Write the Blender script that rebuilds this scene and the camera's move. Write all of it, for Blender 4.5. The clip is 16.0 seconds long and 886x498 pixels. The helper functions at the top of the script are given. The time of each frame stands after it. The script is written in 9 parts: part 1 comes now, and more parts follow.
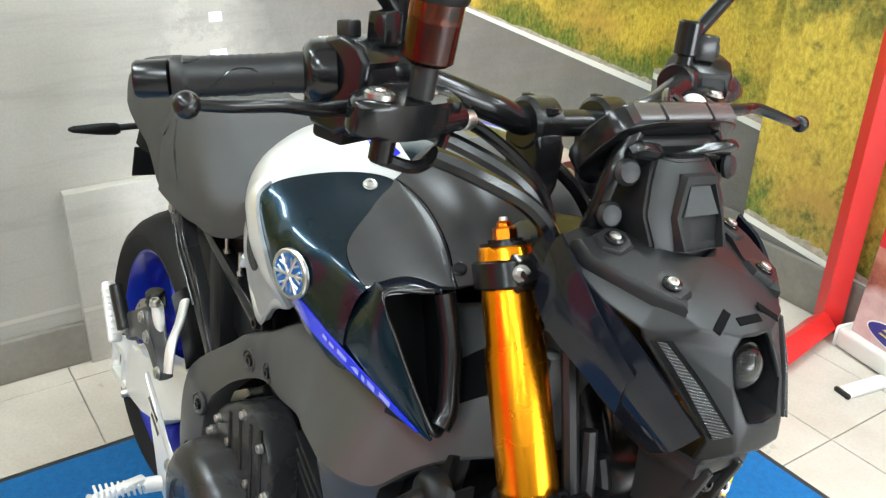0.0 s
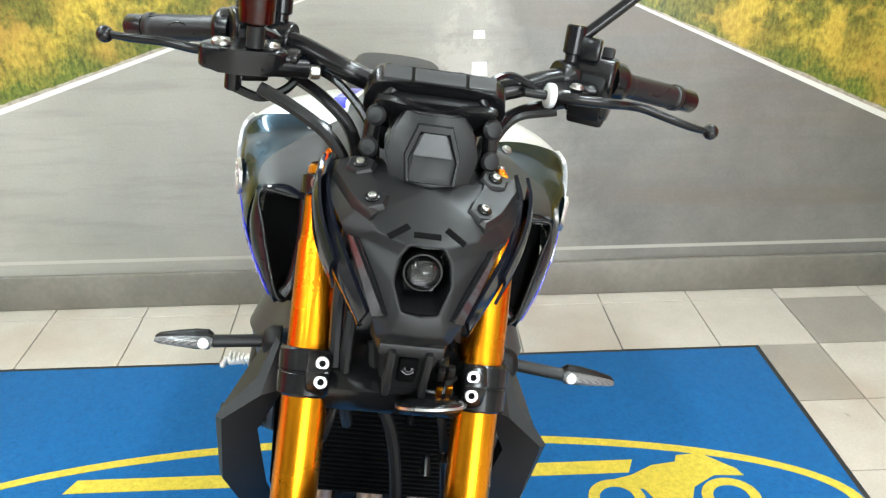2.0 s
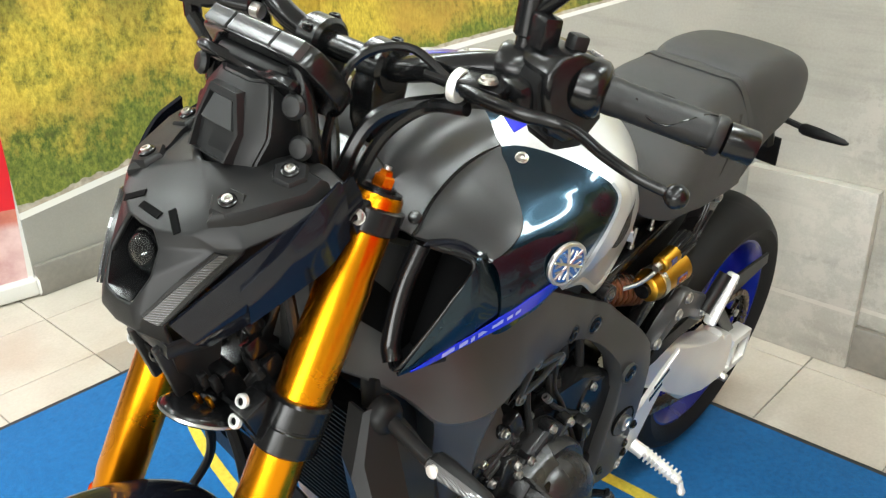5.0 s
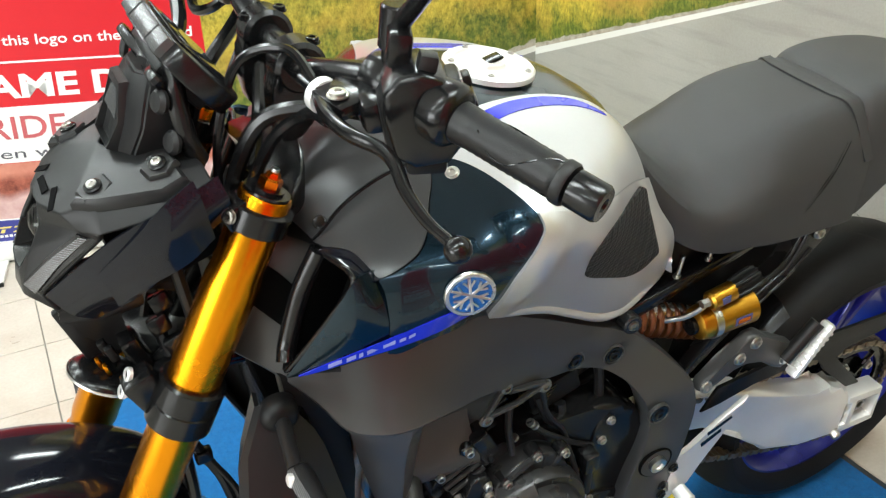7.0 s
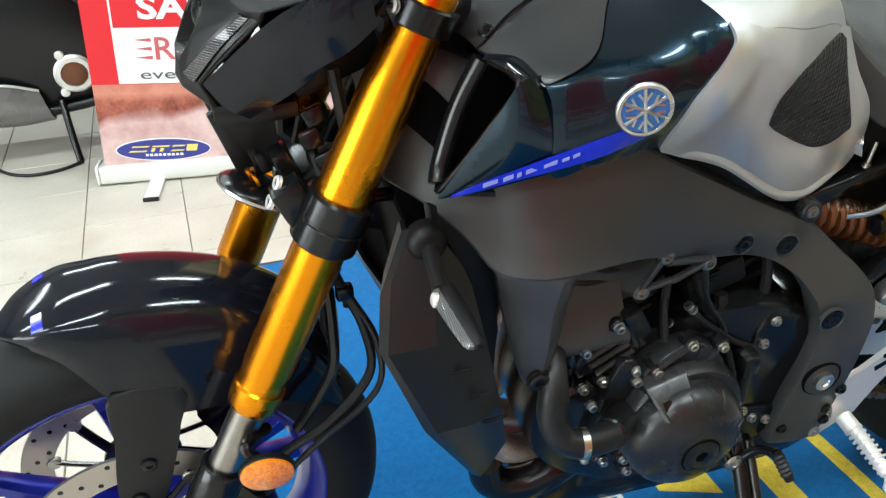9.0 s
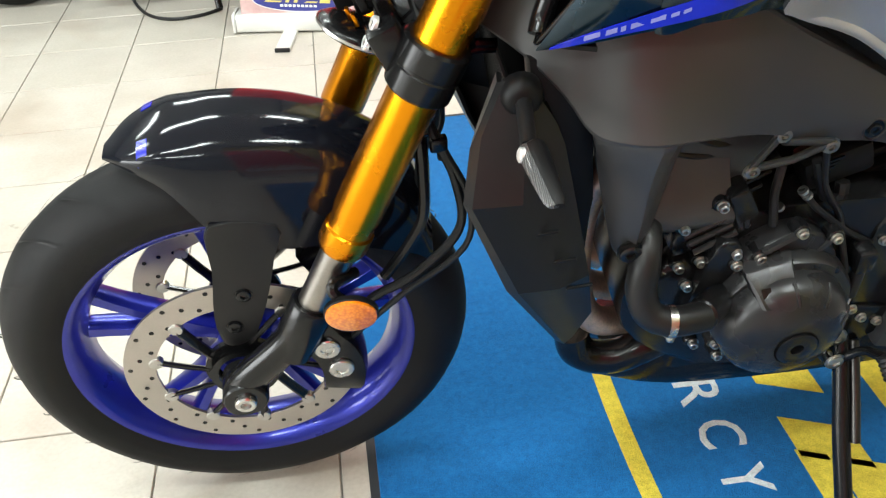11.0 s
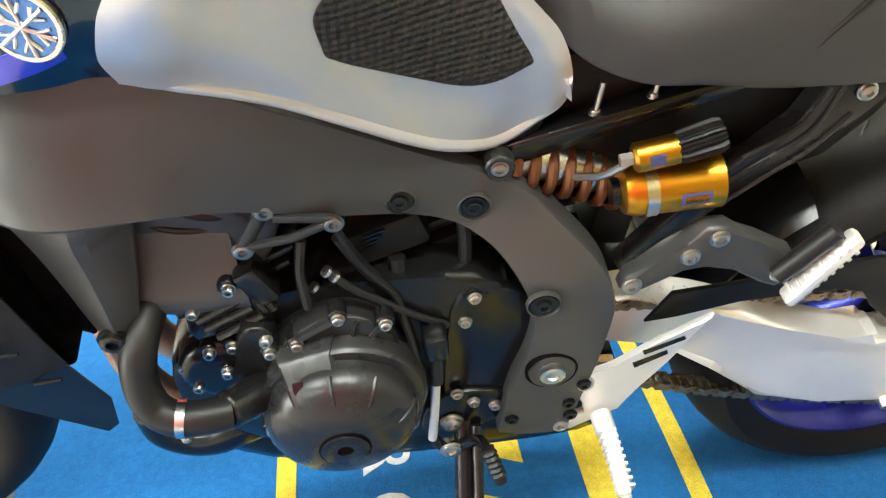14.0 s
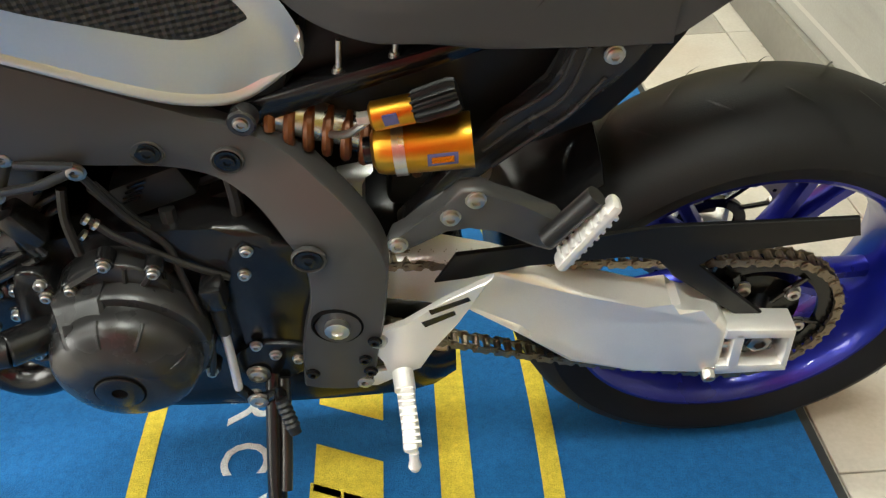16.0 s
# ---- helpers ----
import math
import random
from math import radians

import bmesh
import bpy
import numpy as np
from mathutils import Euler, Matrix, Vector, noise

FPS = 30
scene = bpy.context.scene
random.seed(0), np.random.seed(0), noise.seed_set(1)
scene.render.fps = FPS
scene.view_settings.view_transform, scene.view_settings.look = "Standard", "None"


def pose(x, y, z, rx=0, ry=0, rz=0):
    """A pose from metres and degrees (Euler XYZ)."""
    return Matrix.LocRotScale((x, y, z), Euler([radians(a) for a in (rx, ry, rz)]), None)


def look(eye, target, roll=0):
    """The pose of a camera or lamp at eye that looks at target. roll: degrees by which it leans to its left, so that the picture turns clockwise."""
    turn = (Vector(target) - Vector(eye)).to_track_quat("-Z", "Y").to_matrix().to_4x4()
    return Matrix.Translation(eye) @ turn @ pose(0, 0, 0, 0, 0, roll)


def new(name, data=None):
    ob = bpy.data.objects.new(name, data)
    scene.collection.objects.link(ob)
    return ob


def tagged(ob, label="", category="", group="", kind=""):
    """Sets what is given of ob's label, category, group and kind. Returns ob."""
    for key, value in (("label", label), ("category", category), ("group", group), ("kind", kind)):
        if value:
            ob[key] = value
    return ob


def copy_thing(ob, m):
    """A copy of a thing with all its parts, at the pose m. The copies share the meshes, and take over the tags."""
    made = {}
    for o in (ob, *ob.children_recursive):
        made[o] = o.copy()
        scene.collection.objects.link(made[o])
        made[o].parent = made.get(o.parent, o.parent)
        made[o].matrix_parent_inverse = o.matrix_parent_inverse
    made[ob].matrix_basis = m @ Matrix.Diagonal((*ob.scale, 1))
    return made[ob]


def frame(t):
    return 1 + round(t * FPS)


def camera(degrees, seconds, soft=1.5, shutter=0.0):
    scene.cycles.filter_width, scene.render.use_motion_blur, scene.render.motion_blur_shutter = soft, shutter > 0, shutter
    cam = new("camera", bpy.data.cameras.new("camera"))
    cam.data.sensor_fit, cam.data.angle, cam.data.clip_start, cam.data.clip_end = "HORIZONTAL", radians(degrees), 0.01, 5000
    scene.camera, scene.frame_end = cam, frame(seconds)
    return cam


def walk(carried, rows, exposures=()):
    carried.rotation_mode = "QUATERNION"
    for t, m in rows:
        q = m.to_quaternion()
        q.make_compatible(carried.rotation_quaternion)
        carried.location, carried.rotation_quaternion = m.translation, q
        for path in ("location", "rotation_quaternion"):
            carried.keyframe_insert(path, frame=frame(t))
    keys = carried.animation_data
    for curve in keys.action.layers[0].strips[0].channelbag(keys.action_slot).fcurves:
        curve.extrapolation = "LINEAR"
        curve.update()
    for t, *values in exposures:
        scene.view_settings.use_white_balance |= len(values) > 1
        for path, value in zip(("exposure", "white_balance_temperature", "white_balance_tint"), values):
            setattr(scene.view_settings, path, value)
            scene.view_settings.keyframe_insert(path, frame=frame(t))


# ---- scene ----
cam = camera(52.8, 16.0, soft=1.3)
PATH = [
    (0, (0.918, -0.391, 1.379), (-0.557, 0.615, 0.477), 1.8),
    (0.5, (1.159, -0.284, 1.393), (-0.473, 0.489, 0.531), 1.2),
    (1, (1.348, -0.184, 1.418), (-0.373, 0.391, 0.576), 0.7),
    (1.5, (1.373, -0.018, 1.392), (-0.413, 0.337, 0.567), 0.2),
    (2, (1.409, 0.154, 1.376), (-0.415, 0.239, 0.56), -0.5),
    (2.5, (1.427, 0.311, 1.37), (-0.399, 0.211, 0.56), -0.6),
    (3, (1.33, 0.422, 1.338), (-0.472, 0.095, 0.534), -1.1),
    (3.5, (1.229, 0.551, 1.326), (-0.495, -0.055, 0.513), -1.3),
    (4, (1.196, 0.701, 1.327), (-0.404, -0.157, 0.489), -1.5),
    (4.5, (1.067, 0.796, 1.317), (-0.391, -0.282, 0.472), -1.6),
    (5, (0.894, 0.872, 1.302), (-0.423, -0.368, 0.448), -1.5),
    (5.2, (0.862, 0.926, 1.313), (-0.391, -0.363, 0.436), -1.5),
    (7.3, (0.536, 1.054, 1.324), (-0.195, -0.564, 0.403), -2.5),
    (7.5, (0.536, 1.056, 1.325), (-0.158, -0.576, 0.401), -2.7),
    (8, (0.532, 1.052, 1.316), (-0.116, -0.597, 0.387), -2.5),
    (8.5, (0.546, 1.041, 1.244), (-0.054, -0.625, 0.315), -2.3),
    (9, (0.587, 1.058, 1.144), (0.071, -0.641, 0.224), -2.4),
    (9.5, (0.631, 1.072, 1.092), (0.22, -0.625, 0.118), -2.4),
    (9.7, (0.642, 1.077, 1.079), (0.286, -0.611, 0.066), -2.5),
    (11.8, (0.43, 1.056, 1.132), (0.249, -0.564, -0.027), -2.6),
    (12, (0.4, 1.055, 1.127), (0.216, -0.567, -0.028), -2.6),
    (12.5, (0.316, 1.02, 1.12), (0.14, -0.608, -0.029), -2.8),
    (13, (0.21, 0.97, 1.11), (0.029, -0.651, -0.047), -2.8),
    (13.5, (0.104, 0.942, 1.091), (-0.085, -0.674, -0.072), -2.6),
    (14, (0.002, 0.947, 1.091), (-0.192, -0.658, -0.086), -1.4),
    (14.5, (-0.083, 0.968, 1.094), (-0.253, -0.629, -0.098), -0.2),
    (15, (-0.17, 0.985, 1.092), (-0.267, -0.609, -0.112), -1.3),
    (15.5, (-0.249, 0.989, 1.086), (-0.327, -0.601, -0.125), -1.8),
    (16, (-0.303, 0.998, 1.081), (-0.349, -0.581, -0.145), -2.6),
]
walk(cam, [(t, look(eye, target, roll)) for t, eye, target, roll in PATH],
     exposures=[(0, 0.05, 6350, 10), (0.7, 0.1, 6350, 10), (1.5, 0.04, 6350, 10), (2.5, -0.2, 6550, 10), (3.5, -0.38, 6800, 10), (5.2, -0.18, 6800, 10), (7.5, -0.34, 6500, 8), (8.5, -0.4, 6250, 7), (9.5, -0.22, 6450, 8), (12, -0.2, 6800, 10), (12.5, -0.02, 6850, 10),
                (13.5, 0.3, 6850, 10), (14, 0.57, 7050, 10), (14.5, 0.58, 7150, 10), (15.3, 0.4, 7200, 10), (16, -0.08, 7250, 10)])
# ---- world, lamps, exposure ----
world = bpy.data.worlds.new("showroom_air")
scene.world = world
world.use_nodes = True
world.node_tree.nodes["Background"].inputs["Color"].default_value = (0.75, 0.8, 0.9, 1)
world.node_tree.nodes["Background"].inputs["Strength"].default_value = 0.08
scene.view_settings.exposure = 0.0

CEIL = 2.9
LAMPS = [(x, y) for x in (-0.4, 1.45, 3.4) for y in (-1.2, 1.2)] + [(1.45, -3.4), (3.4, -3.4), (1.7, 3.1), (3.4, 3.1)]


def ceiling_lamp(x, y, watts):
    data = bpy.data.lights.new("panel_lamp", "AREA")
    data.shape, data.size, data.size_y, data.energy = "RECTANGLE", 1.15, 0.16, watts
    data.color = (0.89, 1.0, 1.01)
    ob = new("panel_lamp", data)
    ob.matrix_world = pose(x, y, CEIL - 0.06)
    return ob


for lx, ly in LAMPS:
    ceiling_lamp(lx, ly, 51.0 if ly < 0 else 47.0)


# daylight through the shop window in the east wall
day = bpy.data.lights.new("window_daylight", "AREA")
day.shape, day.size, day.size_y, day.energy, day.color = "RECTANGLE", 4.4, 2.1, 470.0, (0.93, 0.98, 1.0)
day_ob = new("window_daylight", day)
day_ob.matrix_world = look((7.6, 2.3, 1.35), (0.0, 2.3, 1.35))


# ---- node helpers ----
class Nodes:
    """Small helper round one node material."""

    def __init__(self, name):
        self.mat = bpy.data.materials.new(name)
        self.mat.use_nodes = True
        self.tree = self.mat.node_tree
        self.bsdf = self.tree.nodes["Principled BSDF"]

    def node(self, kind, **settings):
        n = self.tree.nodes.new(kind)
        for key, value in settings.items():
            setattr(n, key, value)
        return n

    def link(self, a, b):
        self.tree.links.new(a, b)

    def put(self, socket, value):
        if isinstance(value, bpy.types.NodeSocket):
            self.link(value, socket)
        else:
            socket.default_value = value

    def math(self, op, a, b=0.0, c=0.0, clamp=False):
        n = self.node("ShaderNodeMath", operation=op, use_clamp=clamp)
        for i, v in enumerate((a, b, c)):
            self.put(n.inputs[i], v)
        return n.outputs[0]

    def mix(self, fac, a, b):
        n = self.node("ShaderNodeMix", data_type="RGBA")
        self.put(n.inputs[0], fac)
        for i, v in ((6, a), (7, b)):
            self.put(n.inputs[i], v if isinstance(v, bpy.types.NodeSocket) else (*v[:3], 1))
        return n.outputs[2]

    def noise(self, vec, scale, detail=4.0, rough=0.55):
        n = self.node("ShaderNodeTexNoise")
        n.inputs["Scale"].default_value, n.inputs["Detail"].default_value = scale, detail
        n.inputs["Roughness"].default_value = rough
        self.link(vec, n.inputs["Vector"])
        return n.outputs["Fac"]

    def ramp(self, fac, lo, hi):
        n = self.node("ShaderNodeMapRange")
        n.clamp = True
        self.put(n.inputs[0], fac)
        n.inputs[1].default_value, n.inputs[2].default_value = lo, hi
        return n.outputs[0]

    def bump(self, height, strength, distance):
        n = self.node("ShaderNodeBump")
        n.inputs["Strength"].default_value, n.inputs["Distance"].default_value = strength, distance
        self.link(height, n.inputs["Height"])
        self.link(n.outputs[0], self.bsdf.inputs["Normal"])

    def where(self):
        return self.node("ShaderNodeNewGeometry").outputs["Position"]

    def local(self):
        return self.node("ShaderNodeTexCoord").outputs["Object"]

    def split(self, vec):
        n = self.node("ShaderNodeSeparateXYZ")
        self.link(vec, n.inputs[0])
        return n.outputs


def surface(name, color, rough=0.5, metal=0.0, coat=0.0, grain=300.0, relief=0.0, vary=0.12, big=9.0, rvary=0.1, spec=0.5):
    """A plain real surface: colour that varies at two scales, fine relief and uneven gloss."""
    n = Nodes(name)
    vec = n.local()
    a, b = n.noise(vec, big, 5.0), n.noise(vec, grain, 3.0)
    tone = n.math("ADD", n.math("MULTIPLY", a, 0.65), n.math("MULTIPLY", b, 0.35))
    dark = [c * (1 - vary) for c in color]
    light = [min(1, c * (1 + vary)) for c in color]
    n.link(n.mix(n.ramp(tone, 0.3, 0.7), dark, light), n.bsdf.inputs["Base Color"])
    n.link(n.math("MULTIPLY_ADD", a, 2 * rvary, rough - rvary, clamp=True), n.bsdf.inputs["Roughness"])
    n.bsdf.inputs["Metallic"].default_value = metal
    n.bsdf.inputs["Coat Weight"].default_value = coat
    n.bsdf.inputs["Coat Roughness"].default_value = 0.04
    n.bsdf.inputs["Specular IOR Level"].default_value = spec
    if relief:
        n.bump(b, relief, 0.001)
    return n.mat


RUBBER = surface("tyre_rubber", (0.0075, 0.0075, 0.008), 0.6, grain=500, relief=0.25, vary=0.25, spec=0.22)
BLUE_RIM = surface("blue_wheel_paint", (0.011, 0.019, 0.31), 0.3, 0.55, coat=0.5, vary=0.1)
GOLD = surface("gold_anodised_metal", (0.78, 0.28, 0.009), 0.27, 1.0, vary=0.05, rvary=0.05)
DULL_GOLD = surface("gold_cylinder_metal", (0.6, 0.3, 0.035), 0.3, 1.0, vary=0.08, rvary=0.05)
SPRING_ORANGE = surface("orange_spring_paint", (0.12, 0.036, 0.008), 0.42, 0.3, vary=0.15)
ORANGE_METAL = surface("orange_anodised_metal", (0.8, 0.19, 0.01), 0.26, 1.0, vary=0.05)
GLOSS_BLACK = surface("black_gloss_paint", (0.006, 0.007, 0.011), 0.1, 0.0, coat=0.0, vary=0.1, rvary=0.02, spec=0.3)
NAVY_GLOSS = surface("navy_black_metallic_paint", (0.0065, 0.021, 0.034), 0.27, 0.85, coat=0.5, vary=0.15, rvary=0.03)
MATT_BLACK = surface("matt_black_plastic", (0.006, 0.006, 0.0064), 0.4, grain=900, relief=0.12, vary=0.15, spec=0.2)
DARK_PLASTIC = surface("dark_grey_plastic", (0.011, 0.011, 0.0115), 0.36, grain=1100, relief=0.12, vary=0.1, spec=0.29)
SATIN_BLACK = surface("satin_black_metal", (0.006, 0.006, 0.0065), 0.21, 0.1, vary=0.2, spec=0.4)
TANK_GREY = surface("dark_grey_metallic_paint", (0.045, 0.045, 0.046), 0.36, 0.5, vary=0.08, rvary=0.04)
FRAME_GREY = surface("dark_grey_frame_paint", (0.063, 0.0635, 0.064), 0.4, 0.4, grain=1800, relief=0.1, vary=0.07, rvary=0.04)
ENGINE_BLACK = surface("black_engine_paint", (0.011, 0.011, 0.0118), 0.22, 0.35, grain=900, relief=0.15, vary=0.25)
ENGINE_GREY = surface("dark_engine_casting", (0.026, 0.026, 0.027), 0.27, 0.4, grain=900, relief=0.1, vary=0.15, rvary=0.05)
# Near-black: shade painted into ducts and hollows, also joints and the radiator core.
SHADE_BLACK = surface("hollow_shade_black", (0.0025, 0.0025, 0.0027), 0.7, vary=0.2, spec=0.05)
SILVER = surface("silver_metallic_paint", (0.65, 0.66, 0.665), 0.35, 0.72, coat=0.4, vary=0.04, rvary=0.03)
ALU = surface("brushed_aluminium", (0.84, 0.83, 0.81), 0.38, 0.6, grain=700, relief=0.12, vary=0.08)
STEEL = surface("bright_steel", (0.6, 0.59, 0.57), 0.28, 1.0, vary=0.1)
DARK_STEEL = surface("dull_steel_tube", (0.3, 0.28, 0.26), 0.3, 1.0, vary=0.12)
BOLT = surface("zinc_bolt", (0.5, 0.485, 0.455), 0.33, 1.0, vary=0.15)
DARK_BOLT = surface("blackened_bolt", (0.06, 0.058, 0.055), 0.3, 0.9, vary=0.2)
DISC = surface("brake_disc_steel", (0.47, 0.43, 0.39), 0.38, 1.0, grain=500, relief=0.1, vary=0.12)
CHAIN = surface("oiled_chain_steel", (0.26, 0.21, 0.15), 0.38, 0.9, vary=0.35)
EXHAUST = surface("heat_tinted_steel", (0.7, 0.5, 0.38), 0.42, 0.85, big=14, vary=0.4)
# Satin plastic in paler grey: reflected lamplight on the facets is put into the colour.
SHEEN_GREY = surface("sheen_grey_plastic", (0.06, 0.061, 0.063), 0.24, 0.3, vary=0.08, rvary=0.04)
SEAT = surface("seat_vinyl", (0.03, 0.03, 0.031), 0.55, grain=1400, relief=0.5, vary=0.12)
BLUE_TAPE = surface("blue_decal", (0.01, 0.016, 0.5), 0.25, coat=0.6, vary=0.06)
BADGE_BLUE = surface("blue_badge_enamel", (0.02, 0.13, 0.42), 0.2, 0.5, coat=0.8, vary=0.1)
WHITE_TAPE = surface("pale_decal", (0.2, 0.21, 0.52), 0.3, vary=0.06)
PALE_PRINT = surface("pale_switch_print", (0.5, 0.5, 0.5), 0.5, vary=0.1)
DULL_BLUE = surface("dull_blue_sticker", (0.06, 0.06, 0.16), 0.4, vary=0.2)
RED_PLASTIC = surface("red_lens", (0.5, 0.02, 0.01), 0.15)
GREY_RUBBER = surface("dark_rubber", (0.009, 0.009, 0.0095), 0.42, grain=700, relief=0.2, vary=0.15, spec=0.35)
PAINT_RED = surface("red_painted_steel", (0.62, 0.02, 0.018), 0.35, vary=0.06)
WHITE_PLASTIC = surface("white_plastic", (0.72, 0.71, 0.68), 0.4, vary=0.05)


def glass(name, color, rough=0.03, ior=1.45):
    n = Nodes(name)
    n.bsdf.inputs["Base Color"].default_value = (*color, 1)
    n.bsdf.inputs["Roughness"].default_value = rough
    n.bsdf.inputs["Transmission Weight"].default_value = 1.0
    n.bsdf.inputs["IOR"].default_value = ior
    return n.mat


LENS = glass("clear_lens", (0.96, 0.97, 0.98))
SMOKED = glass("smoked_amber_plastic", (0.16, 0.03, 0.012), 0.08)
SCREEN = surface("black_screen_glass", (0.01, 0.01, 0.012), 0.06, coat=0.5)


def orange_lens():
    n = Nodes("orange_reflector_lens")
    v = n.node("ShaderNodeTexVoronoi")
    v.inputs["Scale"].default_value = 260
    n.link(n.local(), v.inputs["Vector"])
    n.link(n.mix(v.outputs["Distance"], (0.95, 0.3, 0.01), (0.62, 0.13, 0.004)), n.bsdf.inputs["Base Color"])
    n.bsdf.inputs["Roughness"].default_value = 0.18
    n.bsdf.inputs["Coat Weight"].default_value = 1.0
    n.bump(v.outputs["Distance"], 0.3, 0.001)
    return n.mat


ORANGE = orange_lens()


def ribbed_lens():
    n = Nodes("ribbed_reflector")
    w = n.node("ShaderNodeTexWave")
    w.inputs["Scale"].default_value = 210
    n.link(n.local(), w.inputs["Vector"])
    n.link(n.mix(w.outputs["Fac"], (0.19, 0.19, 0.193), (0.07, 0.07, 0.071)), n.bsdf.inputs["Base Color"])
    n.bsdf.inputs["Metallic"].default_value = 0.4
    n.bsdf.inputs["Roughness"].default_value = 0.32
    n.bsdf.inputs["Coat Weight"].default_value = 0.5
    n.bump(w.outputs["Fac"], 0.5, 0.002)
    return n.mat


RIBBED = ribbed_lens()


def lamp_strip():
    """Dark position lamp reflector with fine cross ribs."""
    n = Nodes("dark_ribbed_strip")
    w = n.node("ShaderNodeTexWave")
    w.bands_direction = "Z"
    w.inputs["Scale"].default_value = 130
    n.link(n.local(), w.inputs["Vector"])
    n.link(n.mix(w.outputs["Fac"], (0.1, 0.1, 0.103), (0.008, 0.008, 0.009)), n.bsdf.inputs["Base Color"])
    n.bsdf.inputs["Metallic"].default_value = 0.7
    n.bsdf.inputs["Roughness"].default_value = 0.22
    n.bsdf.inputs["Coat Weight"].default_value = 1.0
    n.bump(w.outputs["Fac"], 0.4, 0.001)
    return n.mat


LAMP_STRIP = lamp_strip()


def knurled():
    """Black rubber with small raised lozenges."""
    n = Nodes("textured_grip_pad")
    v = n.node("ShaderNodeTexVoronoi", feature="F1", distance="MANHATTAN")
    v.inputs["Scale"].default_value, v.inputs["Randomness"].default_value = 150, 0.1
    n.link(n.local(), v.inputs["Vector"])
    n.bsdf.inputs["Base Color"].default_value = (0.012, 0.012, 0.012, 1)
    n.link(n.math("MULTIPLY_ADD", v.outputs["Distance"], 0.4, 0.3), n.bsdf.inputs["Roughness"])
    n.bump(v.outputs["Distance"], 0.9, 0.003)
    return n.mat


PAD = knurled()


# ---- mesh helpers ----
def finish(bm, angle=38.0):
    """Outward normals, smooth faces, sharp edges where the faces meet at a steep angle."""
    bmesh.ops.recalc_face_normals(bm, faces=bm.faces)
    limit = radians(angle)
    for f in bm.faces:
        f.smooth = True
    for e in bm.edges:
        if len(e.link_faces) == 2 and e.calc_face_angle(0) > limit:
            e.smooth = False
    return bm


def as_mesh(name, bm, material, angle=38.0):
    finish(bm, angle)
    me = bpy.data.meshes.new(name)
    bm.to_mesh(me)
    bm.free()
    for m in material if isinstance(material, (list, tuple)) else [material]:
        me.materials.append(m)
    return me


def part(name, bm, material, parent, label="", angle=38.0):
    """One mesh object under a thing or under a part."""
    ob = new(name, as_mesh(name, bm, material, angle))
    ob.parent = parent
    return tagged(ob, label) if label else ob


def thing(name, bm, material, label, category, group="", kind="", m=None, angle=38.0):
    ob = new(name, as_mesh(name, bm, material, angle))
    if m is not None:
        ob.matrix_world = m
    return tagged(ob, label, category, group, kind)


def base_of(name, m, label, category, group=""):
    ob = new(name)
    ob.empty_display_size = 0.1
    ob.matrix_world = m
    return tagged(ob, label, category, group)


def add_box(bm, size, center, turn=None, bevel=0.0, seg=2):
    m = Matrix.Translation(center) @ (turn or Matrix()) @ Matrix.Diagonal((*size, 1))
    verts = bmesh.ops.create_cube(bm, size=1.0, matrix=m)["verts"]
    if bevel:
        edges = list({e for v in verts for e in v.link_edges})
        bmesh.ops.bevel(bm, geom=edges, offset=bevel, segments=seg, affect="EDGES", profile=0.5)
    return bm


def box(size, center, turn=None, bevel=0.0, seg=2):
    return add_box(bmesh.new(), size, center, turn, bevel, seg)


def basis(way):
    way = Vector(way).normalized()
    side = way.orthogonal().normalized()
    return side, way.cross(side), way


def add_rings(bm, rings, closed=True, caps=True, loop=False):
    """Joins rings of equally many points by quads. closed: each ring is closed; loop: the last ring joins the first."""
    rows = [[bm.verts.new(p) for p in ring] for ring in rings]
    n = len(rows[0])
    pairs = list(zip(rows, rows[1:])) + ([(rows[-1], rows[0])] if loop else [])
    for a, b in pairs:
        for i in range(n if closed else n - 1):
            j = (i + 1) % n
            bm.faces.new((a[i], a[j], b[j], b[i]))
    if caps and closed and not loop:
        bm.faces.new(rows[0][::-1])
        bm.faces.new(rows[-1])
    return bm


def add_lathe(bm, origin, way, profile, seg=24, caps=True):
    """Turns a profile of (along, radius) round an axis."""
    u, v, w = basis(way)
    o = Vector(origin)
    rings = []
    for along, r in profile:
        r = max(r, 1e-4)
        rings.append([o + w * along + (u * math.cos(a) + v * math.sin(a)) * r for a in (2 * math.pi * k / seg for k in range(seg))])
    return add_rings(bm, rings, caps=caps)


def add_cyl(bm, a, b, r, r2=None, seg=20, edge=0.0):
    a, b = Vector(a), Vector(b)
    far = (b - a).length
    r2 = r if r2 is None else r2
    e = min(edge, far * 0.45)
    profile = [(0, r - e), (e, r), (far - e, r2), (far, r2 - e)] if e else [(0, r), (far, r2)]
    return add_lathe(bm, a, b - a, profile, seg)


def cyl(a, b, r, r2=None, seg=20, edge=0.0):
    return add_cyl(bmesh.new(), a, b, r, r2, seg, edge)


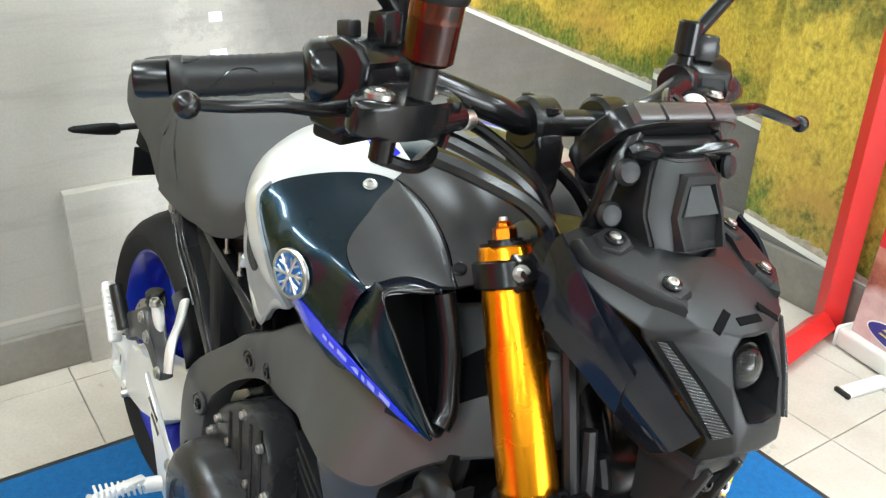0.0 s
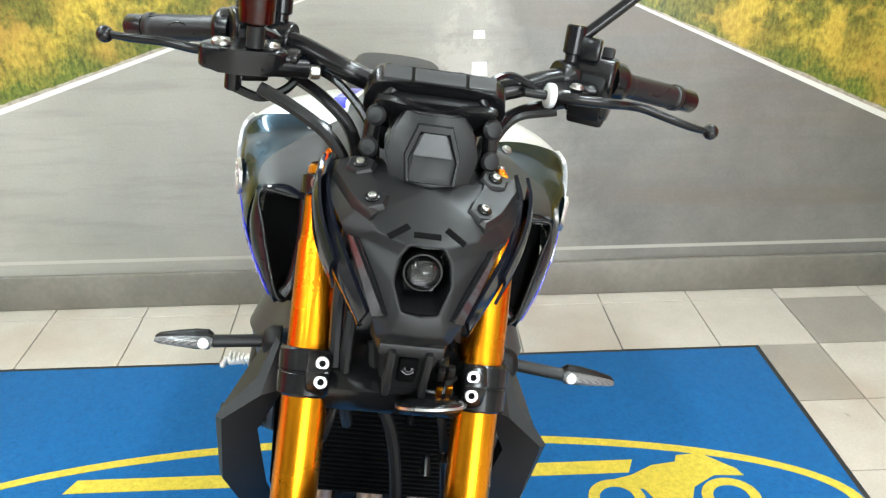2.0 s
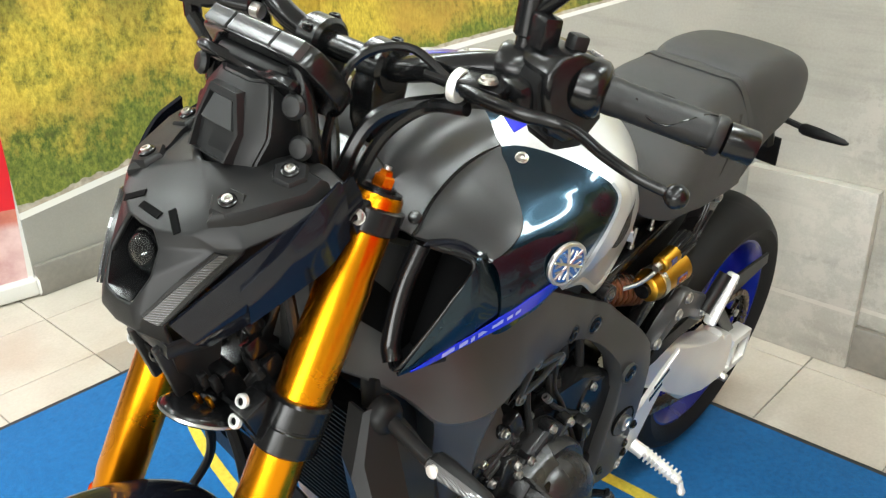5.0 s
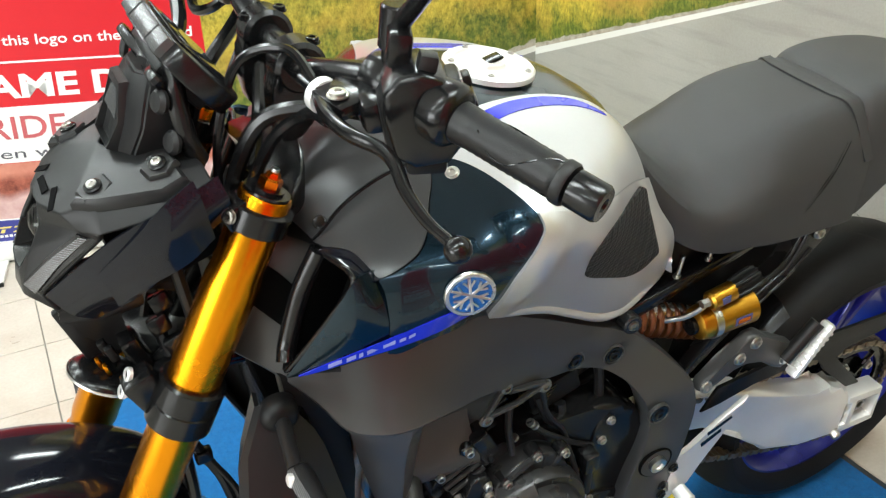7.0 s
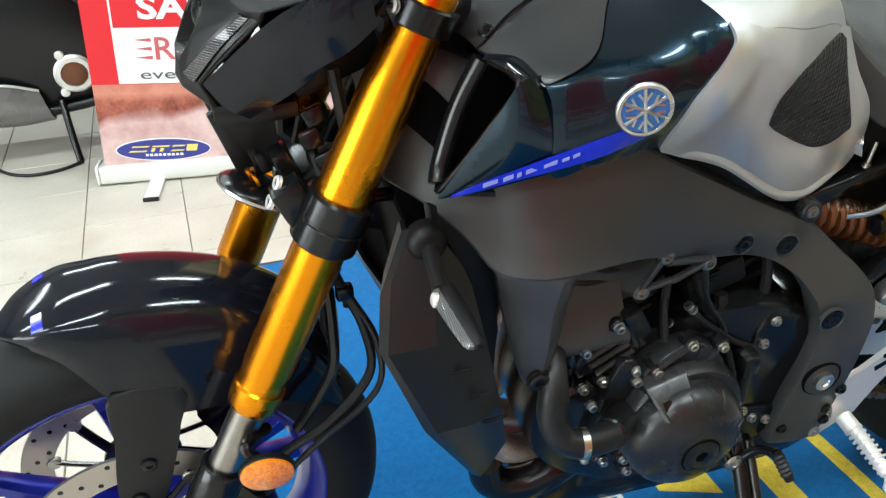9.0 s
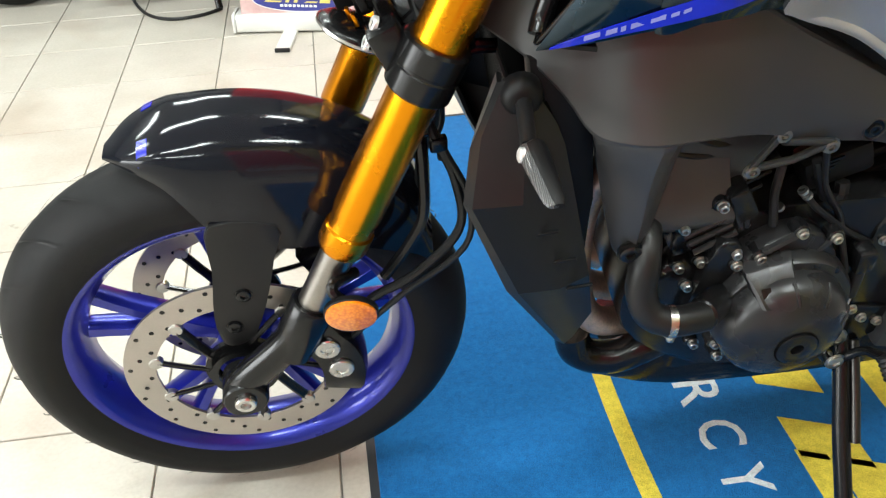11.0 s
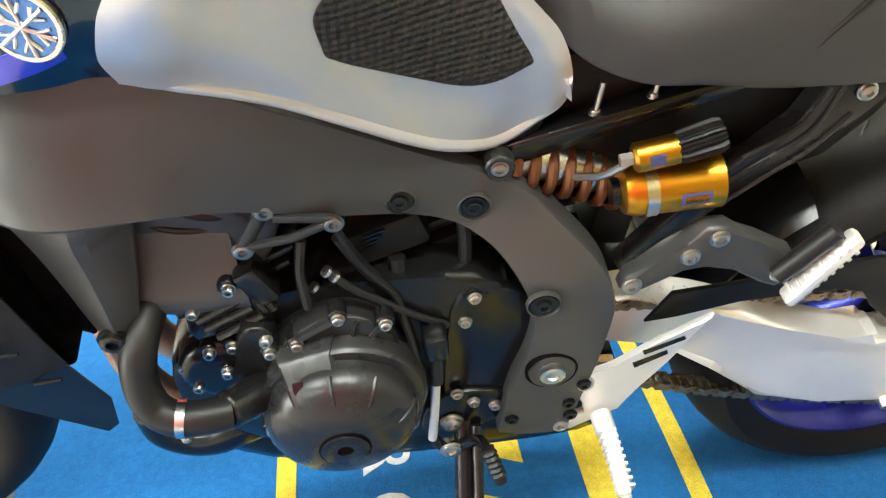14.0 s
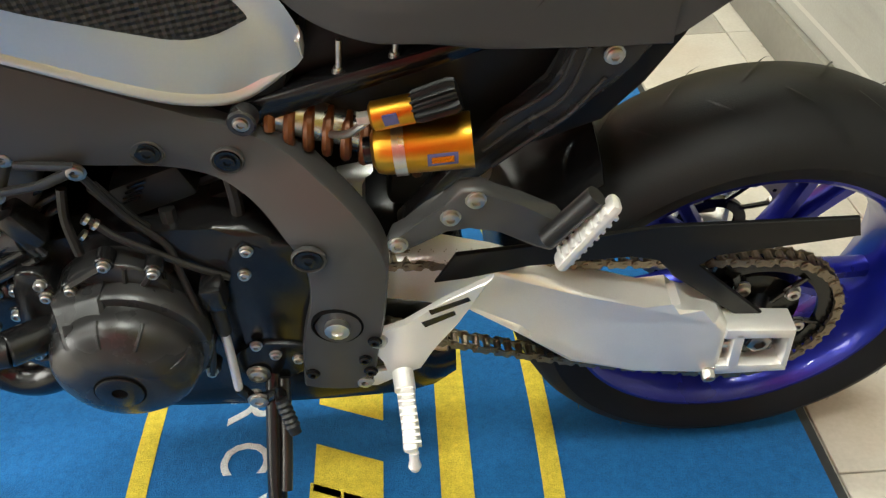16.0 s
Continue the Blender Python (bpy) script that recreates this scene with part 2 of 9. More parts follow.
def curve_points(pts, per=6):
    """Catmull-Rom through the points."""
    pts = [Vector(p) for p in pts]
    if len(pts) < 3:
        return pts
    ext = [2 * pts[0] - pts[1], *pts, 2 * pts[-1] - pts[-2]]
    out = []
    for i in range(1, len(ext) - 2):
        p0, p1, p2, p3 = ext[i - 1 : i + 3]
        for k in range(per):
            t = k / per
            out.append(0.5 * (2 * p1 + (p2 - p0) * t + (2 * p0 - 5 * p1 + 4 * p2 - p3) * t * t + (3 * p1 - p0 - 3 * p2 + p3) * t**3))
    out.append(pts[-1])
    return out


def add_tube(bm, pts, r, seg=10, per=6, r2=None, flat=1.0):
    """A round tube along a smooth line; r2: the radius at its end; flat: squeezes it across."""
    line = curve_points(pts, per)
    way = (line[1] - line[0]).normalized()
    u = way.orthogonal().normalized()
    rings = []
    for i, p in enumerate(line):
        t = (line[min(i + 1, len(line) - 1)] - line[max(i - 1, 0)]).normalized()
        u = (u - t * u.dot(t)).normalized()
        v = t.cross(u)
        rr = r if r2 is None else r + (r2 - r) * i / (len(line) - 1)
        rings.append([p + u * math.cos(a) * rr + v * math.sin(a) * rr * flat for a in (2 * math.pi * k / seg for k in range(seg))])
    return add_rings(bm, rings)


def tube(pts, r, seg=10, per=6, r2=None, flat=1.0):
    return add_tube(bmesh.new(), pts, r, seg, per, r2, flat)


def add_plate(bm, outline, a, b, axis="y", bevel=0.0, seg=2):
    """A flat plate with the given outline, from a to b along an axis. Outline in the other two axes' order."""
    def at(p, d):
        return {"y": (p[0], d, p[1]), "x": (d, p[0], p[1]), "z": (p[0], p[1], d)}[axis]
    low = [bm.verts.new(at(p, a)) for p in outline]
    high = [bm.verts.new(at(p, b)) for p in outline]
    faces = [bm.faces.new(low), bm.faces.new(high[::-1])]
    n = len(outline)
    for i in range(n):
        j = (i + 1) % n
        faces.append(bm.faces.new((low[i], high[i], high[j], low[j])))
    if bevel:
        edges = list({e for f in faces[:2] for e in f.edges})
        bmesh.ops.bevel(bm, geom=edges, offset=bevel, segments=seg, affect="EDGES", profile=0.5)
    return bm


def plate(outline, a, b, axis="y", bevel=0.0, seg=2):
    return add_plate(bmesh.new(), outline, a, b, axis, bevel, seg)


def rounded(outline, per=4):
    """A closed smooth outline through the corners."""
    pts = [Vector((*p, 0)) for p in outline]
    n, out = len(pts), []
    for i in range(n):
        p0, p1, p2, p3 = pts[i - 1], pts[i], pts[(i + 1) % n], pts[(i + 2) % n]
        for k in range(per):
            t = k / per
            q = 0.5 * (2 * p1 + (p2 - p0) * t + (2 * p0 - 5 * p1 + 4 * p2 - p3) * t * t + (3 * p1 - p0 - 3 * p2 + p3) * t**3)
            out.append((q.x, q.y))
    return out


def mirror(bm):
    """The same mesh on the other side of the middle plane."""
    bmesh.ops.scale(bm, vec=(1, -1, 1), verts=bm.verts)
    return bm


def hexbolt(bm, p, way, r=0.008, h=0.006):
    """A socket-head bolt: washer, round head, dark socket."""
    w = Vector(way).normalized()
    p = Vector(p)
    add_lathe(bm, p, w, [(0, r * 1.25), (h * 0.25, r * 1.25), (h * 0.25, r), (h * 0.85, r), (h, r * 0.85), (h, r * 0.5), (h * 0.45, r * 0.45)], 12)
    return bm


def bolt(name, p, way, parent, r=0.008, h=0.006, material=None):
    return part(name, hexbolt(bmesh.new(), p, way, r, h), material or BOLT, parent)


def surface_of(rows, closed=False, per_row=4, per_col=4):
    """A smooth skin through a net of points, rows of equally many."""
    dense = [curve_points(row, per_col) for row in rows]
    columns = [curve_points([row[i] for row in dense], per_row) for i in range(len(dense[0]))]
    return [[columns[i][k] for i in range(len(columns))] for k in range(len(columns[0]))]


def skin(rows, per_row=4, per_col=4, thick=0.004):
    """A shell with thickness over a net of points."""
    bm = bmesh.new()
    add_rings(bm, surface_of(rows, False, per_row, per_col), closed=False, caps=False)
    bmesh.ops.recalc_face_normals(bm, faces=bm.faces)
    bmesh.ops.solidify(bm, geom=bm.faces[:], thickness=thick)
    return bm


def loft(rows, per_row=4, per_col=4):
    """A closed body: rings of points, smoothed along and around."""
    rings = [[(*p,) for p in curve_points([*row, row[0]], per_col)[:-1]] for row in rows]
    cols = [curve_points([r[i] for r in rings], per_row) for i in range(len(rings[0]))]
    bm = bmesh.new()
    return add_rings(bm, [[cols[i][k] for i in range(len(cols))] for k in range(len(cols[0]))])
# ---- the room ----
BACK, LEFT, RIGHT, STEP_X, STEP_Y = -1.28, -1.77, 2.0, -0.72, 1.9
TILE, TX, TY = 0.30, -1.19, 0.20


def grass_color(n, vec, hue):
    """Printed meadow: greens and straw yellows in clumps."""
    tall = n.node("ShaderNodeVectorMath", operation="MULTIPLY")
    n.link(vec, tall.inputs[0])
    tall.inputs[1].default_value = (1.0, 1.0, 0.6)
    v2 = tall.outputs["Vector"]
    a, b, c = n.noise(vec, 3.2, 5, 0.6), n.noise(v2, 85.0, 4, 0.7), n.noise(vec, 1.7, 3)
    e = n.noise(vec, 13.0, 6, 0.68)
    f = n.math("ADD", n.math("MULTIPLY", a, 0.45), n.math("ADD", n.math("MULTIPLY", b, 0.15), n.math("MULTIPLY", e, 0.4)))
    green = n.mix(n.ramp(b, 0.33, 0.66), (0.05, 0.085, 0.012), (0.22, 0.25, 0.045))
    straw = n.mix(n.ramp(b, 0.3, 0.68), (0.33, 0.235, 0.025), (0.68, 0.52, 0.085))
    warm = n.mix(n.math("MULTIPLY", n.ramp(c, 0.43, 0.6), 0.7), straw, (0.36, 0.2, 0.05))
    col = n.mix(n.ramp(n.math("ADD", f, hue), 0.42, 0.58), green, warm)
    col = n.mix(n.math("MULTIPLY", n.ramp(e, 0.44, 0.33), 0.65), col, (0.055, 0.06, 0.014))
    # printed bushes along the top of the meadow
    high = n.ramp(n.split(vec)[2], 0.7, 0.9)
    bush = n.math("MULTIPLY", n.ramp(n.noise(vec, 5.5, 6, 0.65), 0.46, 0.56), high)
    leaf = n.mix(n.ramp(b, 0.36, 0.64), (0.03, 0.045, 0.01), (0.16, 0.18, 0.035))
    return n.mix(n.math("MULTIPLY", bush, 0.85), col, leaf)


def road_color(n, vec):
    a, b = n.noise(vec, 2.2, 4), n.noise(vec, 160.0, 3, 0.7)
    tone = n.math("ADD", n.math("MULTIPLY", a, 0.7), n.math("MULTIPLY", b, 0.3))
    return n.mix(n.ramp(tone, 0.3, 0.7), (0.3, 0.29, 0.255), (0.425, 0.41, 0.365))


def worn_road(n, vec):
    """Darker, patched asphalt of the print's other lane."""
    a, b = n.noise(vec, 3.5, 5, 0.65), n.noise(vec, 120.0, 3, 0.7)
    tone = n.math("ADD", n.math("MULTIPLY", a, 0.7), n.math("MULTIPLY", b, 0.3))
    return n.mix(n.ramp(tone, 0.32, 0.68), (0.1, 0.0965, 0.088), (0.2, 0.193, 0.177))


def finish_mural(n, color, vec):
    n.link(color, n.bsdf.inputs["Base Color"])
    n.bsdf.inputs["Roughness"].default_value = 0.34
    n.bump(n.noise(vec, 24.0, 2), 0.05, 0.004)
    return n.mat


def mural_back():
    """A printed road running away to a vanishing point on the end wall."""
    n = Nodes("printed_road_mural")
    vec = n.where()
    x, y, z = n.split(vec)
    wob = n.math("MULTIPLY", n.math("SUBTRACT", n.noise(vec, 16.0, 4), 0.5), 0.05)
    drop = n.math("MAXIMUM", n.math("SUBTRACT", 1.155, z), 0.004)
    s = n.math("DIVIDE", n.math("SUBTRACT", y, 0.39), drop)
    left = n.math("LESS_THAN", s, 0.0)
    # half widths of the road at unit drop, to either side
    edge = n.math("ADD", n.math("MULTIPLY", left, 3.0 - 2.36), 2.36)
    t = n.math("DIVIDE", n.math("ABSOLUTE", s), edge)
    tw = n.math("ADD", t, wob)
    road = road_color(n, vec)
    shade = n.ramp(n.math("ADD", s, n.math("MULTIPLY", wob, 6.0)), 0.05, 0.5)
    road = n.mix(n.math("MULTIPLY", shade, 0.85), road, worn_road(n, vec))
    # long tyre streaks and brown patches of the print
    flat = n.node("ShaderNodeMapping")
    flat.inputs["Scale"].default_value = (1.0, 0.22, 2.4)
    n.link(vec, flat.inputs["Vector"])
    streak = n.ramp(n.noise(flat.outputs[0], 9.0, 6, 0.62), 0.5, 0.68)
    road = n.mix(n.math("MULTIPLY", streak, 0.22), road, (0.12, 0.115, 0.105))
    brown = n.math("MULTIPLY", n.ramp(n.noise(flat.outputs[0], 3.1, 4, 0.6), 0.5, 0.64), n.ramp(s, 0.2, 0.8))
    road = n.mix(n.math("MULTIPLY", brown, 0.4), road, (0.17, 0.135, 0.1))
    worn = n.math("MULTIPLY", n.ramp(n.math("ABSOLUTE", n.math("ADD", s, 0.12)), 0.42, 0.2), n.ramp(n.noise(vec, 13.0, 6, 0.75), 0.47, 0.56))
    road = n.mix(n.math("MULTIPLY", worn, 0.45), road, (0.5, 0.47, 0.42))
    line = n.math("MULTIPLY", n.math("GREATER_THAN", t, 0.965), n.math("LESS_THAN", t, 1.0))
    verge = n.mix(n.ramp(n.noise(vec, 45.0, 4), 0.35, 0.65), (0.3, 0.26, 0.2), (0.48, 0.43, 0.35))
    col = n.mix(line, road, (0.72, 0.71, 0.66))
    col = n.mix(n.math("GREATER_THAN", t, 1.0), col, verge)
    col = n.mix(n.math("GREATER_THAN", tw, 1.025), col, grass_color(n, vec, n.math("MULTIPLY_ADD", n.ramp(t, 1.02, 1.3), 0.2, -0.1)))
    # far haze of the print above the horizon
    sky = n.ramp(z, 1.12, 1.3)
    col = n.mix(sky, col, (0.62, 0.63, 0.6))
    # dashes
    mid = n.math("LESS_THAN", n.math("ABSOLUTE", n.math("ADD", s, -0.012)), 0.06)
    a = n.math("MULTIPLY", n.math("GREATER_THAN", z, 0.468), n.math("LESS_THAN", z, 0.571))
    b = n.math("MULTIPLY", n.math("GREATER_THAN", z, 0.748), n.math("LESS_THAN", z, 0.79))
    c = n.math("MULTIPLY", n.math("GREATER_THAN", z, 0.86), n.math("LESS_THAN", z, 0.885))
    dash = n.math("MULTIPLY", mid, n.math("ADD", n.math("ADD", a, b), c))
    col = n.mix(dash, col, (0.76, 0.75, 0.71))
    # the print's lower seam, where it is folded over the skirting
    seam = n.math("LESS_THAN", n.math("ABSOLUTE", n.math("SUBTRACT", z, 0.163)), 0.006)
    col = n.mix(n.math("MULTIPLY", seam, 0.6), col, (0.55, 0.53, 0.47))
    return finish_mural(n, col, vec)


def mural_side(name, x0, z0, slope, hue, axis_sign=1.0):
    """The same print carried round the corner: verge line falling towards the room."""
    n = Nodes(name)
    vec = n.where()
    x, y, z = n.split(vec)
    wob = n.math("MULTIPLY", n.math("SUBTRACT", n.noise(vec, 14.0, 4), 0.5), 0.07)
    h = n.math("SUBTRACT", z, n.math("MULTIPLY_ADD", n.math("SUBTRACT", x, x0), slope, z0))
    col = worn_road(n, vec) if hue > 0.05 else n.mix(0.45, road_color(n, vec), worn_road(n, vec))
    line = n.math("LESS_THAN", n.math("ABSOLUTE", h), 0.011)
    verge = n.mix(n.ramp(n.noise(vec, 45.0, 4), 0.35, 0.65), (0.3, 0.26, 0.2), (0.48, 0.43, 0.35))
    col = n.mix(n.math("GREATER_THAN", h, 0.0), col, verge)
    col = n.mix(line, col, (0.72, 0.71, 0.66))
    col = n.mix(n.math("GREATER_THAN", n.math("ADD", h, wob), 0.03), col, grass_color(n, vec, n.math("MULTIPLY_ADD", n.ramp(h, 0.04, 0.34), 0.24, hue - 0.14)))
    return finish_mural(n, col, vec)


MURAL_BACK = mural_back()
MURAL_LEFT = mural_side("printed_verge_mural", -1.3, 0.435, -0.135, 0.0)
MURAL_RIGHT = mural_side("printed_field_mural", -1.2, 0.5, -0.1, 0.09)
MURAL_STEP = mural_side("printed_field_mural_near", -0.72, 0.2, -0.12, 0.09)
# Paint of the unseen walls, darkened to hold down bounce and reflections.
WALL_PAINT = surface("dimmed_wall_paint", (0.26, 0.26, 0.25), 0.6, grain=60, relief=0.06, vary=0.04, big=2.0)
SKIRT_PAINT = surface("grey_skirting_paint", (0.185, 0.172, 0.147), 0.45, grain=60, relief=0.1, vary=0.22, big=7.0)
CEIL_PAINT = surface("white_ceiling_board", (0.6, 0.6, 0.59), 0.7, grain=90, relief=0.1, vary=0.04, big=2.0)
GROUT = surface("tile_grout", (0.3, 0.29, 0.26), 0.8, grain=200, relief=0.3, vary=0.2)


def tile_mat(name, pale, dark):
    n = Nodes(name)
    vec = n.where()
    rnd = n.node("ShaderNodeObjectInfo").outputs["Random"]
    a, b, c = n.noise(vec, 7.0, 5, 0.6), n.noise(vec, 120.0, 3), n.noise(vec, 2.6, 3)
    tone = n.math("ADD", n.math("MULTIPLY", a, 0.6), n.math("MULTIPLY", b, 0.4))
    col = n.mix(n.ramp(tone, 0.32, 0.68), dark, pale)
    col = n.mix(n.math("MULTIPLY", rnd, 0.22), col, (0.42, 0.39, 0.34))
    col = n.mix(n.math("MULTIPLY", n.ramp(c, 0.52, 0.68), 0.42), col, (0.36, 0.27, 0.2))
    n.link(col, n.bsdf.inputs["Base Color"])
    n.link(n.math("MULTIPLY_ADD", a, 0.3, 0.18), n.bsdf.inputs["Roughness"])
    n.bump(n.math("ADD", n.math("MULTIPLY", a, 0.7), n.math("MULTIPLY", b, 0.3)), 0.08, 0.004)
    return n.mat


TILE_PALE = tile_mat("pale_floor_tile", (0.56, 0.512, 0.45), (0.42, 0.378, 0.32))
TILE_GREY = tile_mat("grey_floor_tile", (0.33, 0.3, 0.26), (0.23, 0.205, 0.175))


def wall(name, x0, x1, y0, y1, z0, z1, material, label):
    return thing(name, box((x1 - x0, y1 - y0, z1 - z0), ((x0 + x1) / 2, (y0 + y1) / 2, (z0 + z1) / 2)), material, label, "wall", kind="structure")


floor = thing("floor", box((10.0, 10.2, 0.1), (2.6, -0.4, -0.056)), GROUT, "showroom floor of pale square tiles with grout lines", "floor", kind="structure")
wall("wall_west", BACK - 0.15, BACK, LEFT, RIGHT, 0, CEIL, MURAL_BACK, "end wall covered with a printed country road mural")
wall("wall_south", BACK - 0.15, -0.05, LEFT - 0.15, LEFT, 0, CEIL, MURAL_LEFT, "side wall with printed meadow and road verge mural")
wall("wall_north", BACK - 0.15, STEP_X, RIGHT, RIGHT + 0.15, 0, CEIL, MURAL_RIGHT, "side wall with printed yellow meadow mural")
wall("wall_north_pier", STEP_X, 0.75, STEP_Y, RIGHT + 0.15, 0, CEIL, MURAL_STEP, "wall pier with printed yellow meadow mural")
wall("wall_far_north", 0.6, 7.5, 4.55, 4.7, 0, CEIL, WALL_PAINT, "plain unseen showroom wall, greyed to cut bounced light")
wall("wall_pier_return", 0.6, 0.75, RIGHT + 0.15, 4.55, 0, CEIL, WALL_PAINT, "plain unseen return wall, greyed to cut bounced light")
wall("wall_far_south", -0.2, 7.5, -5.4, -5.25, 0, CEIL, WALL_PAINT, "plain unseen showroom wall, greyed to cut bounced light")
wall("wall_south_return", -0.2, -0.05, -5.25, LEFT - 0.15, 0, CEIL, WALL_PAINT, "plain unseen return wall, greyed to cut bounced light")
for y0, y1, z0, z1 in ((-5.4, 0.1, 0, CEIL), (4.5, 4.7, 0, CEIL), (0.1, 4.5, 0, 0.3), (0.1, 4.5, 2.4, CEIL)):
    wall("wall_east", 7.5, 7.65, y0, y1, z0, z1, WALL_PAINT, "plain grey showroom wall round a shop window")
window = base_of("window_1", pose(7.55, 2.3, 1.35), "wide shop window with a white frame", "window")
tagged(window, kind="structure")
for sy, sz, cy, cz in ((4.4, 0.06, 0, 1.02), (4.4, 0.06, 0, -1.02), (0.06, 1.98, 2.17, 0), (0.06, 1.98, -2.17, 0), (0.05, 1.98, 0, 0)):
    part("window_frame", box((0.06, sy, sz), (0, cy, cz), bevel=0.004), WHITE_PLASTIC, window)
thing("ceiling", box((10.0, 10.4, 0.1), (2.8, -0.35, CEIL + 0.05)), CEIL_PAINT, "white showroom ceiling", "ceiling", kind="structure")


def skirting(name, x0, x1, y0, y1, h, label):
    bm = box((x1 - x0, y1 - y0, h), ((x0 + x1) / 2, (y0 + y1) / 2, h / 2), bevel=0.006)
    return thing(name, bm, SKIRT_PAINT, label, "skirting", kind="structure")


skirting("baseboard", BACK, BACK + 0.022, LEFT + 0.022, RIGHT - 0.022, 0.12, "grey painted skirting with a worn top edge")
skirting("baseboard", BACK, -0.05, LEFT, LEFT + 0.022, 0.105, "grey painted skirting with a worn top edge")
skirting("baseboard", BACK, STEP_X, RIGHT - 0.022, RIGHT, 0.155, "grey painted skirting with a worn top edge")
skirting("baseboard", STEP_X - 0.022, 0.75, STEP_Y - 0.022, STEP_Y, 0.155, "grey painted skirting with a pale worn edge")
# low boxed-in panel on the end wall, covered by the same print
thing("wall_panel", box((0.035, 0.325, 0.49), (BACK + 0.0175, 0.1225, 0.245), bevel=0.003), MURAL_BACK, "low boxed panel on the wall covered by the road print", "panel", kind="structure")


def lamp_fixture(x, y):
    ob = base_of("ceiling_light", pose(x, y, CEIL), "slim white ceiling light fitting", "ceiling light", "ceiling lights")
    bm = bmesh.new()
    for sx, sy, cx, cy in ((1.24, 0.03, 0, 0.165), (1.24, 0.03, 0, -0.165), (0.03, 0.3, 0.605, 0), (0.03, 0.3, -0.605, 0)):
        add_box(bm, (sx, sy, 0.07), (cx, cy, -0.036), bevel=0.004)
    part("frame", bm, WHITE_PLASTIC, ob)
    return ob


for lx, ly in LAMPS:
    lamp_fixture(lx, ly)


# ---- the mat ----
MX0, MX1, MY0, MY1, MAT_Z = -0.885, 0.566, -1.155, 1.212, 0.005


def carpet(name, color):
    n = Nodes(name)
    vec = n.where()
    a, b, c = n.noise(vec, 420.0, 3, 0.7), n.noise(vec, 6.0, 4), n.noise(vec, 90.0, 3)
    tone = n.math("ADD", n.math("MULTIPLY", a, 0.6), n.math("MULTIPLY", c, 0.4))
    col = n.mix(n.ramp(tone, 0.35, 0.65), [v * 0.72 for v in color], [min(1, v * 1.22) for v in color])
    col = n.mix(n.math("MULTIPLY", n.ramp(b, 0.45, 0.7), 0.2), col, [v * 0.7 for v in color])
    n.link(col, n.bsdf.inputs["Base Color"])
    n.bsdf.inputs["Roughness"].default_value = 0.95
    n.bsdf.inputs["Sheen Weight"].default_value = 0.05
    n.bsdf.inputs["Specular IOR Level"].default_value = 0.15
    n.bump(tone, 0.9, 0.004)
    return n.mat


PILE_BLUE = carpet("blue_carpet_pile", (0.005, 0.118, 0.335))
PILE_YELLOW = carpet("yellow_carpet_pile", (0.66, 0.52, 0.06))
PILE_WHITE = carpet("white_carpet_pile", (0.6, 0.64, 0.66))
EDGE_RUBBER = surface("black_mat_edging", (0.02, 0.022, 0.025), 0.6, grain=300, relief=0.3, vary=0.2)
mat_thing = base_of("floor_mat", pose(0, 0, 0), "blue logo floor mat with yellow ellipse and black rubber edge", "mat")
part("rubber_edge", box((MX1 - MX0, MY1 - MY0, 0.004), ((MX0 + MX1) / 2, (MY0 + MY1) / 2, 0.002), bevel=0.0015), EDGE_RUBBER, mat_thing)
part("carpet_face", box((MX1 - MX0 - 0.03, MY1 - MY0 - 0.03, 0.004), ((MX0 + MX1) / 2, (MY0 + MY1) / 2, 0.0035), bevel=0.0012), PILE_BLUE, mat_thing)
# ---- the motorcycle: frame of reference, wheels, fork ----
LEAN, YAW, STEER = 8.8, 0.4, 0.6
BIKE = Matrix.Translation((0, 0.012, 0.003)) @ pose(0, 0, 0, 0, 0, YAW) @ pose(0, 0, 0, -LEAN, 0, 0)
bike = base_of("motorcycle", BIKE, "black and silver motorcycle with gold fork, on its side stand", "motorcycle")
RAKE = Vector((math.sin(radians(25)), 0, -math.cos(radians(25))))
FY = 0.107


def fork_at(s, side=1, dx=0.0, dy=0.0):
    """A point s metres down the fork leg from its cap; dx: forward of the leg."""
    ahead = Vector((math.cos(radians(25)), 0, math.sin(radians(25))))
    return Vector((0.347, side * FY, 1.019)) + RAKE * s + ahead * dx + Vector((0, dy, 0))


def lathe_loop(profile, center, seg=72):
    """A closed profile of (across, radius) turned round a wheel's axle."""
    cx, cz = center
    rings = []
    for k in range(seg):
        a = 2 * math.pi * k / seg
        rings.append([(cx + r * math.cos(a), y, cz + r * math.sin(a)) for y, r in profile])
    bm = bmesh.new()
    return add_rings(bm, rings, loop=True)


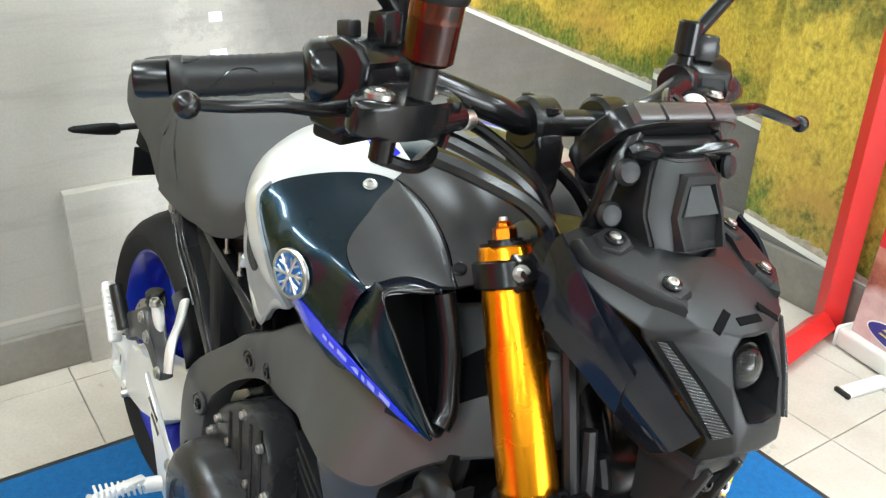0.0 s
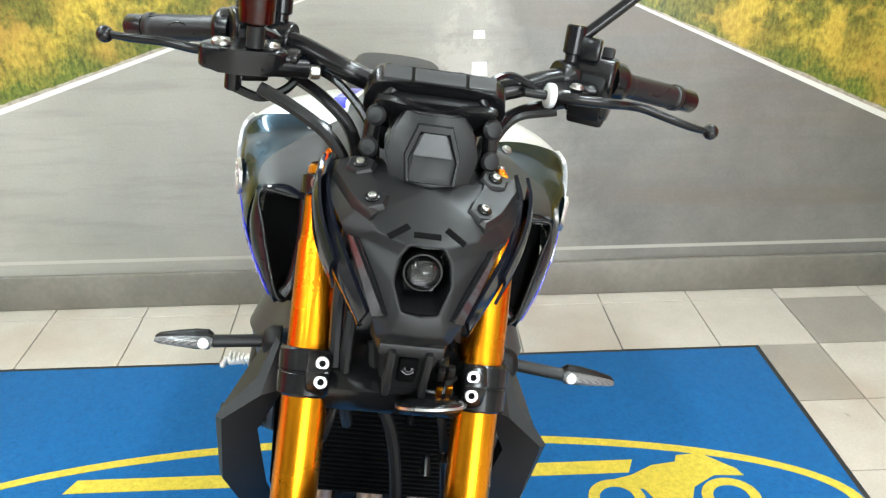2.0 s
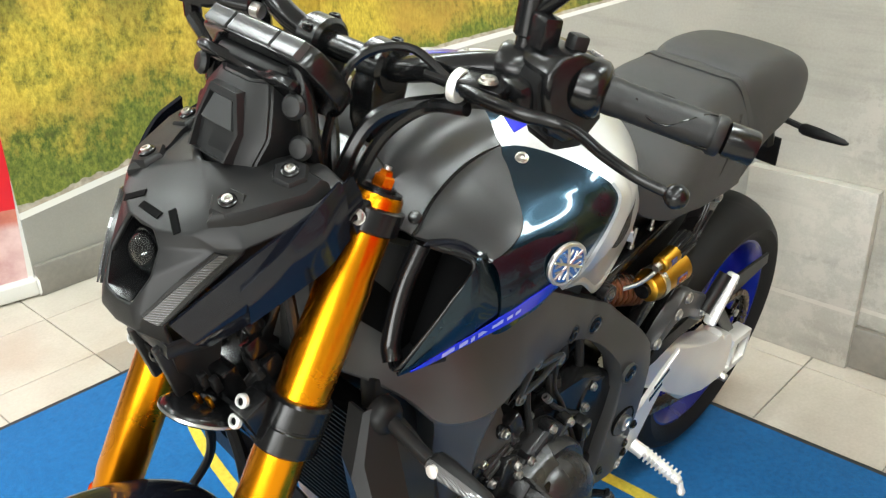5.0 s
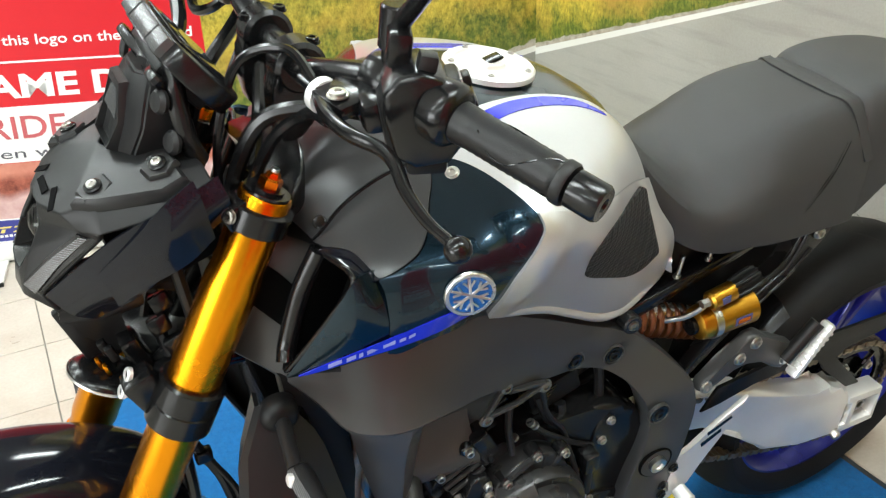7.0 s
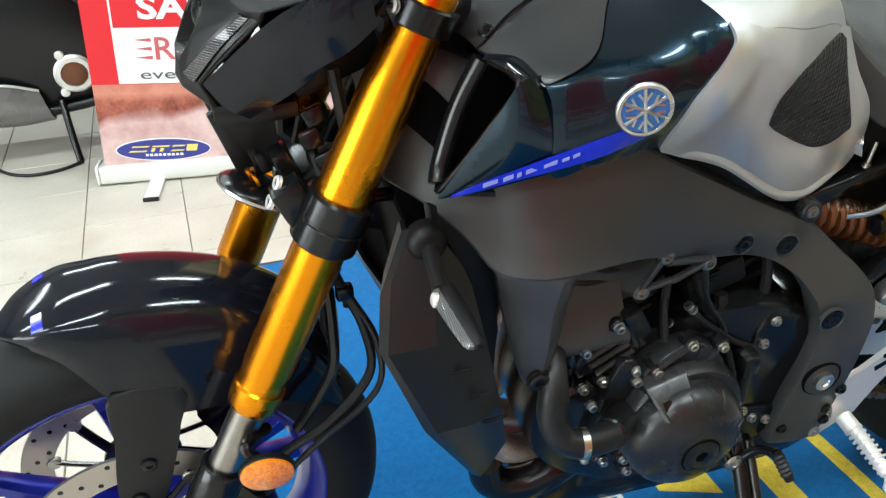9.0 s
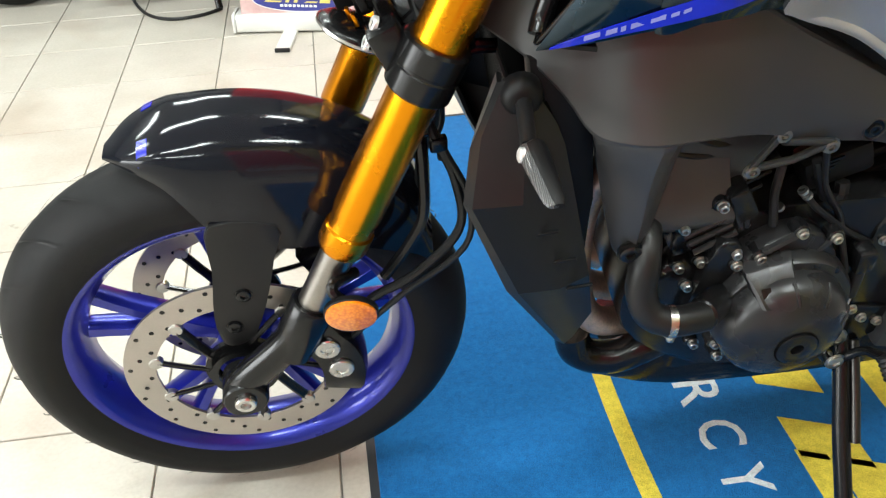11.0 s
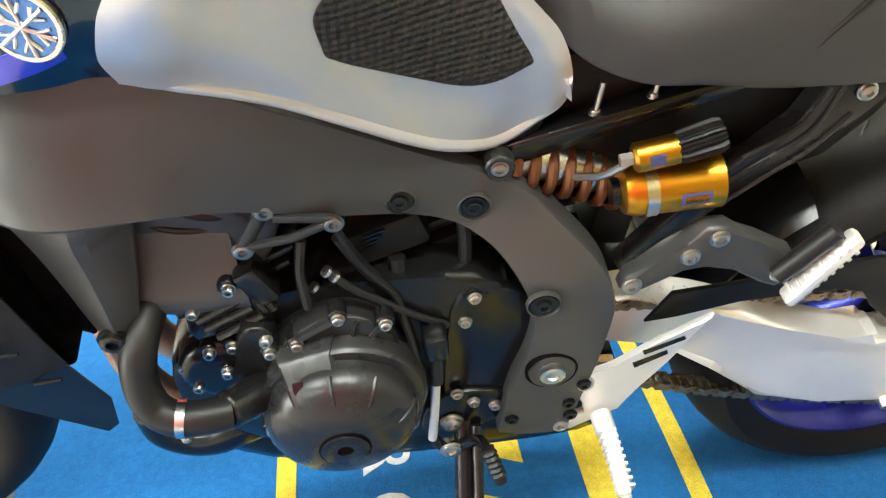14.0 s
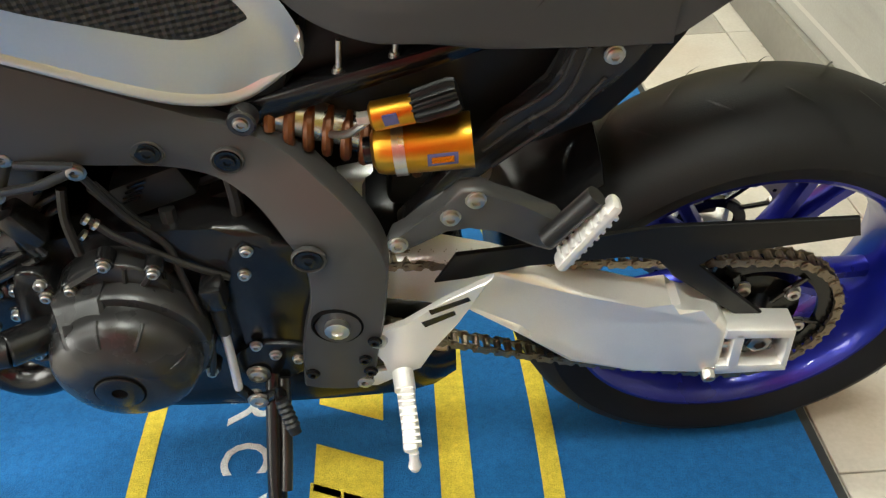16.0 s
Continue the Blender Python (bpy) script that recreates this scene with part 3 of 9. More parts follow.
def wheel(center, tyre_r, tyre_w, rim_w, name, label, spoke_turn):
    cx, cz = center
    ob = base_of(name, Matrix(), "", "")
    ob.parent = bike
    tagged(ob, label)
    for key in ("category",):
        if key in ob:
            del ob[key]
    w, h = tyre_w / 2, tyre_r - 0.2159
    prof = [(-0.74, 0.03), (-0.94, 0.25), (-1.0, 0.45), (-0.93, 0.62), (-0.72, 0.8), (-0.42, 0.93), (-0.15, 0.99), (0, 1.0)]
    outer = [(w * a, 0.2159 + h * b) for a, b in prof]
    full = outer + [(-y, r) for y, r in outer[-2::-1]]
    inner = [(0.7 * w, 0.222), (0.0, 0.24), (-0.7 * w, 0.222)]
    tyre = part("tyre", lathe_loop(full + inner, center, 96), RUBBER, ob, "black road tyre with shallow curved grooves")
    # shallow grooves sweeping back over the shoulders
    bm = bmesh.new()
    for k in range(22):
        for side in (1, -1):
            a0 = 2 * math.pi * (k + (0.5 if side > 0 else 0)) / 22
            strip = []
            for i in range(9):
                f = i / 8
                y = side * w * (0.1 + 0.78 * f)
                rel = abs(y) / w
                rr = 0.2159 + h * (1.0 - 0.02 * rel - 0.36 * rel**3.2) + 0.0012
                for q in (-0.5, 0.5):
                    a = a0 + 0.2 * f + q * 0.012 * (1 - 0.5 * f)
                    strip.append(bm.verts.new((cx + rr * math.cos(a), y, cz + rr * math.sin(a))))
            for i in range(8):
                bm.faces.new((strip[2 * i], strip[2 * i + 1], strip[2 * i + 3], strip[2 * i + 2]))
    part("groove", bm, MATT_BLACK, tyre)
    r = rim_w / 2
    rim_prof = [(-r, 0.228), (-r, 0.22), (-r * 0.9, 0.2125), (-r * 0.6, 0.205), (-r * 0.3, 0.196), (r * 0.3, 0.196), (r * 0.6, 0.205), (r * 0.9, 0.2125), (r, 0.22), (r, 0.228),
                (r * 0.86, 0.229), (r * 0.8, 0.222), (0, 0.214), (-r * 0.8, 0.222), (-r * 0.86, 0.229)]
    part("rim", lathe_loop(rim_prof, center, 96), BLUE_RIM, ob, "blue painted rim")
    hub = bmesh.new()
    add_lathe(hub, (cx, -0.055, cz), (0, 1, 0), [(0, 0.03), (0.004, 0.034), (0.03, 0.036), (0.055, 0.03), (0.08, 0.036), (0.106, 0.034), (0.11, 0.03)], 28)
    part("hub", hub, BLUE_RIM, ob)
    for k in range(5):
        for d in (-0.105, 0.105):
            a = radians(spoke_turn) + 2 * math.pi * k / 5
            bm = bmesh.new()
            rings = []
            for i in range(7):
                f = i / 6
                rad = 0.028 + 0.172 * f
                aa = a + d * (0.55 + 0.95 * f) * (1.0)
                way = Vector((math.cos(aa), 0, math.sin(aa)))
                tan = Vector((-math.sin(aa), 0, math.cos(aa)))
                hw, hd = 0.011 - 0.003 * f + 0.004 * f**4, 0.02 - 0.006 * f
                c = Vector((cx, 0, cz)) + way * rad
                rings.append([c + tan * hw * 0.6 + Vector((0, hd, 0)), c - tan * hw * 0.6 + Vector((0, hd, 0)), c - tan * hw + Vector((0, hd * 0.5, 0)), c - tan * hw - Vector((0, hd * 0.5, 0)),
                              c - tan * hw * 0.6 - Vector((0, hd, 0)), c + tan * hw * 0.6 - Vector((0, hd, 0)), c + tan * hw - Vector((0, hd * 0.5, 0)), c + tan * hw + Vector((0, hd * 0.5, 0))])
            add_rings(bm, rings)
            part("spoke", bm, BLUE_RIM, ob)
    return ob


def brake_disc(center, y, r_out, r_in, parent, rows=3):
    cx, cz = center
    disc = part("brake_disc", lathe_loop([(y - 0.0022, r_in), (y - 0.0022, r_out), (y + 0.0022, r_out), (y + 0.0022, r_in)], center, 96), DISC, parent, "drilled steel brake disc")
    bm = bmesh.new()
    for k in range(30):
        for j in range(rows):
            a = 2 * math.pi * (k + 0.33 * j) / 30
            rr = r_in + 0.008 + (r_out - r_in - 0.016) * j / max(rows - 1, 1)
            p = Vector((cx + rr * math.cos(a), y - 0.0026, cz + rr * math.sin(a)))
            if (k + j) % 2 == 0:
                add_cyl(bm, p, p + Vector((0, 0.0052, 0)), 0.0032, seg=8)
    tagged(part("drill_hole", bm, SATIN_BLACK, disc), kind="stuff")
    spider = bmesh.new()
    add_lathe(spider, (cx, y - 0.004, cz), (0, 1, 0), [(0, 0.034), (0, 0.05), (0.008, 0.05), (0.008, 0.034)], 36, caps=False)
    for k in range(10):
        a = 2 * math.pi * k / 10
        p0 = Vector((cx + 0.045 * math.cos(a), y, cz + 0.045 * math.sin(a)))
        p1 = Vector((cx + (r_in + 0.002) * math.cos(a + 0.25), y, cz + (r_in + 0.002) * math.sin(a + 0.25)))
        part("carrier_arm", tube([p0, (p0 + p1) / 2 + Vector((0, 0.001, 0)), p1], 0.0065, 8, 3, flat=0.6), SATIN_BLACK, disc)
    part("disc_carrier", spider, SATIN_BLACK, disc)
    for k in range(10):
        a = 2 * math.pi * k / 10 + 0.25
        c = Vector((cx + r_in * math.cos(a), y - 0.005, cz + r_in * math.sin(a)))
        part("bobbin", add_lathe(bmesh.new(), c, (0, 1, 0), [(0, 0.008), (0.001, 0.009), (0.009, 0.009), (0.01, 0.008), (0.0102, 0.004)], 14), BOLT, disc)
    return disc


FRONT, REAR = (0.711, 0.322), (-0.715, 0.306)
front_wheel = wheel(FRONT, 0.300, 0.120, 0.094, "front_wheel", "front wheel with blue cast rim and twin discs", 20)
for side in (1, -1):
    brake_disc(FRONT, side * 0.07, 0.149, 0.11, front_wheel)
rear_wheel = wheel(REAR, 0.306, 0.182, 0.145, "rear_wheel", "rear wheel with blue cast rim and wide tyre", 50)
brake_disc(REAR, -0.085, 0.1225, 0.09, rear_wheel, 2)
rear_wheel.location.y = 0.02
bm = bmesh.new()
add_lathe(bm, (FRONT[0], 0.082, FRONT[1]), (0, 1, 0), [(0, 0.043), (0, 0.034), (0.004, 0.034), (0.004, 0.043)], 30, caps=False)
part("speed_sensor_ring", bm, SATIN_BLACK, front_wheel)
hub_at = Vector((FRONT[0], 0, FRONT[1]))
front_wheel.matrix_basis = Matrix.Translation(hub_at) @ Matrix.Diagonal((1.045, 1, 1.045, 1)) @ Matrix.Translation(-hub_at)


def fork_leg(side):
    leg = part("fork_leg", add_lathe(bmesh.new(), fork_at(0.009, side), RAKE, [(0, 0.0245), (0.003, 0.0265), (0.087, 0.0265), (0.099, 0.0285), (0.449, 0.0285), (0.459, 0.0265), (0.474, 0.0265), (0.476, 0.0295), (0.499, 0.0295), (0.506, 0.027), (0.506, 0.021)], 40),
               GOLD, bike, "gold anodised upside-down fork leg")
    part("inner_tube", cyl(fork_at(0.5, side), fork_at(0.635, side), 0.0205, seg=28), DARK_STEEL, leg, "bright steel slider tube")
    cap = bmesh.new()
    add_lathe(cap, fork_at(0.009, side), -RAKE, [(0, 0.0235), (0.003, 0.0235), (0.003, 0.016), (0.006, 0.016)], 24)
    part("top_ring", cap, SATIN_BLACK, leg)
    nut = bmesh.new()
    add_lathe(nut, fork_at(0.004, side), -RAKE, [(0, 0.0115), (0.01, 0.0115), (0.012, 0.0095), (0.012, 0.0075), (0.016, 0.007), (0.0175, 0.0055)], 6)
    part("adjuster_nut", nut, ORANGE_METAL, leg, "orange anodised adjuster nut")
    part("adjuster_screw", cyl(fork_at(-0.0135, side), fork_at(-0.017, side), 0.004, seg=10), STEEL, leg)
    # lower casting with the axle
    ax = Vector((FRONT[0], side * FY, FRONT[1]))
    foot = bmesh.new()
    add_lathe(foot, fork_at(0.61, side), RAKE, [(0, 0.026), (0.004, 0.0285), (0.05, 0.029), (0.09, 0.027)], 28)
    add_tube(foot, [fork_at(0.65, side), fork_at(0.692, side, 0.008), ax + Vector((-0.004, 0, 0.012)), ax + Vector((0.004, 0, -0.026))], 0.027, 16, 5, 0.03, flat=0.8)
    add_lathe(foot, ax + Vector((0, -side * 0.022, 0)), (0, side, 0), [(0, 0.03), (0.044, 0.03), (0.048, 0.027), (0.048, 0.012)], 28)
    part("axle_foot", foot, SATIN_BLACK, leg, "black cast axle foot")
    tip = bmesh.new()
    add_lathe(tip, ax + Vector((0, side * 0.025, 0)), (0, side, 0), [(0, 0.014), (0.006, 0.014), (0.008, 0.012), (0.008, 0.007), (0.003, 0.006)], 24)
    part("axle_end", tip, STEEL, leg)
    # lower clamp
    cl = bmesh.new()
    add_lathe(cl, fork_at(0.232, side), RAKE, [(0, 0.033), (0.003, 0.036), (0.027, 0.036), (0.0285, 0.0345), (0.0305, 0.0345), (0.032, 0.036), (0.056, 0.036), (0.059, 0.033)], 32)
    add_box(cl, (0.034, 0.03, 0.054), fork_at(0.26, side, 0.037, -side * 0.014), pose(0, 0, 0, 0, 25, 0), 0.005)
    clamp = part("lower_clamp", cl, SATIN_BLACK, leg, "black lower fork clamp with two bolts")
    for p in (Vector((0.504, side * 0.0895, 0.8222)), Vector((0.513, side * 0.0895, 0.8022))):
        bolt = part("bolt", add_lathe(bmesh.new(), p, (0.9, 0, 0.42), [(0, 0.008), (0.004, 0.008), (0.0052, 0.007), (0.0052, 0.0044), (0.0025, 0.004)], 20), ALU, clamp)
        # near-black disc paints the socket's inner shade
        part("bolt_socket", add_lathe(bmesh.new(), p, (0.9, 0, 0.42), [(0.002, 0.0043), (0.0036, 0.0042)], 6), SHADE_BLACK, bolt)
    # upper clamp ears
    up = bmesh.new()
    add_lathe(up, fork_at(0.021, side), RAKE, [(0, 0.029), (0.002, 0.0325), (0.024, 0.0325), (0.026, 0.03)], 32)
    add_box(up, (0.03, 0.03, 0.024), fork_at(0.034, side, 0.024, -side * 0.0), pose(0, 0, 0, 0, 25, 0), 0.004)
    upper = part("upper_clamp", up, SATIN_BLACK, leg, "black upper fork clamp")
    part("bolt", hexbolt(bmesh.new(), fork_at(0.034, side, 0.034, side * 0.013), (0.8, side * 0.6, 0.3), 0.0065, 0.004), DARK_STEEL, upper)
    return leg


fork_leg(1)
fork_leg(-1)
yoke = bmesh.new()
add_plate(yoke, rounded([(0.312, -0.04), (0.312, 0.04), (0.342, 0.086), (0.365, 0.088), (0.36, 0.03), (0.36, -0.03), (0.365, -0.088), (0.342, -0.086)], 3), -0.012, 0.012, "z", 0.004)
bmesh.ops.transform(yoke, matrix=Matrix.Translation((0, 0, 1.128)) @ pose(0, 0, 0, 0, 25, 0), verts=yoke.verts)
part("top_yoke", yoke, SATIN_BLACK, bike, "black triple clamp")
low = bmesh.new()
add_box(low, (0.09, 0.17, 0.05), fork_at(0.258, 0, -0.005), pose(0, 0, 0, 0, 25, 0), 0.008)
part("bottom_yoke", low, SATIN_BLACK, bike)
part("steering_stem", cyl(fork_at(0.03, 0, -0.04), fork_at(0.23, 0, -0.03), 0.03, seg=24), SATIN_BLACK, bike)


def caliper(side):
    cx, cz = FRONT
    bm = bmesh.new()
    a0, y = radians(168), side * 0.082
    rings = []
    for i in range(9):
        a = a0 + radians(54) * (i / 8 - 0.5)
        rr0, rr1 = 0.098, 0.158 + 0.006 * math.sin(math.pi * i / 8)
        e = 0.75 if i in (0, 8) else 1.0
        q = Vector((math.cos(a), 0, math.sin(a)))
        c = Vector((cx, y, cz))
        hw = 0.032 * e
        rings.append([c + q * (rr0 + 0.006) + Vector((0, -hw, 0)), c + q * (rr0 + 0.006) + Vector((0, hw, 0)), c + q * rr1 * 0.97 + Vector((0, hw, 0)), c + q * rr1 + Vector((0, hw * 0.4, 0)), c + q * rr1 + Vector((0, -hw * 0.4, 0)), c + q * rr1 * 0.97 + Vector((0, -hw, 0))])
    add_rings(bm, rings)
    cal = part("brake_caliper", bm, SATIN_BLACK, bike, "black four-piston brake caliper")
    for k in (-17, 3):
        a = a0 + radians(k)
        p = Vector((cx + 0.129 * math.cos(a), y + side * 0.03, cz + 0.129 * math.sin(a)))
        part("piston_cap", add_lathe(bmesh.new(), p, (0, side, 0), [(0, 0.0165), (0.005, 0.0165), (0.0065, 0.015), (0.0065, 0.009), (0.004, 0.008)], 22), STEEL, cal, "bright piston cap")
    return cal


for side in (1, -1):
    caliper(side)
    c = Vector((0.562, side * 0.155, 0.494))
    way = Vector((0.1, side, -0.05)).normalized()
    refl = bmesh.new()
    add_lathe(refl, c, way, [(0, 0.032), (0.006, 0.032), (0.008, 0.03)], 36)
    bmesh.ops.scale(refl, vec=(1, 1, 0.86), verts=refl.verts, space=Matrix.Translation(-c))
    base = part("reflector_base", refl, MATT_BLACK, bike)
    lens = bmesh.new()
    add_lathe(lens, c + way * 0.0065, way, [(0, 0.0305), (0.004, 0.03), (0.0055, 0.0275), (0.006, 0.0)], 36)
    bmesh.ops.scale(lens, vec=(1, 1, 0.86), verts=lens.verts, space=Matrix.Translation(-c))
    part("reflector_lens", lens, ORANGE, base, "orange side reflector")
    part("reflector_bracket", tube([fork_at(0.55, side, -0.03), c - way * 0.01 + Vector((0.02, 0, 0.03)), c - way * 0.004], 0.007, 8), SATIN_BLACK, base)
# ---- bodywork ----
# Half sections of the tank from the middle line down to its lower edge: (across, up).
TANK = [
    (-0.225, [(0, .872), (.03, .87), (.06, .862), (.08, .85), (.09, .832), (.094, .8), (.094, .775), (.09, .755)]),
    (-0.19, [(0, .905), (.04, .902), (.072, .891), (.098, .87), (.11, .842), (.112, .8), (.108, .765), (.1, .728)]),
    (-0.13, [(0, .965), (.045, .96), (.085, .946), (.117, .914), (.132, .86), (.132, .8), (.124, .75), (.112, .702)]),
    (-0.07, [(0, 1.008), (.055, 1.004), (.112, .99), (.151, .952), (.159, .89), (.152, .825), (.144, .775), (.133, .725)]),
    (0.0, [(0, 1.032), (.065, 1.028), (.13, 1.016), (.188, .98), (.2, .92), (.183, .858), (.172, .817), (.16, .776)]),
    (0.06, [(0, 1.043), (.07, 1.039), (.14, 1.027), (.207, 1.0), (.229, .957), (.214, .9), (.2, .86), (.182, .82)]),
    (0.119, [(0, 1.048), (.072, 1.043), (.14, 1.029), (.202, 1.008), (.238, .982), (.243, .94), (.228, .895), (.2, .85)]),
    (0.166, [(0, 1.048), (.072, 1.043), (.11, 1.018), (.145, 1.003), (.2, .985), (.235, .96), (.236, .915), (.212, .872)]),
    (0.2, [(0, 1.043), (.07, 1.04), (.105, 1.012), (.14, .996), (.188, .977), (.226, .955), (.232, .912), (.218, .87)]),
    (0.23, [(0, 1.033), (.068, 1.033), (.102, 1.004), (.138, .985), (.196, .962), (.215, .945), (.224, .905), (.219, .868)]),
    (0.27, [(0, 1.01), (.063, 1.015), (.098, .99), (.134, .97), (.187, .951), (.203, .935), (.211, .895), (.205, .855)]),
    (0.305, [(0, .975), (.058, .985), (.09, .968), (.125, .952), (.16, .945), (.17, .935), (.175, .92), (.17, .9)]),
    (0.33, [(0, .92), (.05, .935), (.085, .935), (.11, .94), (.13, .94), (.135, .93), (.135, .92), (.135, .91)]),
]


def spline_at(p, t):
    """Catmull-Rom value at index t of a list of vectors."""
    n = len(p)
    i = min(max(int(math.floor(t)), 0), n - 2)
    f = t - i
    p1, p2 = p[i], p[i + 1]
    p0 = p[i - 1] if i > 0 else 2 * p1 - p2
    p3 = p[i + 2] if i + 2 < n else 2 * p2 - p1
    return 0.5 * (2 * p1 + (p2 - p0) * f + (2 * p0 - 5 * p1 + 4 * p2 - p3) * f * f + (3 * p1 - p0 - 3 * p2 + p3) * f**3)


TANK_X = [x for x, _ in TANK]
TANK_P = np.array([sec for _, sec in TANK])


def tank_at(x, u, side=1):
    """A point of the tank's skin: x along the machine, u from 0 on the middle line to 7 on the lower edge."""
    k = float(np.interp(x, TANK_X, range(len(TANK_X))))
    row = [spline_at(TANK_P[:, j], k) for j in range(8)]
    y, z = spline_at(row, u)
    return Vector((x, side * y, z))


def tank_normal(x, u, side=1):
    dx = tank_at(x + 0.003, u, side) - tank_at(x - 0.003, u, side)
    du = tank_at(x, min(u + 0.05, 7), side) - tank_at(x, max(u - 0.05, 0), side)
    n = dx.cross(du)
    n = n if n.length > 1e-9 else Vector((0, 0, 1))
    n.normalize()
    return n if n.dot(tank_at(x, u, side) - Vector((0.05, 0, 0.8))) > 0 else -n


def along(knots, n):
    """n + 1 points at even steps of knot number along a smooth line of (x, u)."""
    p = [np.array(k, dtype=float) for k in knots]
    return [spline_at(p, (len(p) - 1) * i / n) for i in range(n + 1)]


def tank_patch(a, b, side=1, n=36, m=10, grow=0.0, thick=0.004):
    """A shell on the tank between two lines of (x, u); grow: how proud it stands, a number or a function of the share across."""
    outer, inner = [], []
    for p, q in zip(along(a, n), along(b, n)):
        ro, ri = [], []
        for k in range(m + 1):
            x, u = p + (q - p) * (k / m)
            u = min(max(u, 0.0), 7.0)
            c, nrm = tank_at(x, u, side), tank_normal(x, u, side)
            g = grow(k / m) if callable(grow) else grow
            ro.append(c + nrm * g)
            ri.append(c + nrm * (g - thick))
        outer.append(ro)
        inner.append(ri)
    rings = [ro + ri[::-1] for ro, ri in zip(outer, inner)]
    return add_rings(bmesh.new(), rings)


def tank_line(knots, r, side=1, lift=0.0, n=24):
    """A thin round line laid on the tank."""
    return tube([tank_at(x, u, side) + tank_normal(x, u, side) * lift for x, u in along(knots, n)], r, 6, 1)


tank = base_of("fuel_tank", Matrix(), "", "")
tank.parent = bike
tagged(tank, "fuel tank in silver, dark grey and gloss black panels")
for key in ("category",):
    if key in tank:
        del tank[key]
TOP_EDGE = [(0.168, 1.55), (0.12, 1.2), (0.076, 1.06), (0.026, 1.0), (-0.02, 1.02), (-0.058, 1.2), (-0.086, 1.75)]
SHOULDER = [(0.172, 2.32), (0.158, 2.42), (0.144, 2.68), (0.13, 3.1), (0.1185, 3.6), (0.05, 3.42), (-0.03, 3.22), (-0.105, 3.05)]
BLACK_EDGE = [(0.172, 2.32), (0.158, 2.42), (0.144, 2.68), (0.13, 3.1), (0.1185, 3.6), (0.117, 3.95), (0.122, 4.25), (0.129, 4.6), (0.139, 5.06), (0.15, 5.6), (0.158, 6.3), (0.155, 7.0)]
FLANK_FRONT = [(0.1185, 3.6), (0.117, 3.95), (0.122, 4.25), (0.129, 4.6), (0.139, 5.06), (0.15, 5.6), (0.158, 6.3), (0.155, 7.0)]
FLANK_REAR = [(-0.105, 3.05), (-0.135, 3.6), (-0.165, 4.1), (-0.187, 4.7), (-0.2, 5.8), (-0.2, 6.9), (-0.175, 7.0), (-0.135, 7.0)]
COVER_EDGE = [(0.176, 2.36), (0.183, 2.6), (0.19, 3.0), (0.2, 3.35), (0.213, 3.75), (0.228, 4.0), (0.25, 4.25), (0.272, 4.5)]
GROOVE = [(0.174, 2.3), (0.2, 2.22), (0.237, 2.26), (0.277, 2.5), (0.31, 2.95)]
# the scoop wing: x, upper edge (across, up), lower edge (across, up)
WING = [(0.268, .187, .9505, .2055, .857), (0.299, .198, .951, .193, .845), (0.32, .188, .908, .184, .8365), (0.343, .174, .862, .172, .8275), (0.362, .1605, .8215, .16, .8195)]


def wing_y(x, z):
    """The outer face of the wing at a place seen from the side."""
    if x < WING[0][0]:
        k = float(np.interp(x, TANK_X, range(len(TANK_X))))
        row = [spline_at(TANK_P[:, j], k) for j in range(4, 8)]
        return float(np.interp(z, [r[1] for r in row[::-1]], [r[0] for r in row[::-1]]))
    yt, zt, yb, zb = (float(np.interp(x, [w[0] for w in WING], [w[i] for w in WING])) for i in (1, 2, 3, 4))
    g = min(1, max(0, (zt - z) / max(zt - zb, 1e-4)))
    return yt + (yb - yt) * g + 0.012 * math.sin(math.pi * g) * max(0.0, 1 - (x - 0.268) / 0.094)


def rim_step(v):
    """The flank's proud front rim that falls into the knee hollow, and its proud rear rim."""
    front = 0.006 * (1 - min(1, max(0, (v - 0.07) / 0.09)))
    rear = 0.004 * min(1, max(0, (v - 0.88) / 0.06))
    return front + rear


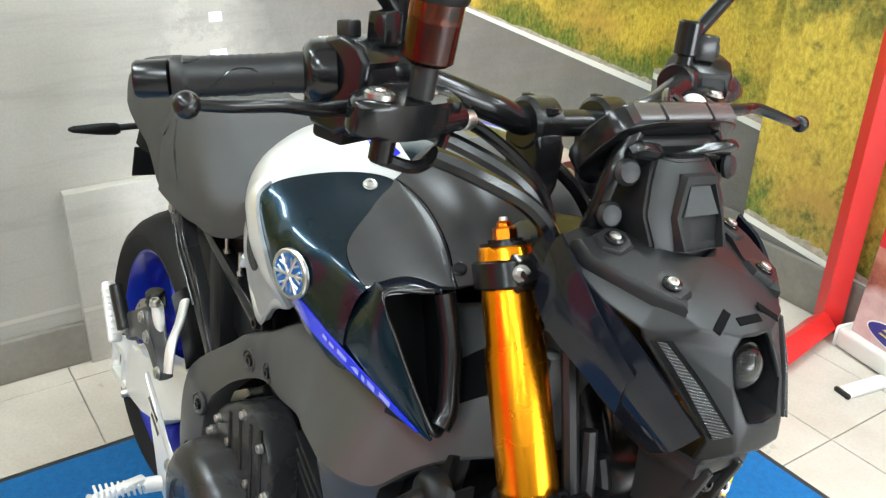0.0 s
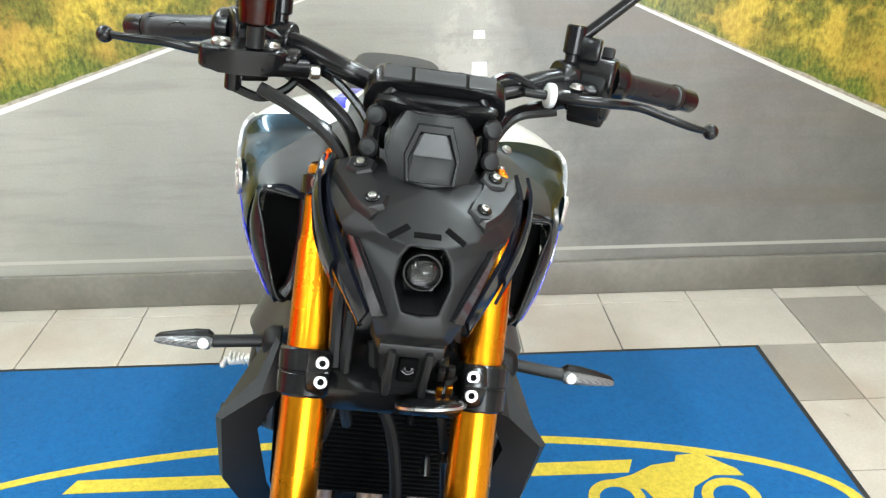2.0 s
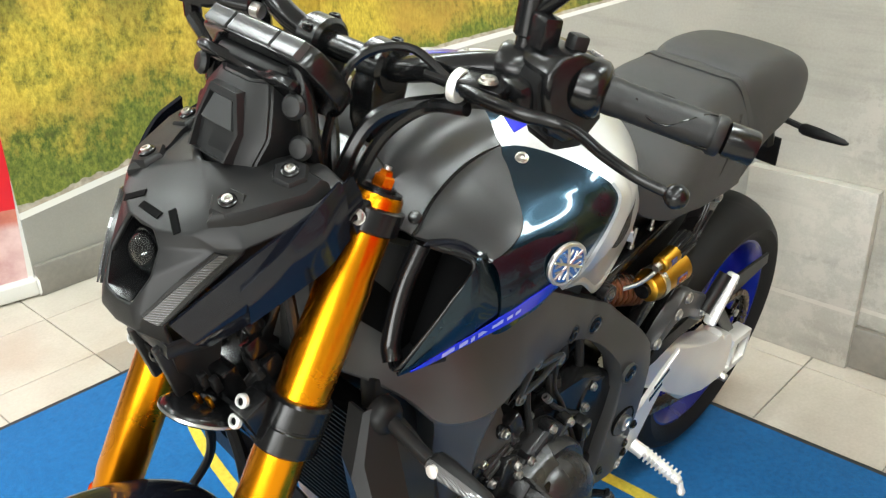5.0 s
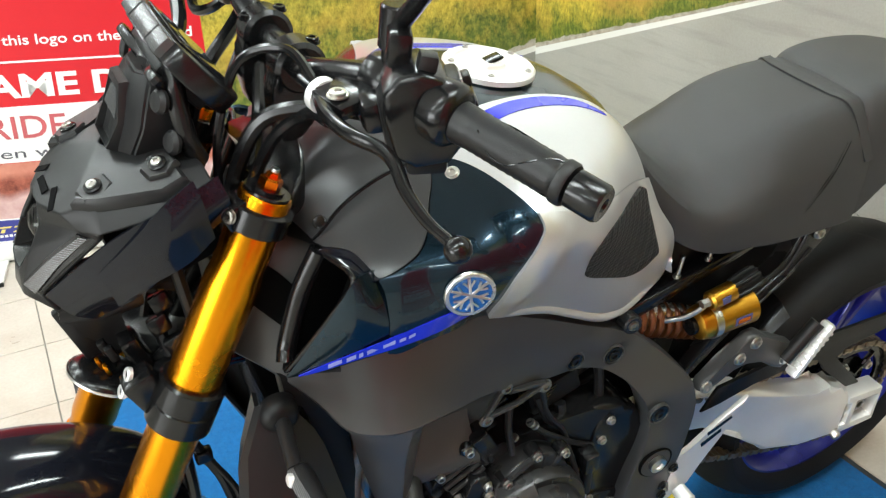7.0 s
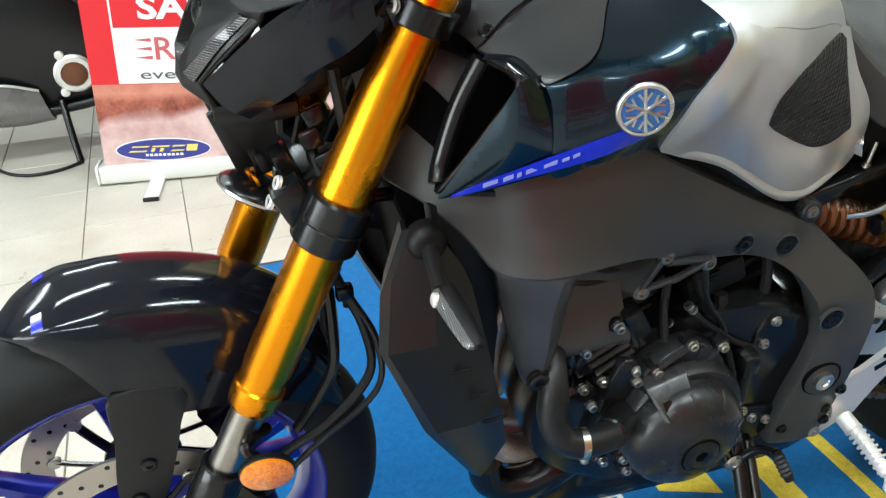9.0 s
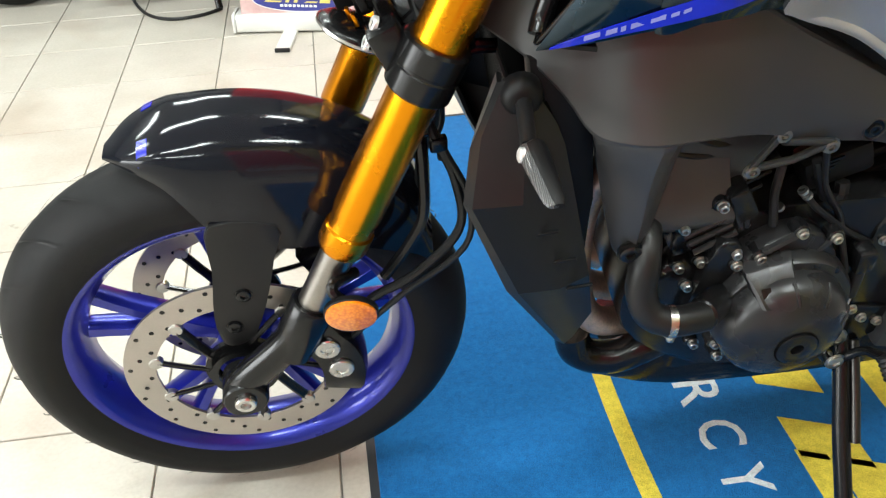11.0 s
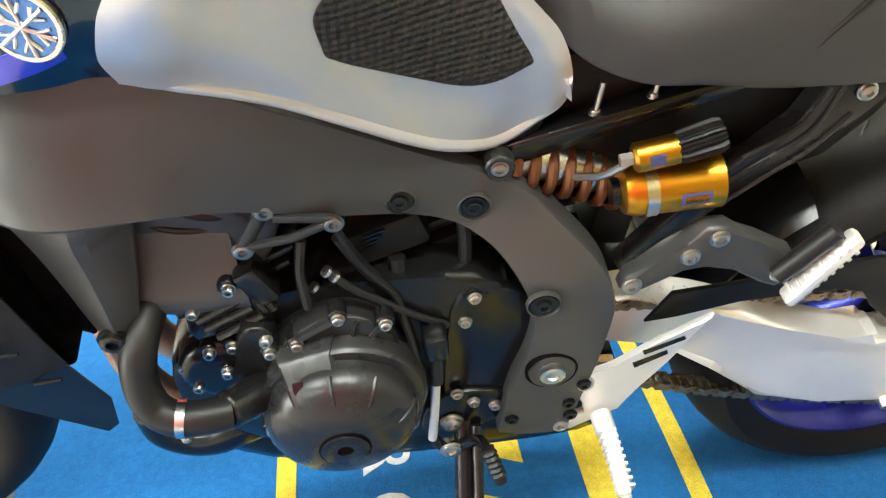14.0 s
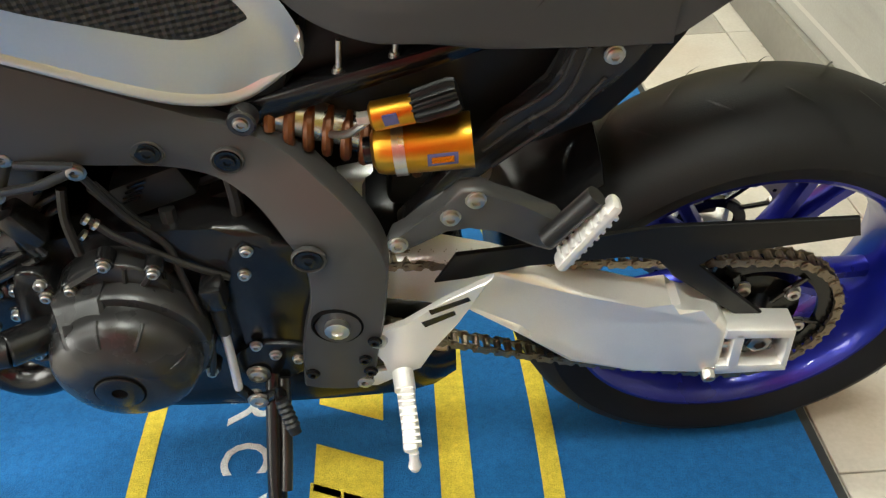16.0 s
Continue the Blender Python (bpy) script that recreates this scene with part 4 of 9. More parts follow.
for side in (1, -1):
    part("top_panel", tank_patch([(0.158, 0.0), (0.1, 0.0), (0.04, 0.0), (-0.02, 0.0), (-0.07, 0.0), (-0.115, 0.0)], [(0.166, 1.55), (0.12, 1.2), (0.076, 1.06), (0.026, 1.0), (-0.03, 1.05), (-0.075, 1.5)], side, 30, 8, -0.001), NAVY_GLOSS, tank, "dark blue-black tank top")
    part("silver_shoulder", tank_patch(TOP_EDGE, SHOULDER, side, 48, 12), SILVER, tank, "silver painted tank shoulder")
    part("silver_flank", tank_patch(FLANK_FRONT, FLANK_REAR, side, 40, 36, rim_step, 0.008), SILVER, tank, "silver painted tank flank with a hollow for the knee")
    part("blue_stripe", tank_patch([(0.15, 1.5), (0.116, 1.35), (0.088, 1.22), (0.054, 1.13), (0.014, 1.1), (-0.027, 1.16), (-0.062, 1.5)], [(0.152, 1.95), (0.116, 1.66), (0.088, 1.5), (0.054, 1.4), (0.014, 1.37), (-0.027, 1.42), (-0.062, 1.62)], side, 30, 3, 0.0008, 0.0012), BLUE_TAPE, tank, "blue stripe")
    part("black_side_panel", tank_patch(BLACK_EDGE, COVER_EDGE + [(0.27, 5.2), (0.268, 6.2), (0.268, 7.0)], side, 52, 16, 0.0015, 0.006), NAVY_GLOSS, tank, "gloss blue-black tank side panel")
    part("front_cover", tank_patch([(0.158, 0.0), (0.2, 0.0), (0.25, 0.0), (0.29, 0.0), (0.33, 0.0)], [(0.174, 2.25), (0.2, 2.17), (0.237, 2.2), (0.277, 2.44), (0.31, 2.88)], side, 30, 12, 0.003, 0.006), TANK_GREY, tank, "dark grey tank cover")
    lower = tank_patch(GROOVE, [*COVER_EDGE[:-2], (0.255, 4.3), (0.272, 4.5), (0.277, 4.1), (0.285, 3.6), (0.305, 3.3)], side, 44, 12, lambda v: 0.001 + 0.0035 * min(1, v / 0.12), 0.006)
    part("cover_shoulder", lower, TANK_GREY, tank, "satin dark grey shoulder of the tank cover")
    part("cover_groove", tank_line(GROOVE, 0.0026, side, 0.0), SATIN_BLACK, tank)
    part("panel_gap", tank_line(COVER_EDGE, 0.0012, side, 0.0022, 30), SHADE_BLACK, tank)
    part("cover_plug", add_lathe(bmesh.new(), tank_at(0.298, 2.55, side) + tank_normal(0.298, 2.55, side) * 0.002, tank_normal(0.298, 2.55, side), [(0, 0.0075), (0.0025, 0.0075), (0.0035, 0.006), (0.003, 0.003)], 18), SATIN_BLACK, tank)
    # cap between the cover's edge and the scoop
    cap_rows = [[tank_at(x, u, side) + tank_normal(x, u, side) * 0.0035, tank_at(x, u, side) + Vector((0.008, side * 0.001, -0.0005)), Vector((lx, side * ly, lz))]
                for (x, u), (lx, ly, lz) in zip(((0.271, 4.52), (0.277, 4.12), (0.285, 3.62), (0.305, 3.32)), ((0.298, 0.197, 0.9505), (0.3, 0.18, 0.9515), (0.304, 0.16, 0.951), (0.31, 0.14, 0.948)))]
    part("scoop_cap", skin(cap_rows, 5, 4, 0.004), GLOSS_BLACK, tank, "gloss black cap over the scoop")
    pad = tank_patch([(-0.08, 3.25), (-0.04, 3.6), (0.0, 4.0), (0.018, 4.5), (0.015, 5.0), (0.014, 5.12)], [(-0.1, 3.3), (-0.13, 4.05), (-0.16, 4.95), (-0.15, 5.15), (-0.09, 5.42), (-0.03, 5.3), (0.012, 5.16)], side, 40, 14, lambda v: 0.0035 - 0.002 * (abs(2 * v - 1) ** 8), 0.005)
    part("knee_pad", pad, PAD, tank, "textured black knee pad")
    # turned lip along the lower edge of the flank
    lip_line = [tank_at(x, 7.0, side) for x in (0.15, 0.12, 0.09, 0.05, 0.0, -0.05, -0.09, -0.135)] + [tank_at(x, u, side) for x, u in ((-0.175, 7.0), (-0.2, 6.75), (-0.2, 6.2))]
    lip = [[p + Vector((0, side * dy, dz)) for dy, dz in ((0.0015, 0.012), (0.004, 0.007), (0.005, 0.001), (0.002, -0.004))] for p in lip_line]
    part("flank_lip", skin(lip, 4, 3, 0.003), SILVER, tank)
    # scoop wing
    rows = []
    for x, yt, zt, yb, zb in WING:
        rows.append([(x, side * (wing_y(x, zt + (zb - zt) * k / 6) + 0.0015), zt + (zb - zt) * k / 6) for k in range(7)])
    wing = part("scoop_wing", skin(rows, 5, 3, 0.005), NAVY_GLOSS, tank, "gloss blue-black air scoop wing")
    lip = tube([(0.308, side * 0.145, 0.949), (0.299, side * 0.195, 0.949), (0.319, side * 0.186, 0.906), (0.342, side * 0.172, 0.861), (0.36, side * 0.158, 0.827), (0.353, side * 0.142, 0.832), (0.333, side * 0.137, 0.9), (0.313, side * 0.139, 0.944)], 0.003, 10)
    part("scoop_lip", lip, SATIN_BLACK, wing)
    part("scoop_cheek", tube([(0.309, side * 0.132, 0.946), (0.331, side * 0.131, 0.9), (0.35, side * 0.138, 0.846), (0.357, side * 0.149, 0.829)], 0.011, 12), SATIN_BLACK, wing, "rounded black scoop edge")
    # inner wall and added back panel: near-black paints in the depth of the duct's shade
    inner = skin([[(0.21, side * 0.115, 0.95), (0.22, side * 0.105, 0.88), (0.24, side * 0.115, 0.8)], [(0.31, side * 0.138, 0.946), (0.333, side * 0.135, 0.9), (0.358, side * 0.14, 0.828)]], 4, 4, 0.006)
    part("scoop_inner_wall", inner, SHADE_BLACK, wing, "scoop inner wall, near-black with the duct shade painted in")
    part("scoop_back", skin([[(0.262, side * 0.095, 0.945), (0.285, side * 0.105, 0.88), (0.32, side * 0.12, 0.824)], [(0.262, side * 0.19, 0.945), (0.285, side * 0.193, 0.88), (0.33, side * 0.176, 0.832)]], 2, 3, 0.004), SHADE_BLACK, wing)
    part("scoop_floor", plate([(0.31, side * 0.125), (0.35, side * 0.14), (0.361, side * 0.157), (0.338, side * 0.172), (0.31, side * 0.182)], 0.825, 0.83, "z"), MATT_BLACK, wing)
    band = []
    for x, z, h in ((0.352, 0.8255, 0.001), (0.335, 0.8365, 0.005), (0.3, 0.856, 0.0085), (0.262, 0.874, 0.0115), (0.225, 0.8885, 0.0135), (0.195, 0.9, 0.0145), (0.178, 0.9085, 0.0135)):
        band.append([(x, side * (wing_y(x, z + q * h) + 0.0038), z + q * h) for q in (-0.75, -0.25, 0.3, 0.85)])
    flash = part("blue_flash", skin(band, 4, 3, 0.0012), BLUE_TAPE, wing, "blue flash along the scoop")
    # pale model lettering as plain bars on the flash
    for k, (x, w) in enumerate(((0.32, 0.013), (0.305, 0.009), (0.296, 0.004), (0.285, 0.011), (0.27, 0.011), (0.258, 0.006), (0.249, 0.006))):
        z = 0.8475 + (0.32 - x) * 0.49
        h = 0.0024 if k < 5 else 0.0017
        rows = [[(x + q * w / 2, side * (wing_y(x + q * w / 2, z) + 0.005), z - q * w * 0.245 + r * h) for r in (-1, 1)] for q in (-1, 1)]
        part("pale_bar", skin(rows, 1, 1, 0.0006), WHITE_TAPE, flash)
    # round badge: rim, dish and three crossed bars that end in small tips
    c, way = tank_at(0.194, 5.68, side), tank_normal(0.194, 5.68, side)
    c += way * 0.001
    badge = part("badge", add_lathe(bmesh.new(), c, way, [(0, 0.0262), (0.0035, 0.0262), (0.0048, 0.025), (0.0048, 0.0222), (0.0035, 0.0218)], 40), STEEL, tank, "round chrome badge with a blue centre")
    part("badge_dish", add_lathe(bmesh.new(), c + way * 0.0026, way, [(0, 0.0216), (0.0014, 0.0216)], 36), BADGE_BLUE, badge)
    u, v, _ = basis(way)
    for k in range(3):
        a = k * math.pi / 3 + 0.4
        d, e = u * math.cos(a) + v * math.sin(a), u * -math.sin(a) + v * math.cos(a)
        part("badge_bar", cyl(c + way * 0.0045 - d * 0.0215, c + way * 0.0045 + d * 0.0215, 0.0017, seg=8), STEEL, badge)
        for q in (1, -1):
            for r in (1, -1):
                part("badge_tine", cyl(c + way * 0.0045 + d * q * 0.009, c + way * 0.0045 + d * q * 0.017 + e * r * 0.006, 0.0013, seg=6), STEEL, badge)
    p, nrm = tank_at(0.166, 2.9, side), tank_normal(0.166, 2.9, side)
    part("screw", hexbolt(bmesh.new(), p + nrm * 0.001, nrm, 0.0062, 0.004), BOLT, tank)
cap = bmesh.new()
tilt = Vector((-0.12, 0, 1)).normalized()
cap_c = Vector((0.045, 0, 1.04))
add_lathe(cap, cap_c, tilt, [(0, 0.055), (0.006, 0.055), (0.009, 0.052), (0.009, 0.042), (0.006, 0.04), (0.006, 0.02), (0.0105, 0.018), (0.0105, 0.0)], 48)
fuel_cap = part("fuel_cap", cap, ALU, tank, "round aluminium filler cap")
for k in range(5):
    a = 2 * math.pi * k / 5 + 0.3
    u, v, w = basis(tilt)
    part("cap_screw", hexbolt(bmesh.new(), cap_c + tilt * 0.0088 + (u * math.cos(a) + v * math.sin(a)) * 0.047, tilt, 0.0035, 0.0025), BOLT, fuel_cap)
part("key_flap", box((0.03, 0.018, 0.004), cap_c + tilt * 0.011, pose(0, 0, 0, 0, 16, 0), 0.002), SATIN_BLACK, fuel_cap)

# seat
SEAT_ROWS = [
    (-0.1, 0.035, 0.985, 0.06, 0.93), (-0.13, 0.05, 0.955, 0.085, 0.88), (-0.165, 0.06, 0.918, 0.1, 0.83), (-0.2, 0.07, 0.885, 0.115, 0.795), (-0.23, 0.08, 0.868, 0.125, 0.778), (-0.27, 0.088, 0.866, 0.135, 0.768),
    (-0.32, 0.09, 0.893, 0.138, 0.766), (-0.37, 0.092, 0.918, 0.136, 0.757), (-0.43, 0.092, 0.931, 0.132, 0.751), (-0.5, 0.09, 0.934, 0.126, 0.745), (-0.545, 0.086, 0.93, 0.121, 0.741),
]
PILLION = [
    (-0.525, 0.08, 0.918, 0.115, 0.752), (-0.55, 0.09, 0.941, 0.12, 0.75), (-0.62, 0.095, 0.948, 0.118, 0.796), (-0.72, 0.092, 0.94, 0.112, 0.812), (-0.8, 0.082, 0.92, 0.1, 0.818), (-0.85, 0.066, 0.898, 0.086, 0.822), (-0.876, 0.042, 0.873, 0.064, 0.828),
]


def seat_body(rows, aside=0.0):
    rings = []
    for x, yt, zt, yb, zb in rows:
        half = [(0.0, zt), (yt * 0.6, zt - 0.002), (yt, zt - 0.012), (yb * 0.97, (zt + zb) / 2 + 0.01), (yb, zb + 0.012), (yb * 0.9, zb), (0.0, zb)]
        rings.append([(x, y, z) for y, z in half] + [(x, -y, z) for y, z in half[-2:0:-1]])
    return loft([[(x, y + aside, z) for x, y, z in r] for r in rings], 5, 3)


seat = part("rider_seat", seat_body(SEAT_ROWS), SEAT, bike, "black vinyl rider seat with stitched side panels")
pillion = part("pillion_seat", seat_body(PILLION), SEAT, bike, "black vinyl pillion seat")
for side in (1, -1):
    for off in (0.0, 0.007):
        line = [(-0.392 - off, side * 0.133, 0.778), (-0.42 - off, side * 0.1325, 0.81), (-0.455 - off, side * 0.1265, 0.845), (-0.49 - off, side * 0.112, 0.882)]
        part("seam", tube(line, 0.0012, 6), GREY_RUBBER, seat)

# strap across the seat: half of the band, from the middle down the side
def seat_side(x, k):
    """A place on the rider seat's half section."""
    cols = list(zip(*sorted(SEAT_ROWS)))
    yt, zt, yb, zb = (float(np.interp(x, cols[0], c)) for c in cols[1:])
    return [(0.0, zt), (yt * 0.6, zt - 0.002), (yt, zt - 0.012), (yb * 0.97, (zt + zb) / 2 + 0.01), (yb, zb + 0.012)][k]


band = []
for x, k, lift in ((-0.54, 3, 0.004), (-0.512, 2, 0.003), (-0.497, 1, 0.003), (-0.492, 0, 0.003)):
    for side in ((-1, 1) if k else (1,)):
        y, z = seat_side(x, k)
        band.append([(x + d, side * (y + (lift if k > 1 else 0)), z + (lift if k < 3 else 0)) for d in (0.009, 0.0, -0.009)])
band.sort(key=lambda r: r[0][1])
part("seat_strap", skin(band, 6, 2, 0.004), SEAT, seat, "narrow black strap across the seat")

# front mudguard
fen = []
for x, top, w, low in ((0.818, 0.646, 0.014, 0.642), (0.79, 0.664, 0.045, 0.648), (0.75, 0.682, 0.065, 0.628), (0.715, 0.688, 0.074, 0.575), (0.69, 0.69, 0.077, 0.545), (0.65, 0.687, 0.078, 0.533), (0.60, 0.677, 0.074, 0.525), (0.55, 0.658, 0.068, 0.512), (0.50, 0.622, 0.063, 0.49), (0.465, 0.575, 0.056, 0.47), (0.45, 0.53, 0.05, 0.44)):
    half = [(w * 0.98, low), (w, low + (top - low) * 0.45), (w * 0.88, top - (top - low) * 0.2), (w * 0.5, top - (top - low) * 0.035), (0, top)]
    fen.append([(x, y, z) for y, z in half] + [(x, -y, z) for y, z in half[-2::-1]])
fender = part("front_mudguard", skin(fen, 4, 4, 0.004), GLOSS_BLACK, bike, "gloss black front mudguard")
for side in (1, -1):
    stay = rounded([(0.712, 0.58), (0.635, 0.57), (0.645, 0.52), (0.662, 0.455), (0.682, 0.4), (0.7, 0.376), (0.728, 0.378), (0.732, 0.43), (0.72, 0.51)], 3)
    bm = plate(stay, side * 0.066, side * 0.08, "y", 0.003)
    st = part("mudguard_stay", bm, DARK_PLASTIC, fender, "matt black mudguard stay")
    for p in ((0.69, 0.465), (0.71, 0.41)):
        part("screw", hexbolt(bmesh.new(), (p[0], side * 0.08, p[1]), (0, side, 0), 0.009, 0.004), SATIN_BLACK, st)
    mark = []
    for x, t_ in ((0.772, 0.0), (0.766, 0.5), (0.76, 1.0)):
        top, w, low = 0.673 + 0.005 * t_, 0.054 + 0.004 * t_, 0.641 - 0.003 * t_
        mark.append([(x, side * y, z + 0.0012) for y, z in ((w * 0.55, top - (top - low) * 0.04), (w * 0.9, top - (top - low) * 0.2), (w * 1.03, low + (top - low) * 0.45))])
    part("blue_mark", skin(mark, 3, 3, 0.001), BLUE_TAPE, fender, "blue marking band")
# ---- headlamp cowl, meter, fly screen ----
cowl = base_of("headlamp_cowl", Matrix(), "", "")
cowl.parent = bike
tagged(cowl, "angular dark grey headlamp cowl with projector lamp")
for key in ("category",):
    if key in cowl:
        del cowl[key]


def faces_of(points, quads, both=True, thick=0.006):
    """A faceted shell from named corners; both: mirrored to the other side as well."""
    bm = bmesh.new()
    verts = {}

    def get(k, s):
        x, y, z = points[k]
        key = (k, s if abs(y) > 1e-6 else 1)
        if key not in verts:
            verts[key] = bm.verts.new((x, y * s, z))
        return verts[key]

    for s in (1, -1) if both else (1,):
        for q in quads:
            vs = list(dict.fromkeys(get(k, s) for k in q))
            if len(vs) > 2:
                bm.faces.new(vs if s > 0 else vs[::-1])
    bmesh.ops.recalc_face_normals(bm, faces=bm.faces)
    out = sum(f.normal.dot(f.calc_center_median() - Vector((0.42, 0, 0.94))) for f in bm.faces)
    if out < 0:
        bmesh.ops.reverse_faces(bm, faces=bm.faces)
    bmesh.ops.solidify(bm, geom=bm.faces[:], thickness=thick)
    edges = [e for e in bm.edges if len(e.link_faces) == 2 and e.calc_face_angle(0) > radians(12)]
    bmesh.ops.bevel(bm, geom=edges, offset=0.003, segments=3, affect="EDGES", profile=0.5, clamp_overlap=True)
    return bm


CP = {
    "rear": (0.4021, 0.085, 1.048), "rearo": (0.398, 0.118, 1.034), "notch": (0.46, 0.036, 1.0475), "notch0": (0.478, 0, 1.044), "notchr": (0.4082, 0.052, 1.051),
    "s1": (0.4379, 0.09, 1.044), "s2": (0.5, 0.074, 1.024), "s3": (0.53, 0.055, 1.008), "in1": (0.452, 0.062, 1.042), "in2": (0.506, 0.044, 1.0277),
    "o1": (0.441, 0.117, 1.02), "o2": (0.5036, 0.094, 1.0003), "brow": (0.547, 0, 1.004), "brow1": (0.5459, 0.018, 1.003), "brow2": (0.5481, 0.028, 0.9889),
    "lid": (0.5608, 0.032, 0.966), "lidb": (0.5755, 0.02, 0.938), "lid0": (0.5765, 0, 0.935), "d1": (0.518, 0.0725, 0.995), "d2": (0.5725, 0.0319, 0.93),
    "d1o": (0.5024, 0.089, 0.9917), "d2o": (0.5619, 0.051, 0.922), "chin": (0.5805, 0, 0.912), "chin1": (0.577, 0.03, 0.913), "chin2": (0.55, 0.042, 0.89),
    "chin3": (0.5513, 0, 0.884),
}
part("lamp_shell", faces_of(CP, [
    ("notch0", "brow", "brow1", "in2"), ("notch0", "in2", "in1", "notch"), ("notch", "in1", "s1", "rear"), ("notch", "rear", "notchr", "notchr"),
    ("in1", "in2", "s2", "s1"), ("in2", "brow1", "s3", "s2"), ("rear", "s1", "o1", "rearo"), ("s1", "s2", "o2", "o1"), ("s2", "s3", "d1", "o2"),
    ("s3", "brow1", "brow2", "d1"), ("d1", "brow2", "lid", "lid"), ("d1", "lid", "d2", "d2"), ("lid", "lidb", "d2", "d2"), ("lidb", "chin1", "d2", "d2"), ("lidb", "lid0", "chin", "chin1"),
    ("chin", "chin1", "chin2", "chin3"), ("d2", "chin1", "chin2", "d2o"), ("o2", "d1", "d1o", "d1o"), ("d1o", "d1", "d2", "d2o"),
]), DARK_PLASTIC, cowl, "faceted dark grey plastic shell")
# lamp well and projector
well = bmesh.new()
ring0 = [(0.5449, 0, 1.001), (0.5438, 0.0175, 1), (0.5459, 0.0272, 0.987), (0.5587, 0.0312, 0.966), (0.5735, 0.0193, 0.939), (0.5755, 0, 0.937), (0.5735, -0.0193, 0.939), (0.5587, -0.0312, 0.966), (0.5459, -0.0272, 0.987), (0.5438, -0.0175, 1)]
ring1 = [(x - 0.045, y * 0.82, 0.965 + (z - 0.965) * 0.82) for x, y, z in ring0]
add_rings(well, [ring0, ring1], caps=False)
well.faces.new([well.verts.new((x, y, z)) for x, y, z in ring1])
part("lamp_well", well, SATIN_BLACK, cowl)
eye = Vector((0.527, 0.0, 0.97))
look_way = Vector((1, 0, 0.06)).normalized()
part("projector_barrel", add_lathe(bmesh.new(), eye - look_way * 0.01, look_way, [(0, 0.0225), (0.022, 0.0225), (0.025, 0.0215), (0.025, 0.0185)], 36), SATIN_BLACK, cowl)
proj = part("projector_bowl", add_lathe(bmesh.new(), eye, look_way, [(0.0, 0.002), (0.002, 0.011), (0.01, 0.018)], 32, caps=True), ALU, cowl, "bright projector bowl")
part("projector_lens", add_lathe(bmesh.new(), eye + look_way * 0.012, look_way, [(0, 0.0195), (0.004, 0.0195), (0.010, 0.0175), (0.015, 0.012), (0.0172, 0.006), (0.0177, 0.0)], 40), LENS, proj, "clear round projector lens")
